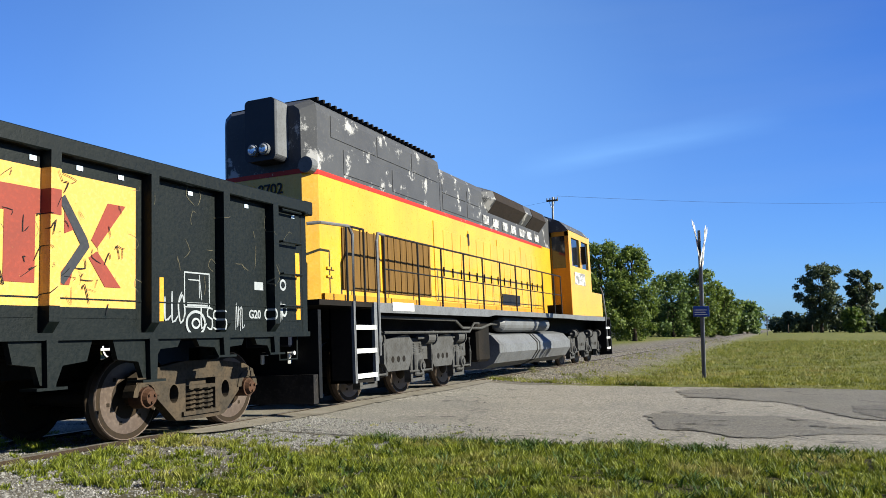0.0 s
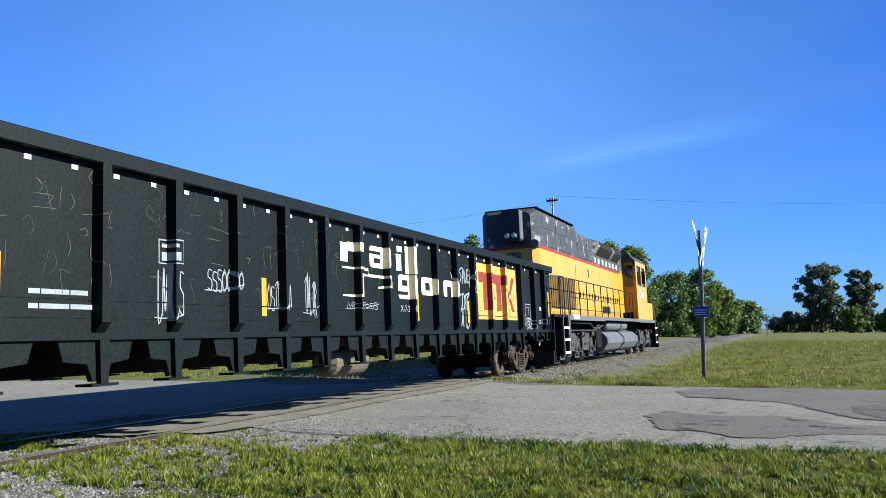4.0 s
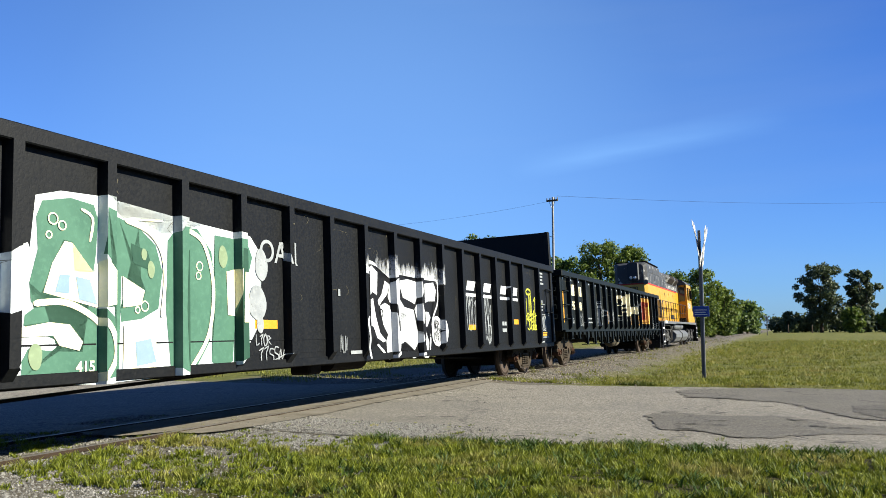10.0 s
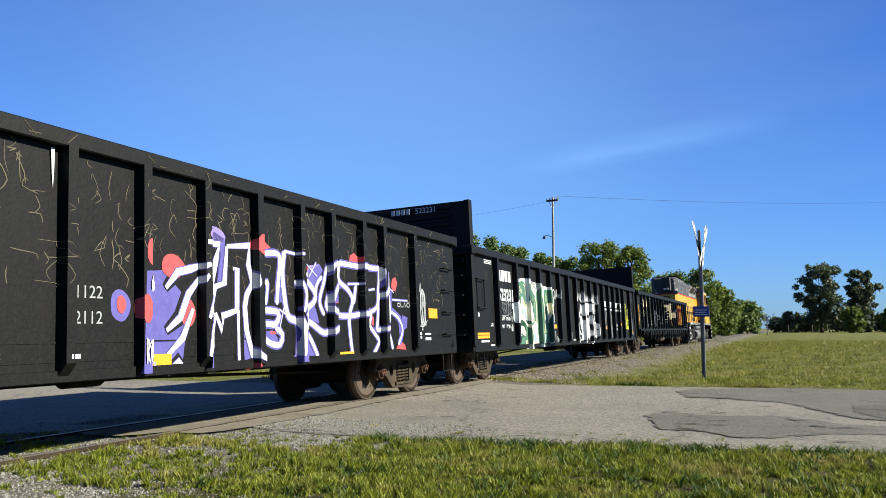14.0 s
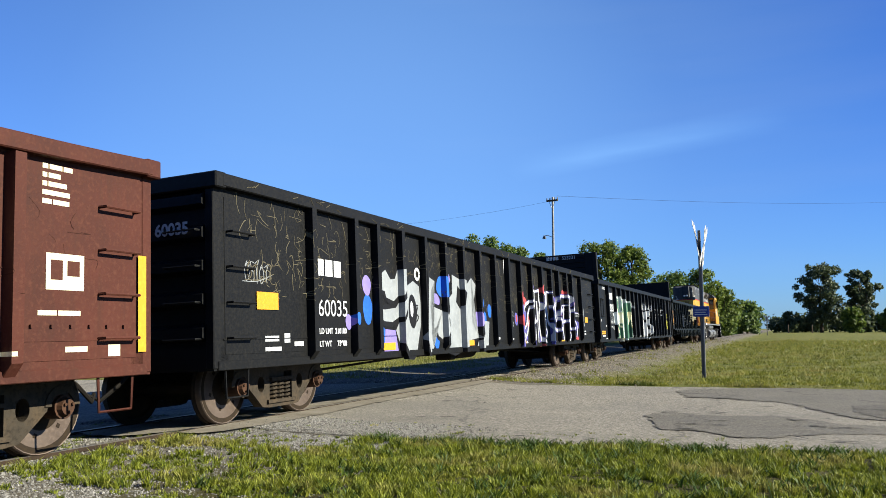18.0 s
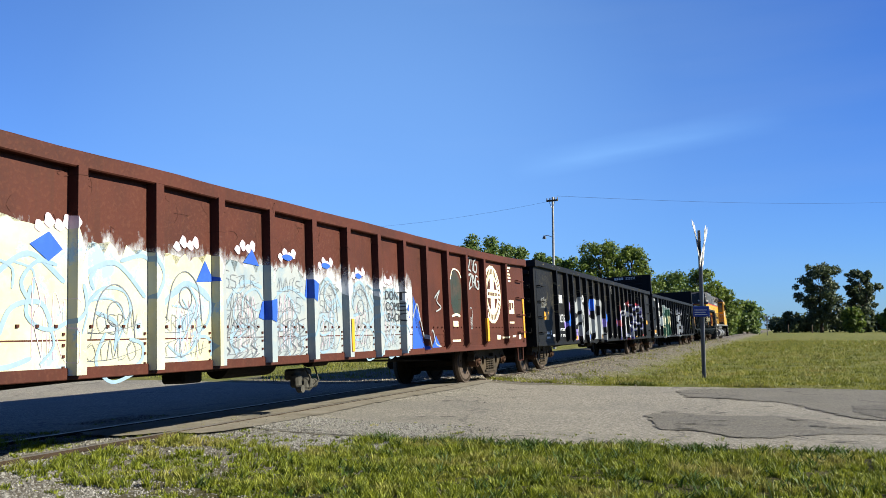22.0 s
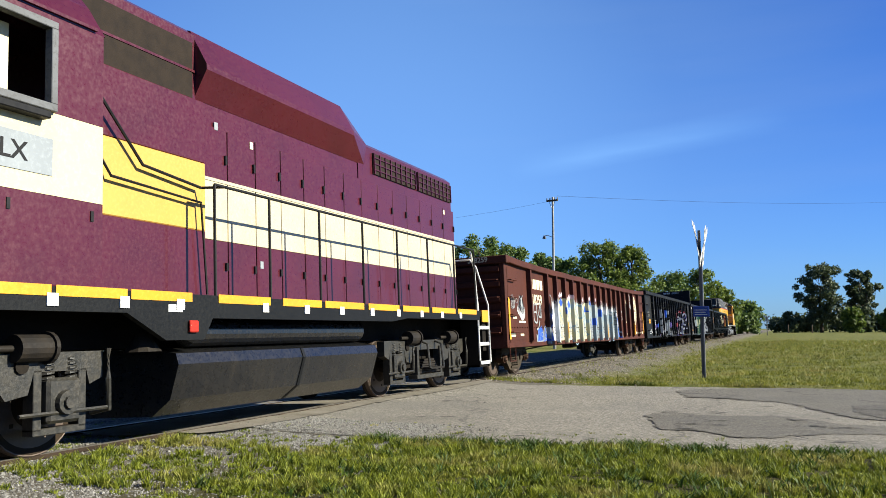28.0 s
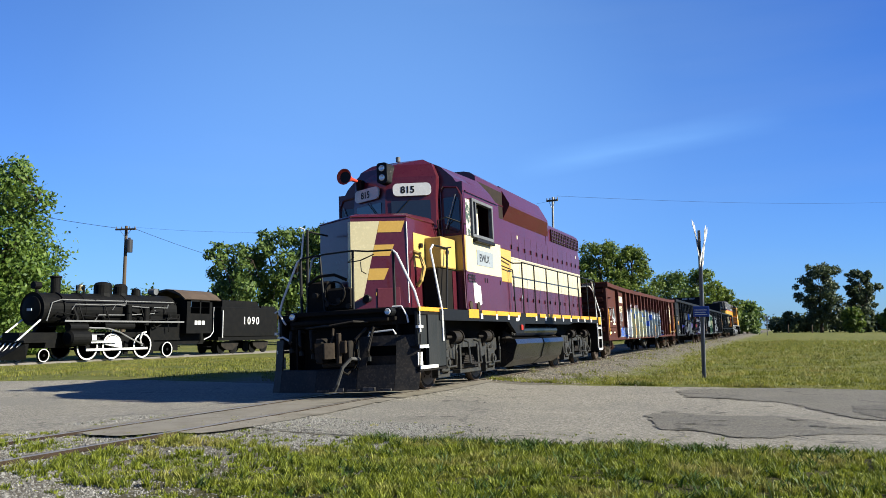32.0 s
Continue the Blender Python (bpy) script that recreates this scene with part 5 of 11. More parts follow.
    part("plow_wing", plate(bmesh.new(), [(wx0, wy0, 0.49), (wx0 + 0.14, wy0 + 0.03, 0.49), (wx0 + 0.20, wy0 + 0.09, 1.08), (wx0, wy0 + 0.07, 1.08)], 0.035), M["plow"], t)
    part("pocket_step", boxes((wx0 + 0.16, wx1, -7.55, -7.40, 0.56, 0.72)), M["rust_plate"], t, "rusty step plate in the plow")
    part("pocket_rim", tube(bmesh.new(), [(-1.33, -7.54, 0.50), (0.38, -7.74, 0.50), (0.42, -7.74, 0.60), (0.40, -7.66, 1.02)], 0.016, 6), M["steel_dark"], t)
    for k in range(5):
        x = -0.4 + k * 0.31
        part("blade_scuff", boxes((x, x + 0.24, -7.835 + 0.02 * max(0, k - 2), -7.80 + 0.02 * max(0, k - 2), 0.115, 0.15 + 0.03 * (k % 2))), M["scuffed"], t, "scraped bare steel edge")
    part("pilot_plate", boxes((-1.4, 1.4, -7.2, -7.16, 0.4, 1.28)), UN, t)
    coupler(t, -7.35, -1, M["rust_plate"])
    part("coupler_carrier", boxes((-0.34, -0.20, -7.95, -7.45, 0.62, 1.08), (0.20, 0.34, -7.9, -7.45, 0.62, 1.02), (-0.34, 0.34, -7.75, -7.5, 0.55, 0.64), bevel=0.02), M["truck_dark"], t)
    part("uncoupling_chain", tube(bmesh.new(), [(0.10, -8.05, 1.24), (0.13, -8.12, 1.08), (0.10, -8.15, 0.98)], 0.022, 6), M["rust_plate"], t)
    part("coupler_bracket", boxes((0.20, 0.38, -8.12, -8.05, 0.80, 1.02), (0.20, 0.27, -8.14, -8.05, 0.62, 1.16), bevel=0.012), M["rust_plate"], t)
    for x0, x1, z0, z1 in ((0.55, 0.38, 1.20, 0.92), (0.70, 0.62, 1.22, 0.70), (-0.62, -0.55, 1.22, 0.78), (-0.86, -0.80, 1.22, 0.84), (-1.05, -1.02, 1.2, 0.9)):
        part("air_hose", tube(bmesh.new(), [(x0, -7.46, z0), (x0, -7.66, z0 + 0.02), (x1, -7.74, z1 + 0.12), (x1, -7.70, z1)], 0.030, 8), M["truck_dark"], t)
        part("hose_coupling", cyls(((x1, -7.70, z1 + 0.02), (x1, -7.70, z1 - 0.06), 0.042), seg=8), M["steel_dark"], t)
    part("brake_hose", tube(bmesh.new(), [(0.42, -7.7, 0.68), (0.36, -7.9, 0.70), (0.24, -8.0, 0.55), (0.14, -8.02, 0.25), (0.06, -8.0, 0.13)], 0.034, 8), M["truck_grey"], t)
    part("cut_lever", tube(bmesh.new(), [(0.56, -7.58, 1.09), (0.60, -7.62, 1.15), (1.06, -7.58, 1.18), (1.10, -7.56, 1.10)], 0.018, 6), M["white"], t)
    part("cut_lever", tube(bmesh.new(), [(-0.75, -7.6, 1.28), (-0.25, -7.85, 1.30), (0.0, -8.0, 1.30), (0.4, -7.85, 1.36), (0.56, -7.6, 1.34)], 0.020, 6), M["truck_dark"], t)
    part("cut_lever", tube(bmesh.new(), [(-1.52, -7.4, 1.13), (-1.3, -7.55, 1.14), (-1.08, -7.6, 1.04)], 0.018, 6), M["white"], t)
    part("corner_grab", tube(bmesh.new(), [(1.02, -7.5, 1.60), (1.18, -7.45, 1.60), (1.27, -7.42, 1.42), (1.29, -7.42, 1.30)], 0.018, 6), M["white"], t)
    part("corner_grab", tube(bmesh.new(), [(-1.58, -7.4, 1.62), (-1.50, -7.4, 1.66), (-1.36, -7.45, 1.46), (-1.30, -7.45, 1.38)], 0.018, 6), M["white"], t)
    for s in (1, -1):
        part("step_well", boxes((min(s * 1.05, s * 1.08), max(s * 1.05, s * 1.08), -7.45, -6.2, 0.44, 1.5), (min(s * 1.05, s * 1.5), max(s * 1.05, s * 1.5), -6.23, -6.2, 0.44, 1.5),
                                (min(s * 1.05, s * 1.5), max(s * 1.05, s * 1.5), -7.45, -6.2, 0.42, 0.46)), UN, t)
        part("step_panel", boxes((min(s * 1.44, s * 1.5), max(s * 1.44, s * 1.5), -7.02, -6.2, 0.48, 1.5)), M["steel_dark"], t)
        part("step_panel", boxes((min(s * 1.42, s * 1.47), max(s * 1.42, s * 1.47), -7.42, -7.0, 0.9, 1.5)), M["steel_dark"], t)
        for z, ya, yb in ((0.86, -7.44, -7.06), (0.49, -7.44, -6.66)):
            part("step_tread", boxes((min(s * 1.08, s * 1.5), max(s * 1.08, s * 1.5), -7.44, -7.03, z - 0.02, z + 0.02)), UN, t)
            part("step_edge", boxes((min(s * 1.495, s * 1.52), max(s * 1.495, s * 1.52), ya, yb, z - 0.03, z + 0.03)), M["white"], t)
        part("step_sign", boxes((min(s * 1.46, s * 1.47), max(s * 1.46, s * 1.47), -7.44, -7.24, 0.53, 0.76)), M["white"], t)
        part("porch_edge", boxes((min(s * 1.49, s * 1.515), max(s * 1.49, s * 1.515), -7.42, -6.1, 1.50, 1.575)), M["orange"], t)
        # sloping grab rails beside the steps
        part("step_rail", tube(bmesh.new(), [(s * 1.5, -7.38, 1.12), (s * 1.5, -7.38, 1.58), (s * 1.42, -7.37, 1.85), (s * 1.07, -7.36, 2.58), (s * 0.98, -7.35, 2.65)], 0.022, 7), M["white"], t)
        part("rail_foot", boxes((min(s * 1.47, s * 1.53), max(s * 1.47, s * 1.53), -7.50, -7.30, 1.19, 1.24)), M["white"], t)
        part("step_rail", tube(bmesh.new(), [(s * 1.52, -6.37, 0.95), (s * 1.52, -6.37, 1.5), (s * 1.40, -6.42, 2.4), (s * 1.34, -6.40, 2.72), (s * 1.33, -6.25, 2.82)], 0.022, 7), M["white"], t)
        part("porch_rail", tube(bmesh.new(), [(s * 1.33, -6.25, 2.82), (s * 1.33, -5.6, 2.82), (s * 1.36, -5.4, 2.85)], 0.018, 6), M["ink"], t)
        part("porch_post", cyls(((s * 1.0, -7.35, 1.5), (s * 1.0, -7.35, 2.64), 0.028), seg=8), M["ink"], t)
        part("porch_post", cyls(((s * 1.42, -5.9, 1.5), (s * 1.36, -5.6, 2.82), 0.022), seg=8), M["ink"], t)
        # rear corner steps and rails
        step_well(t, s * 1.05, s * 1.5, 7.75, 8.35, (0.45, 0.85, 1.2), UN, M["under"], M["white"])
        part("step_rail", tube(bmesh.new(), [(s * 1.5, 8.42, 0.45), (s * 1.5, 8.42, 1.7), (s * 1.3, 8.30, 2.55), (s * 1.2, 8.2, 2.72), (s * 0.6, 8.2, 2.72)], 0.022, 7), M["white"], t)
        part("step_rail", tube(bmesh.new(), [(s * 1.5, 7.75, 0.5), (s * 1.5, 7.75, 1.7), (s * 1.44, 7.8, 2.5), (s * 1.4, 7.7, 2.85)], 0.022, 7), M["white"], t)
        part("porch_edge", boxes((min(s * 1.49, s * 1.52), max(s * 1.49, s * 1.52), 7.95, 8.35, 1.32, 1.58)), M["orange"], t)
    part("porch_rail", tube(bmesh.new(), [(-1.0, -7.35, 2.64), (-0.42, -7.4, 2.68), (0.18, -7.4, 2.70), (0.5, -7.4, 2.66), (1.0, -7.35, 2.65)], 0.018, 6), M["ink"], t)
    part("porch_rail", tube(bmesh.new(), [(0.62, -7.38, 2.60), (0.35, -7.42, 2.50), (0.10, -7.45, 2.48), (0.22, -7.42, 2.58)], 0.012, 6), M["ink"], t)
    part("porch_chain", tube(bmesh.new(), [(0.34, -7.40, 2.48), (0.36, -7.41, 2.30), (0.46, -7.41, 2.24)], 0.010, 6), M["ink"], t)
    part("porch_post", cyls(((0.16, -7.4, 1.55), (0.18, -7.4, 2.70), 0.026), seg=8), M["ink"], t)
    part("porch_post", cyls(((-0.45, -7.4, 1.55), (-0.55, -7.38, 2.68), 0.022), seg=8), M["ink"], t)
    part("tall_post", cyls(((-0.90, -7.3, 1.55), (-0.86, -7.3, 3.2), 0.026), seg=8), M["ink"], t)
    part("tall_rail", tube(bmesh.new(), [(-1.0, -7.32, 2.66), (-0.96, -7.3, 3.1), (-0.93, -7.3, 3.22), (-1.02, -7.32, 3.26)], 0.02, 6), M["white"], t)
    part("tall_rail", tube(bmesh.new(), [(-0.88, -7.3, 3.18), (-0.62, -6.95, 3.10)], 0.018, 6), M["ink"], t)
    # hand-brake stand and gear on the porch
    stand = boxes((-0.95, -0.42, -7.3, -7.0, 1.56, 2.18), (-0.40, 0.10, -7.42, -7.25, 1.60, 2.02), bevel=0.04)
    tube(stand, [(-0.80, -7.42, 2.12), (-0.55, -7.44, 2.26), (-0.2, -7.44, 2.27), (0.05, -7.43, 2.16)], 0.03, 7)
    part("brake_stand", stand, UN, t)
    part("brake_wheel", tube(bmesh.new(), [(-0.20 + 0.22 * math.cos(a), -7.46, 1.92 + 0.22 * math.sin(a)) for a in [k * math.pi / 8 for k in range(17)]], 0.018, 6), M["truck_dark"], t)
    for x, z in ((-0.62, 1.9), (-0.35, 1.72), (-0.1, 1.78), (0.1, 1.66)):
        part("valve", cyls(((x, -7.5, z), (x, -7.38, z), 0.05), seg=8), M["truck_dark"], t)
    part("rear_beam", boxes((-1.45, 1.45, 8.1, 8.36, 0.7, 1.5)), UN, t)
    coupler(t, 8.2, 1, M["truck_dark"])
    part("mu_hose", tube(bmesh.new(), [(0.7, 8.4, 1.4), (0.8, 8.55, 1.1), (0.75, 8.5, 0.7)], 0.025, 6), UN, t)
    # fuel tank, reservoirs, trucks
    tank = [(0.0, 0.98), (1.05, 0.98), (1.38, 0.92), (1.42, 0.80), (1.30, 0.42), (1.05, 0.24), (0.0, 0.22)]
    part("fuel_tank", loft(bmesh.new(), [[(x, y, z) for x, z in both(tank)] for y in (-1.45, -1.35, 3.1, 3.2)]), M["tank_black"], t)
    part("tank_strap", loft(bmesh.new(), [[(x * 1.008, y, z) for x, z in both(tank)] for y in (1.0, 1.06)]), M["black"], t)
    part("air_reservoir", cyls(((1.12, -1.0, 1.16), (1.12, 3.0, 1.16), 0.17), ((1.12, -1.1, 1.16), (1.12, -1.0, 1.16), 0.10, 0.17), ((1.12, 3.0, 1.16), (1.12, 3.1, 1.16), 0.17, 0.10), seg=18), M["tank_black"], t)
    part("emergency_cutoff", boxes((1.525, 1.56, -1.42, -1.28, 1.14, 1.27), bevel=0.01), M["red"], t)
    part("sand_trap", cyls(((1.2, -1.75, 0.95), (1.2, -1.75, 1.15), 0.2, 0.06)), M["truck_dark"], t)
    part("notice_plate", boxes((1.52, 1.524, -1.72, -1.5, 1.36, 1.44)), M["white"], t)
    for y in (-4.75, -4.3):
        part("valve", cyls(((1.42, y, 1.67), (1.52, y, 1.67), 0.09)), M["truck"], t)
    loco_truck(t, (-5.54, -2.76), M["truck_olive"])
    loco_truck(t, (4.45, 7.14), M["truck_olive"])
    # side markings
    part("name_plate", boxes((1.5, 1.508, -4.25, -3.19, 2.56, 2.90)), M["plate_grey"], t)
    text_on_side(t, "EWLX", 0.235, -4.10, 2.65, 1.5095, M["ink"], "plate_lettering", 1, 0.004)
    wh = [(-4.63, 1.74), (-4.66, 2.16), (-4.55, 2.19), (-4.42, 2.13), (-4.22, 2.10), (-4.20, 1.86), (-4.17, 1.72), (-4.30, 1.68), (-4.42, 1.70)]
    part("paint_patch", prism(bmesh.new(), [(y + 0.12, z) for y, z in wh], 1.498, 1.505), M["white"], t)
    for y in (-4.86, -4.62, -4.5, -3.8, -3.65, -2.75):
        part("rivet_plate", boxes((1.5, 1.51, y, y + 0.035, 2.20, 2.30)), M["ink"], t)
    for k in range(6):
        part("vent_louvre", boxes((1.5, 1.512, -4.82 + (k % 2) * 0.22, -4.64 + (k % 2) * 0.22, 2.16 + (k // 2) * 0.07, 2.19 + (k // 2) * 0.07)), M["ink"], t)
    return t


M["truck_olive"] = surface("oily_black_casting", (0.013, 0.0125, 0.010), (0.030, 0.026, 0.019), (0.045, 0.040, 0.031), 0.48, big=6, bump=0.5, spec=0.4)
M["screen"] = surface("dark_filter_mesh", (0.0184, 0.0134, 0.0098), (0.011, 0.0086, 0.0073), rough=0.9, big=6, small=90, bump=0.5)
M["band_white"] = surface("off_white_band", (0.3903, 0.3415, 0.223), (0.3485, 0.2997, 0.1882), rough=0.35, bump=0.04, coat=0.05, streak=0.08, streak_col=(0.3485, 0.2788, 0.1742))
M["stripe_cream"] = surface("pale_gold_paint", (0.3917, 0.2693, 0.0734), (0.355, 0.2387, 0.0643), rough=0.42, bump=0.04, coat=0.05, streak=0.15, streak_col=(0.2448, 0.1346, 0.0367))
M["peeled"] = surface("peeling_paint", (0.3794, 0.355, 0.306), (0.0184, 0.0428, 0.0337), (0.306, 0.2754, 0.2448), rough=0.6, big=9, small=30, cover=(0.46, 0.52))
M["door_maroon"] = surface("faded_maroon_door", (0.0796, 0.0184, 0.0275), (0.0612, 0.0122, 0.0208), rough=0.5)
M["rust_plate"] = surface("rusty_brown_steel", (0.0184, 0.0128, 0.0086), (0.0337, 0.0245, 0.0159), (0.0073, 0.0061, 0.0049), 0.75, big=5, bump=0.4)
M["scuffed"] = surface("scraped_bare_steel", (0.0734, 0.0673, 0.0612), (0.0184, 0.0172, 0.0153), rough=0.5, big=9, cover=(0.4, 0.55))
M["plow"] = surface("scuffed_black_steel", (0.0068, 0.0068, 0.0068), (0.019, 0.0163, 0.0136), (0.0408, 0.034, 0.0306), 0.55, big=2.5, bump=0.2)
M["steel_dark"] = surface("worn_dark_panel", (0.0107, 0.0123, 0.0123), (0.0184, 0.019, 0.0184), rough=0.6, streak=0.4, streak_col=(0.0306, 0.029, 0.026))
M["tank_black"] = surface("glossy_black_tank", (0.0054, 0.0061, 0.0075), (0.0109, 0.0102, 0.0095), (0.0136, 0.0122, 0.0109), 0.32, coat=0.3, bump=0.05, streak=0.25, streak_col=(0.034, 0.0286, 0.0204))
CARS["L2"] = (maroon_locomotive(), -85.0)


def yellow_locomotive():
    t = thing("locomotive", "yellow and grey diesel locomotive with peeling paint", "locomotive")
    YE, GR, SI, UN = M["yellow"], M["grey"], M["silver"], M["under"]
    part("frame", boxes((-0.75, 0.75, -10.4, 10.4, 1.05, 1.55)), UN, t)
    part("deck", boxes((-1.5, 1.5, -10.45, 10.45, 1.52, 1.60)), UN, t)
    for s in (1, -1):
        a, b = sorted((s * 1.46, s * 1.53))
        part("side_sill", prism(bmesh.new(), [(-8.7, 1.60), (9.4, 1.60), (9.4, 1.45), (5.0, 1.45), (4.2, 1.48), (-3.0, 1.48), (-3.4, 1.44), (-8.7, 1.44)], a, b), SI, t)
        a, b = sorted((s * 0.9, s * 0.96))
        part("hood_base", boxes((a, b, -9.4, 3.4, 1.60, 1.76)), M["amber"], t)
        part("notice_plate", boxes((min(s * 1.53, s * 1.537), max(s * 1.53, s * 1.537), -8.2, -7.35, 1.48, 1.62)), M["white"], t)
    # hood: yellow below, red line, grey above; the cooling section at the rear is taller
    low = both([(0.0, 3.66), (0.9, 3.66), (0.9, 1.60)])
    lowr = both([(0.0, 3.66), (0.72, 3.66), (0.72, 1.60)])
    part("hood_yellow", loft(bmesh.new(), [[(x, y, z) for x, z in p] for p, y in ((lowr, -9.62), (low, -9.42), (low, 3.5))]), YE, t)
    st = both([(0.0, 3.735), (0.906, 3.735), (0.906, 3.66)])
    str_ = both([(0.0, 3.735), (0.726, 3.735), (0.726, 3.66)])
    part("red_stripe", loft(bmesh.new(), [[(x, y, z) for x, z in p] for p, y in ((str_, -9.63), (st, -9.43), (st, 3.5))]), M["red"], t)
    up = both([(0.0, 4.92), (0.78, 4.90), (0.88, 4.82), (0.9, 4.70), (0.9, 3.735)])
    upr = both([(0.0, 4.80), (0.60, 4.78), (0.70, 4.70), (0.72, 4.60), (0.72, 3.735)])
    part("cooling_hood", loft(bmesh.new(), [[(x, y, z) for x, z in p] for p, y in ((upr, -9.62), (up, -9.42), (up, -4.45))]), GR, t)
    mid = both([(0.0, 4.80), (0.66, 4.78), (0.83, 4.71), (0.9, 4.58), (0.9, 3.735)])
    part("engine_hood", loft(bmesh.new(), [[(x, y, z) for x, z in mid] for y in (-4.43, 3.5)]), GR, t)
    for k in range(26):
        y = -9.3 + k * 0.19
        part("roof_grating_bar", boxes((-0.85, 0.85, y, y + 0.05, 4.91, 4.97)), M["under"], t)
    for s in (1, -1):
        x0, x1 = sorted((s * 0.895, s * 0.912))
        for ya, yb, za, zb in ((-9.0, -7.4, 4.35, 4.72), (-7.35, -5.9, 4.35, 4.72), (-5.85, -4.55, 4.35, 4.72), (-8.6, -7.1, 3.80, 4.22), (-6.75, -5.3, 3.80, 4.22), (-4.3, -2.9, 3.80, 4.14), (-2.8, -1.8, 3.80, 4.14), (-4.3, -2.9, 4.17, 4.44), (-2.8, -1.9, 4.17, 4.44)):
            part("access_panel", boxes((x0, x1, ya, yb, za, zb), bevel=0.004), GR, t)
        # lower rear air intake
        part("intake_screen", boxes((min(s * 0.9, s * 0.925), max(s * 0.9, s * 0.925), -8.75, -7.42, 1.85, 2.88)), M["mustard"], t)
        part("intake_screen", boxes((min(s * 0.9, s * 0.925), max(s * 0.9, s * 0.925), -7.30, -5.15, 1.85, 2.92)), M["mustard"], t)
        for k in range(14):
            y = -8.7 + k * 0.265
            if not -7.48 < y < -7.28:
                part("screen_rib", boxes((min(s * 0.92, s * 0.94), max(s * 0.92, s * 0.94), y, y + 0.03, 1.86, 2.9)), M["mustard"], t)
        # doors along the engine
        for k in range(16):
            ya = -4.9 + k * 0.51
            part("hood_door", boxes((x0, x1 + (0.006 if s > 0 else 0), ya + 0.012, ya + 0.498, 1.80, 2.98 + (0.35 if k % 4 else 0.5)), bevel=0.005), YE, t)
            part("door_latch", boxes((min(s * 0.915, s * 0.945), max(s * 0.915, s * 0.945), ya + 0.43, ya + 0.46, 2.32, 2.52)), M["ink"], t)
        part("open_hatch", boxes((min(s * 0.915, s * 0.935), max(s * 0.915, s * 0.935), -0.6, 0.9, 1.82, 2.1)), M["ink"], t)
        part("sight_slot", prism(bmesh.new(), rounded(-2.92, -2.80, 3.12, 3.42, 0.055), x0, x1 + 0.01), M["ink"], t)
        # brake-grid blisters under the roof edge
        for ya, yb, m_ in ((-1.75, -1.35, "grey"), (-1.35, 1.2, "screen"), (1.2, 1.85, "grey"), (1.9, 3.3, "screen")):
            o = [(s * 0.88, 4.10), (s * 1.14, 4.42), (s * 1.06, 4.66), (s * 0.7, 4.80)]
            sect = [[(x, ya if ya > -1.7 else -1.4, z) for x, z in o], [(x, yb, z) for x, z in o]]
            if ya == -1.75:
                sect = [[(s * 0.89, -1.75, 4.46), (s * 0.90, -1.75, 4.54), (s * 0.89, -1.75, 4.6), (s * 0.7, -1.75, 4.76)], [(x, -1.35, z) for x, z in o]]
            part("grid_blister", loft(bmesh.new(), sect), M[m_], t)
        for k in range(7):
            y = -1.75 + k * 0.75
            part("logo_bar", boxes((min(s * 0.9, s * 0.918), max(s * 0.9, s * 0.918), y, y + 0.42, 3.80, 4.02)), M["faded_white"], t)
        hand_rails(t, s * 1.48, [-9.6, -9.05], 1.6, 2.75, M["ink"])
        hand_rails(t, s * 1.48, [-8.35, -7.0, -5.9, -4.7, -3.55, -2.35, -1.15, 0.1, 1.3, 2.5, 3.3], 1.6, 2.74, M["ink"], True)
        part("step_rail", tube(bmesh.new(), [(s * 1.52, -9.48, 0.4), (s * 1.52, -9.48, 2.62), (s * 1.49, -9.55, 2.75), (s * 1.45, -10.3, 2.72), (s * 1.3, -10.42, 2.70)], 0.026, 7), SI, t)
        part("step_rail", tube(bmesh.new(), [(s * 1.52, -8.68, 0.75), (s * 1.52, -8.68, 2.6), (s * 1.5, -8.6, 2.74), (s * 1.48, -8.35, 2.74)], 0.026, 7), SI, t)
        step_well(t, s * 1.08, s * 1.52, -9.5, -8.8, (0.46, 0.84, 1.20), UN, UN, M["white"])
        part("step_stringer", boxes((min(s * 1.48, s * 1.53), max(s * 1.48, s * 1.53), -8.86, -8.76, 0.36, 1.6), (min(s * 1.48, s * 1.53), max(s * 1.48, s * 1.53), -9.52, -9.46, 0.36, 1.6)), SI, t)
        # front steps and rail
        part("step_rail", tube(bmesh.new(), [(s * 1.5, 9.7, 0.5), (s * 1.5, 9.7, 1.7), (s * 1.4, 9.9, 2.5), (s * 1.3, 10.0, 2.75)], 0.024, 7), SI, t)
        step_well(t, s * 1.08, s * 1.5, 9.5, 10.2, (0.46, 0.84, 1.20), UN, UN, M["white"])
        part("access_ladder", boxes((min(s * 1.0, s * 1.45), max(s * 1.0, s * 1.45), 3.42, 3.48, 1.62, 1.9)), UN, t)
    # rear end: number, headlight column, lamp cover
    part("headlight_column", prism(bmesh.new(), rounded(-0.10, 0.46, 3.86, 4.86, 0.07), -9.95, -9.55, "y"), M["grey_clean"], t)
    part("column_rim", boxes((0.43, 0.48, -9.93, -9.6, 3.92, 4.82), bevel=0.02), SI, t)
    for x in (0.08, 0.29):
        part("headlight_case", cyls(((x, -10.02, 4.03), (x, -9.9, 4.03), 0.095), seg=18), SI, t)
        part("headlight", lathe(bmesh.new(), [(0.02, -10.03), (0.06, -10.045), (0.075, -10.03), (0.075, -10.0)], (x, 0, 4.03), "y", 16), M["lamp"], t)
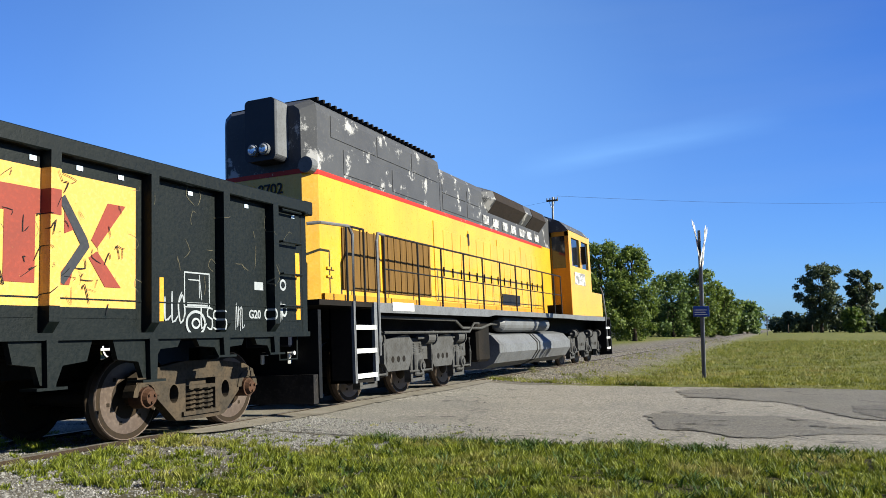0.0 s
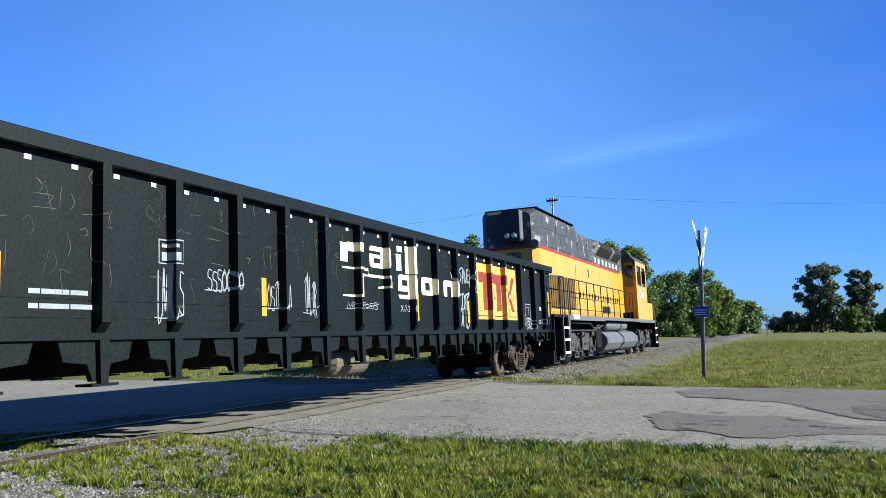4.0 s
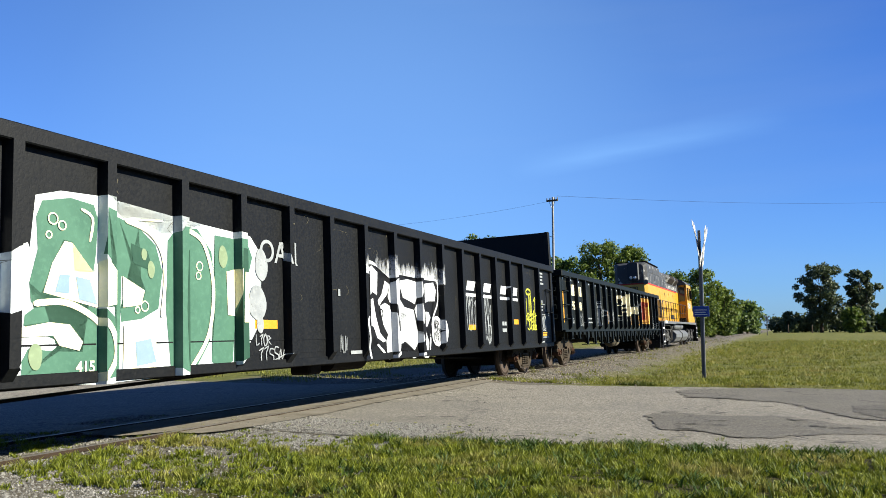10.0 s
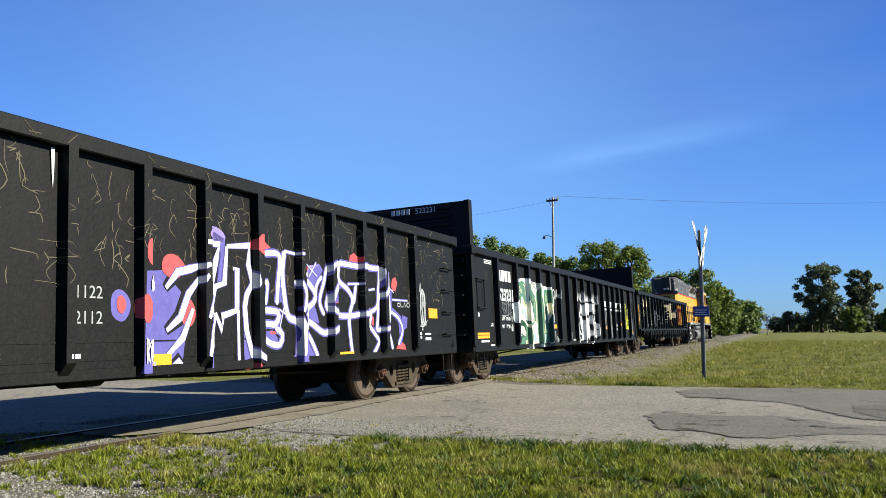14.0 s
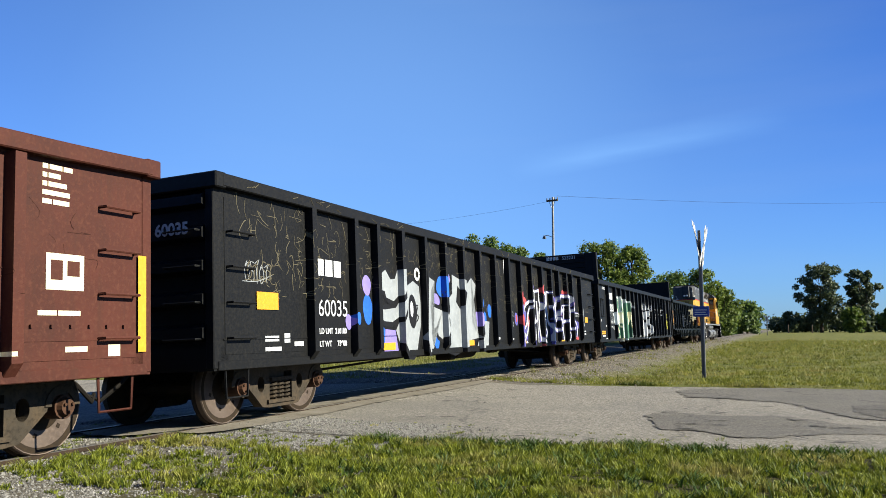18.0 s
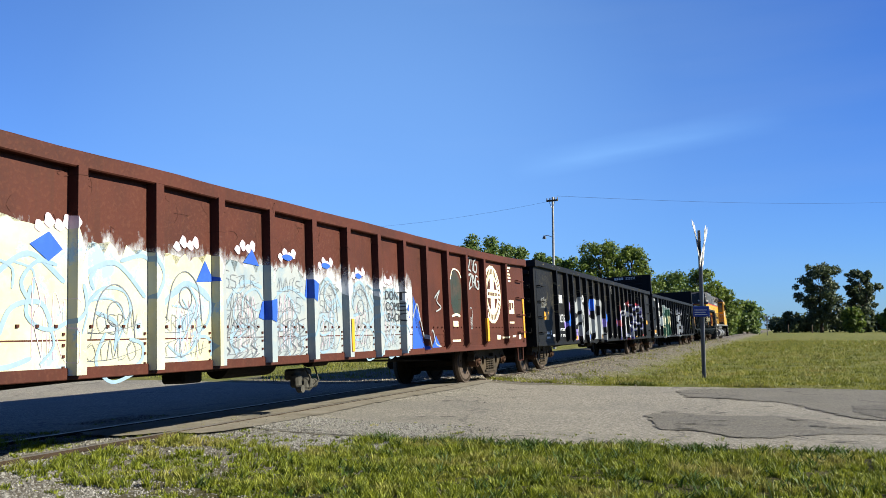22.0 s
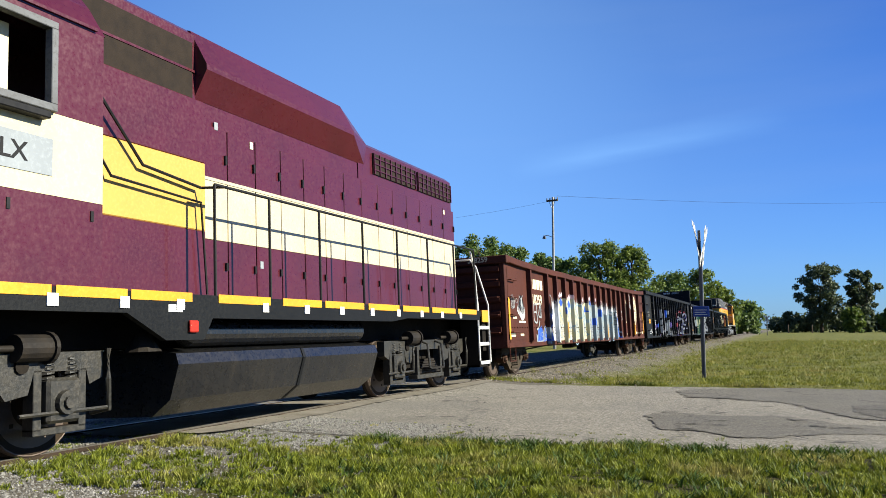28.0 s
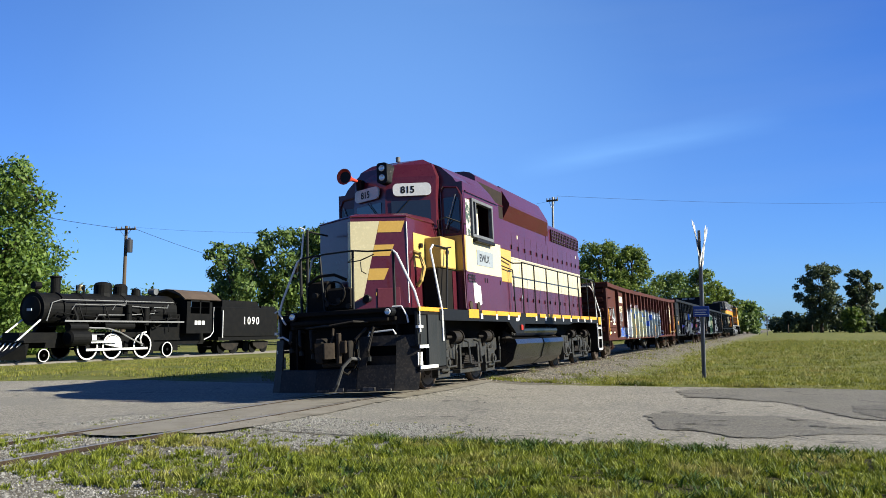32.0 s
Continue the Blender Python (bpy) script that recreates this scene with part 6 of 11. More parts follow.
    part("lamp_cover", cyls(((0.82, -9.66, 3.78), (0.82, -9.50, 3.78), 0.13), seg=18), SI, t)
    text_on_end(t, "8702", 0.24, -0.10, 3.38, -9.635, M["ink"], "road_number", 0, 0.005)
    part("emblem", cyls(((-0.26, -9.625, 3.47), (-0.26, -9.64, 3.47), 0.11), seg=16), M["orange"], t)
    part("corner_latch", boxes((0.905, 0.93, -9.25, -9.0, 2.15, 2.19), (0.905, 0.93, -9.25, -9.05, 2.02, 2.05)), YE, t)
    # rear pilot
    part("rear_plate", prism(bmesh.new(), [(-1.5, -10.5), (1.5, -10.5), (1.5, -10.42), (-1.5, -10.42)], 0.22, 1.45, "z"), M["black"], t)
    part("rear_plow", loft(bmesh.new(), [[(-1.48, -10.62, z), (1.48, -10.62, z), (1.48, -10.5, z), (-1.48, -10.5, z)] for z in (0.15, 0.55)]), M["plow"], t)
    for x in (0.6, 1.05):
        part("cut_lever_handle", tube(bmesh.new(), [(x, -10.56, 0.72), (x + 0.03, -10.6, 0.86), (x + 0.12, -10.6, 0.86)], 0.03, 6), M["white"], t)
    part("mu_box", boxes((0.35, 1.1, -10.62, -10.5, 0.95, 1.35), bevel=0.02), M["blue_black"], t)
    coupler(t, -10.3, -1, M["truck_dark"])
    coupler(t, 10.3, 1, M["truck_dark"])
    part("front_plate", boxes((-1.5, 1.5, 10.42, 10.5, 0.2, 1.5)), M["black"], t)
    # cab and nose
    for s in (1, -1):
        x0, x1 = sorted((s * 1.42, s * 1.5))
        part("cab_wall", boxes((x0, x1, 4.6, 7.5, 1.6, 3.18)), YE, t)
        part("cab_header", boxes((x0, x1, 4.6, 7.5, 4.104, 4.3)), YE, t)
        for ya, yb in ((4.6, 4.9), (6.0, 6.3), (7.25, 7.5)):
            part("cab_pillar", boxes((x0, x1, ya, yb, 3.184, 4.1)), YE, t)
        part("cab_window", boxes((min(s * 1.44, s * 1.455), max(s * 1.44, s * 1.455), 4.9, 6.0, 3.184, 4.1)), M["glass"], t)
        part("cab_window", boxes((min(s * 1.44, s * 1.455), max(s * 1.44, s * 1.455), 6.3, 7.25, 3.184, 4.1)), M["glass"], t)
        part("emblem", boxes((min(s * 1.5, s * 1.506), max(s * 1.5, s * 1.506), 5.1, 6.6, 2.6, 3.0)), M["faded_white"], t)
        part("battery_box", boxes((min(s * 0.9, s * 1.46), max(s * 0.9, s * 1.46), 7.55, 9.4, 1.6, 2.45), bevel=0.02), YE, t)
        part("cab_mirror", boxes((min(s * 1.52, s * 1.68), max(s * 1.52, s * 1.68), 6.1, 6.16, 3.3, 3.9)), M["ink"], t)
    part("cab_back_wall", boxes((-1.5, 1.5, 4.54, 4.6, 1.6, 3.1), (-1.5, -1.38, 4.54, 4.6, 3.1, 4.3), (1.38, 1.5, 4.54, 4.6, 3.1, 4.3), (-0.95, 0.95, 4.54, 4.6, 3.1, 4.55), (-1.5, 1.5, 4.54, 4.6, 4.12, 4.3)), M["amber"], t)
    for x in (0.95, -1.38):
        part("back_window", boxes((x, x + 0.43, 4.565, 4.575, 3.1, 4.12)), M["glass"], t)
    part("hood_link", boxes((-0.9, 0.9, 3.5, 4.54, 3.735, 4.70)), GR, t)
    part("hood_link", boxes((-0.9, 0.9, 3.5, 4.54, 1.6, 3.73)), YE, t)
    part("cab_roof", loft(bmesh.new(), [[(x, y, z) for x, z in both([(0.0, 4.84), (0.8, 4.80), (1.25, 4.6), (1.5, 4.32), (1.45, 4.26)])] for y in (4.5, 7.6)]), GR, t)
    part("cab_front", boxes((-1.5, 1.5, 7.5, 7.56, 1.6, 4.35)), YE, t)
    part("nose", loft(bmesh.new(), [[(x, y, z) for x, z in both([(0.0, h), (0.78, h - 0.02), (0.9, h - 0.14), (0.9, 1.6)])] for y, h in ((7.56, 3.2), (9.5, 3.1), (9.75, 2.9))]), YE, t)
    # tank, reservoir, piping, trucks
    tank = [(0.0, 1.12), (0.9, 1.12), (1.22, 1.04), (1.42, 0.82), (1.42, 0.62), (1.25, 0.38), (0.95, 0.25), (0.0, 0.24)]
    part("fuel_tank", loft(bmesh.new(), [[(x * k, y, z) for x, z in both(tank)] for y, k in ((-2.35, 0.97), (-2.25, 1.0), (4.3, 1.0), (4.5, 0.94))]), SI, t, smooth=False)
    for y in (0.6, 0.85):
        part("tank_strap", loft(bmesh.new(), [[(x * 1.012, w, z + (0.01 if z > 0.7 else -0.01)) for x, z in both(tank)] for w in (y, y + 0.07)]), M["truck_grey"], t)
    part("air_reservoir", cyls(((1.15, -1.7, 1.30), (1.15, 2.3, 1.30), 0.19), ((1.15, -1.85, 1.30), (1.15, -1.7, 1.30), 0.10, 0.19), ((1.15, 2.3, 1.30), (1.15, 2.45, 1.30), 0.19, 0.10), seg=18), SI, t)
    pipe = tube(bmesh.new(), [(1.35, -8.4, 1.38), (1.35, -5.0, 1.36), (1.35, -4.6, 1.2), (1.25, -3.2, 1.2), (1.2, -2.4, 1.3), (1.15, -1.8, 1.3)], 0.03, 6)
    part("air_pipe", pipe, M["truck_grey"], t)
    part("air_pipe", tube(bmesh.new(), [(1.35, -8.2, 1.12), (1.35, -4.2, 1.12), (1.35, -3.9, 1.3), (1.35, -3.6, 1.3)], 0.025, 6), M["truck_grey"], t)
    part("blower_duct", boxes((0.7, 1.2, -3.3, -2.5, 0.45, 1.35), bevel=0.05), UN, t)
    part("reservoir_strap", cyls(((1.15, 0.78, 1.30), (1.15, 0.98, 1.30), 0.197), seg=18), M["blue_black"], t)
    loco_truck(t, (-8.42, -6.49, -4.43), M["truck_grey"], True)
    loco_truck(t, (5.55, 7.62, 9.55), M["truck_grey"], True)
    return t


M["amber"] = surface("dirty_amber_paint", (0.3672, 0.1652, 0.0122), (0.306, 0.1346, 0.0184), rough=0.5, streak=0.3, streak_col=(0.153, 0.0734, 0.0184))
M["faded_white"] = surface("flaking_white", (0.3794, 0.3672, 0.3427), (0.0979, 0.0979, 0.0979), rough=0.6, big=7, cover=(0.42, 0.56))
M["blue_black"] = surface("navy_box", (0.0073, 0.0098, 0.0184), rough=0.5)
CARS["L1"] = (yellow_locomotive(), 20.15)


# ---- paint on the cars' sides: lettering, reflectors, graffiti ----
class Paint:
    """Flat paint of one colour on a car's near side; it follows the ribs. Points are (y, z) on the car."""

    def __init__(self, car, ribs, material, layer=0, name="graffiti", width=1.505, label=""):
        self.car, self.ribs, self.mat, self.layer, self.name, self.w, self.label = car, ribs, material, layer, name, width, label
        self.bm = bmesh.new()
        self.lift = 0.0

    def _next(self):
        self.lift = (self.lift + 0.00023) % 0.0030
        return self.lift

    def poly(self, pts):
        d = self._next()
        f = self.bm.faces.new([self.bm.verts.new((d, y, z)) for y, z in pts])
        bmesh.ops.triangulate(self.bm, faces=[f])
        return self

    def rect(self, y0, y1, z0, z1):
        return self.poly([(y0, z0), (y1, z0), (y1, z1), (y0, z1)])

    def blob(self, y, z, ry, rz, wobble=0.06):
        n = 18
        return self.poly([(y + ry * math.cos(a) * (1 + wobble * math.sin(3 * a + y)), z + rz * math.sin(a) * (1 + wobble * math.cos(2 * a + z)))
                          for a in [2 * math.pi * k / n for k in range(n)]])

    def stroke(self, pts, w, smooth=True):
        line = smooth_line(pts, 0.05) if smooth and len(pts) > 2 else list(pts)
        d = self._next()
        left, right = [], []
        for i, (y, z) in enumerate(line):
            a, b = line[max(i - 1, 0)], line[min(i + 1, len(line) - 1)]
            dy, dz = b[0] - a[0], b[1] - a[1]
            n = math.hypot(dy, dz) or 1.0
            k = w / 2 * (0.55 if i in (0, len(line) - 1) else 1.0) / n
            left.append(self.bm.verts.new((d, y - dz * k, z + dy * k)))
            right.append(self.bm.verts.new((d, y + dz * k, z - dy * k)))
        for i in range(len(line) - 1):
            self.bm.faces.new((left[i], right[i], right[i + 1], left[i + 1]))
        return self

    def ring(self, y, z, ry, rz, w):
        pts = [(y + ry * math.cos(a), z + rz * math.sin(a)) for a in [2 * math.pi * k / 20 for k in range(21)]]
        return self.stroke(pts, w)

    def scrawl(self, y0, y1, z0, z1, w, seed, n=9):
        """An unreadable tag: hooks, loops and slashes side by side."""
        r = random.Random(seed)
        cells = max(3, n // 2 + 1)
        marks = ([(0.0, 0.0), (0.3, 1.0), (0.6, 0.1), (1.0, 0.9)], [(0.9, 0.9), (0.2, 0.95), (0.1, 0.6), (0.8, 0.45), (0.7, 0.0), (0.0, 0.1)], [(0.1, 1.0), (0.15, 0.0), (0.9, 0.2)],
                 [(0.5, 1.0), (0.0, 0.6), (0.3, 0.0), (0.9, 0.3), (0.6, 0.9), (0.2, 0.7)], [(0.0, 0.8), (0.9, 1.0), (0.4, 0.6), (0.5, 0.0)], [(0.1, 0.0), (0.1, 1.0), (0.8, 0.7), (0.2, 0.5), (0.95, 0.0)])
        cw = (y1 - y0) / cells
        for k in range(cells):
            shape = marks[r.randrange(len(marks))]
            lo, hi = z0 - r.uniform(0, 0.2) * (z1 - z0), z1 + r.uniform(-0.1, 0.25) * (z1 - z0)
            self.stroke([(y0 + cw * (k + u * 1.05), lo + (hi - lo) * v) for u, v in shape], w * 0.8)
        if n > 7:
            self.stroke([(y0 - 0.05, z0 - 0.02), ((y0 + y1) / 2, z0 - 0.05 * (z1 - z0)), (y1 + 0.06, z0 + 0.08)], w * 0.6)
        return self

    def words(self, s, size, y, z, bold=0.0):
        t = text_mesh(s, size, bold)
        d = self._next()
        m = {v: self.bm.verts.new((d, y + v.co.x, z + v.co.y)) for v in t.verts}
        for f in t.faces:
            self.bm.faces.new([m[v] for v in f.verts])
        t.free()
        return self

    def bars(self, y, z, widths, h, gap=0.3):
        """Small unreadable writing as plain bars."""
        for w in widths:
            self.rect(y, y + w, z, z + h)
            y += w + h * gap
        return self

    def done(self):
        bm, W = self.bm, self.w
        ys = [v.co.y for v in bm.verts]
        lo, hi = min(ys), max(ys)
        for r in self.ribs:
            for e in (-RIB_BASE, -RIB_TOP, RIB_TOP, RIB_BASE):
                if lo < r + e < hi:
                    bmesh.ops.bisect_plane(bm, geom=bm.verts[:] + bm.edges[:] + bm.faces[:], plane_co=(0, r + e, 0), plane_no=(0, 1, 0))
        for v in bm.verts:
            d = min((abs(v.co.y - r) for r in self.ribs), default=9)
            rise = RIB_OUT * min(1.0, max(0.0, (RIB_BASE - d) / (RIB_BASE - RIB_TOP))) if d < RIB_BASE else 0.0
            v.co.x = W + max(0.006, rise) + 0.0012 + 0.0033 * self.layer + v.co.x
        bmesh.ops.recalc_face_normals(bm, faces=bm.faces)
        if self.name in ("scratch", "paint_crack"):      # past counting
            return tagged(part(self.name, bm, self.mat, self.car, self.label), kind="stuff")
        seen, out = set(), None
        for start in list(bm.faces):                        # every stroke or letter is a piece of its own
            if start in seen:
                continue
            isle, todo = [], [start]
            seen.add(start)
            while todo:
                f = todo.pop()
                isle.append(f)
                for e in f.edges:
                    for g in e.link_faces:
                        if g not in seen:
                            seen.add(g)
                            todo.append(g)
            one = bmesh.new()
            vs = {}
            for f in isle:
                for v in f.verts:
                    if v not in vs:
                        vs[v] = one.verts.new(v.co)
                one.faces.new([vs[v] for v in f.verts])
            out = part(self.name, one, self.mat, self.car, self.label)
        bm.free()
        return out


def spray(name, col, second=None, rough=0.55):
    return surface("spray_" + name, col, second or tuple(c * 0.8 for c in col), rough=rough, big=2.5, small=18, bump=0.05)


def mist_material(lo=1.9, hi=2.5):
    """Thin overspray: the car's paint shows through in grains, more so higher up."""
    m = surface("overspray", (0.52, 0.54, 0.56), rough=0.6, bump=0)
    nt = m.node_tree
    bsdf = nt.nodes["Principled BSDF"]
    co = nt.nodes.new("ShaderNodeTexCoord").outputs["Object"]
    sep = nt.nodes.new("ShaderNodeSeparateXYZ")
    nt.links.new(co, sep.inputs[0])
    fade = ramp(nt, lo, hi, 0.25, -0.30)
    nt.links.new(sep.outputs[2], fade.inputs[0])
    mp = nt.nodes.new("ShaderNodeMapping")
    mp.inputs["Scale"].default_value = (1, 1, 0.45)
    nt.links.new(co, mp.inputs[0])
    add = nt.nodes.new("ShaderNodeMath")
    add.operation = "ADD"
    nt.links.new(noise_node(nt, mp.outputs[0], 7.0, 8, 0.7), add.inputs[0])
    nt.links.new(fade.outputs[0], add.inputs[1])
    r = ramp(nt, 0.36, 0.72, 0.0, 0.95)
    nt.links.new(add.outputs[0], r.inputs[0])
    nt.links.new(r.outputs[0], bsdf.inputs["Alpha"])
    return m


P_WHITE = spray("white", (0.4043, 0.4182, 0.4252), (0.3206, 0.3346, 0.3485))
P_CREAM = spray("cream", (0.5576, 0.5297, 0.3346), (0.5297, 0.5367, 0.46))
P_PALE = spray("pale_blue", (0.1497, 0.221, 0.278), (0.1853, 0.2424, 0.278))
P_BLUE = spray("blue", (0.0184, 0.0673, 0.3182), (0.0184, 0.0551, 0.2448))
P_SKY = spray("bright_blue", (0.0153, 0.0857, 0.3794))
P_PURPLE = spray("purple", (0.0734, 0.0673, 0.2203), (0.0551, 0.052, 0.1775))
P_LILAC = spray("lilac", (0.1652, 0.1346, 0.355))
P_RED = spray("red", (0.3182, 0.052, 0.052), (0.257, 0.0428, 0.049))
P_GREEN = spray("green", (0.052, 0.1224, 0.0826), (0.0398, 0.0979, 0.0673))
P_SILVER = spray("silver", (0.2081, 0.2234, 0.2295), (0.153, 0.1652, 0.1714), 0.45)
P_PALE_WHITE = spray("white_with_blue", (0.46, 0.4879, 0.46), (0.3485, 0.4182, 0.474))
P_GREEN_DEEP = spray("deep_green", (0.0184, 0.052, 0.0337), (0.0275, 0.0673, 0.0428))
P_LEAF = spray("pale_olive", (0.1591, 0.2081, 0.1224))
P_LIME = spray("acid_yellow", (0.3794, 0.3794, 0.0367))
P_BLUSH = spray("blush", (0.36, 0.27, 0.31), (0.40, 0.36, 0.38))
P_BLACK = spray("black", (0.0061, 0.0061, 0.0067))
P_TAG = surface("chalky_marker", (0.2203, 0.2356, 0.2417), (0.1469, 0.1591, 0.1652), (0.2815, 0.2938, 0.2938), 0.6, big=5, small=22, bump=0.05, spots=((0.0184, 0.0195, 0.0202), 0.60, 0.68, 11.0))
P_MIST = mist_material()
P_MESS = surface("sprayed_white_layers", (0.2154, 0.235, 0.235), (0.1469, 0.2007, 0.235), (0.2448, 0.2497, 0.2301), 0.6, big=3.4, small=9, streak=0.18, streak_col=(0.1469, 0.1322, 0.1322), bump=0.05)
P_MESS_CREAM = surface("sprayed_cream_layers", (0.358, 0.3381, 0.2055), (0.305, 0.3315, 0.305), (0.3713, 0.3646, 0.2785), 0.6, big=1.8, small=9, streak=0.15,
                       streak_col=(0.2652, 0.2188, 0.1459), bump=0.05, spots=((0.1989, 0.2851, 0.358), 0.55, 0.60, 1.9))
M["marker"] = surface("faded_marker", (0.085, 0.095, 0.11), (0.14, 0.15, 0.16), rough=0.6)
M["reflector"] = surface("pale_reflector", (0.4321, 0.5158, 0.5994), rough=0.3, bump=0)
M["scratch"] = surface("bare_scratch", (0.085, 0.074, 0.046), (0.045, 0.038, 0.026), rough=0.7)


def scratches(car, ribs, half, z0, z1, seed, n, mat=None, wide=1.0):
    """Chalky scrapes and worn scribbles high on the sheets."""
    r = random.Random(seed)
    p = Paint(car, ribs, mat or M["scratch"], 0, "scratch")
    for _ in range(n):
        y, z = r.uniform(-half + 0.3, half - 0.3), r.uniform(z0, z1)
        a, l = r.choice((0.0, 1.57, 1.57, 1.8, r.uniform(0.3, 2.8))) + r.uniform(-0.15, 0.15), r.uniform(0.06, 0.30)
        m_ = (y + l * 0.5 * math.cos(a) + r.uniform(-0.09, 0.09), z + l * 0.5 * math.sin(a) * 0.8)
        e_ = (y + l * math.cos(a), min(z1 + 0.2, z + l * math.sin(a)))
        tail = [(e_[0] + r.uniform(-0.12, 0.12), e_[1] + r.uniform(-0.10, 0.02))] if r.random() < 0.5 else []
        p.stroke([(y, z), m_, e_] + tail, wide * r.uniform(0.003, 0.007))
    p.done()


def paint_first_car():
    car, R = CARS["c1"][0], c1_ribs
    def P(m, layer=0, name="graffiti", label=""):
        return Paint(car, R, m, layer, name, label=label)
    P(M["panel_yellow"], 0, "yellow_panel", "cracked yellow panel").rect(4.31, 7.12, 1.38, 2.61).done()
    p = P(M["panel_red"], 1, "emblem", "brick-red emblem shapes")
    p.rect(4.46, 5.27, 2.19, 2.42).rect(4.72, 5.02, 1.58, 2.19).rect(5.37, 6.20, 2.19, 2.42).rect(5.62, 5.93, 1.58, 2.19)
    p.poly([(6.24, 2.05), (6.24, 2.40), (6.40, 2.12)]).poly([(6.11, 1.58), (6.40, 1.92), (6.30, 1.58)])
    p.poly([(6.55, 2.02), (6.75, 2.40), (6.98, 2.40), (6.62, 1.95)]).poly([(6.62, 1.92), (6.92, 1.58), (6.72, 1.58), (6.52, 1.85)])
    p.done()
    p = P(M["grey_clean"], 2, "emblem_chevron")
    p.poly([(6.24, 2.41), (6.50, 2.03), (6.53, 1.95), (6.24, 1.58), (6.16, 1.62), (6.42, 1.97), (6.18, 2.35)]).done()
    p = P(P_BLACK, 3, "paint_crack")
    r = random.Random(5)
    for _ in range(60):
        y, z = r.uniform(4.5, 7.0), r.uniform(1.42, 2.55)
        p.stroke([(y, z), (y + r.uniform(-0.06, 0.06), z + r.uniform(-0.09, 0.09)), (y + r.uniform(-0.12, 0.12), z + r.uniform(-0.14, 0.12))], r.uniform(0.004, 0.012))
    p.done()
    # the large cream word as plain shapes
    p = P(M["offwhite"], 0, "cream_lettering")
    for a, b, c, d in ((-1.46, -1.24, 2.19, 2.48), (-1.24, -0.93, 2.36, 2.50), (0.42, 0.62, 2.17, 2.46), (0.46, 0.66, 2.50, 2.60), (0.78, 1.03, 2.13, 2.62)):
        p.rect(a, b, c, d)
    for a, b, c, d in ((-0.54, 0.0, 2.16, 2.51), (0.47, 1.02, 1.69, 2.11), (1.43, 1.97, 1.79, 2.12), (2.47, 3.03, 1.80, 2.12)):
        p.poly(rounded(a, b, c, d, 0.07))
    p.stroke([(-1.42, 2.10), (-0.6, 2.11), (-0.6, 2.02), (0.0, 2.02), (0.0, 1.86), (-0.28, 1.84)], 0.045, False)
    p.stroke([(-1.42, 1.68), (-0.98, 1.68), (-0.98, 2.0), (-0.6, 2.02)], 0.045, False)
    p.done()
    p = P(P_BLACK, 1, "lettering_gap")
    for a, b, c, d in ((-0.40, -0.18, 2.24, 2.32), (-0.54, -0.16, 2.38, 2.43), (0.62, 0.84, 1.92, 2.02), (0.47, 0.84, 1.76, 1.82), (1.60, 1.80, 1.88, 2.02), (2.64, 2.84, 1.79, 2.0)):
        p.rect(a, b, c, d)
    p.done()
    p = P(M["offwhite"], 0, "car_number")
    p.words("295", 0.37, -9.09, 1.77, 0.008).words("40", 0.37, -7.98, 1.77, 0.008)
    p.done()
    p = P(M["offwhite"], 0, "owner_mark")
    p.rect(-9.08, -8.84, 2.21, 2.55).rect(-8.78, -8.52, 2.21, 2.56).rect(-8.02, -7.82, 2.22, 2.53).rect(-7.76, -7.54, 2.22, 2.53).done()
    p = P(M["orange"], 0, "reflective_strip")
    for y, z0, z1 in ((-10.05, 1.36, 2.31), (-7.19, 1.37, 1.83), (-3.44, 1.34, 1.82), (0.99, 1.31, 1.79), (3.72, 1.3, 1.75), (7.42, 1.26, 1.72), (10.02, 1.3, 2.2)):
        p.rect(y, y + 0.10, z0, z1)
    p.done()
    p = P(M["reflector"], 1, "reflector_patch")
    for k in range(40):
        y = -9.95 + k * 0.51
        if min(abs(y - q) for q in R) > 0.14:
            p.rect(y, y + 0.075, 2.665, 2.71)
    p.done()
    p = P(P_TAG, 0, "graffiti_tag")
    for word in ([(3.50, 2.44), (3.33, 2.35), (3.44, 2.25), (3.30, 2.08)], [(3.48, 2.09), (3.55, 2.43), (3.62, 2.11)], [(3.50, 2.21), (3.62, 2.24)], [(3.62, 2.38), (3.69, 2.12), (3.77, 2.42)],
                 [(3.86, 2.41), (3.78, 2.38), (3.78, 2.14), (3.87, 2.16)], [(3.78, 2.27), (3.87, 2.30)], [(3.91, 2.42), (3.90, 2.03)], [(4.04, 2.42), (3.92, 2.24), (4.01, 2.18), (3.96, 1.94), (4.11, 1.96), (4.20, 1.93), (4.29, 2.0), (4.33, 2.14)],
                 [(2.86, 2.29), (2.95, 2.14), (3.03, 2.06), (3.12, 2.04), (3.24, 2.07), (3.34, 2.16)]):
        p.stroke(word, 0.03)
    for word in ([(3.44, 1.87), (3.30, 1.85), (3.27, 1.62), (3.34, 1.53), (3.43, 1.68), (3.44, 1.87)], [(3.27, 1.62), (3.28, 1.42), (3.34, 1.24), (3.40, 1.37), (3.45, 1.57)], [(3.46, 1.21), (3.44, 1.63), (3.46, 1.87), (3.54, 1.88), (3.58, 1.76), (3.54, 1.60), (3.46, 1.57)],
                 [(3.54, 1.80), (3.68, 1.88), (3.86, 1.92)], [(3.63, 1.86), (3.60, 1.19)], [(3.86, 1.89), (3.72, 1.80), (3.70, 1.58), (3.82, 1.52), (3.79, 1.26), (3.68, 1.18), (3.64, 1.27)]):
        p.stroke(word, 0.036)
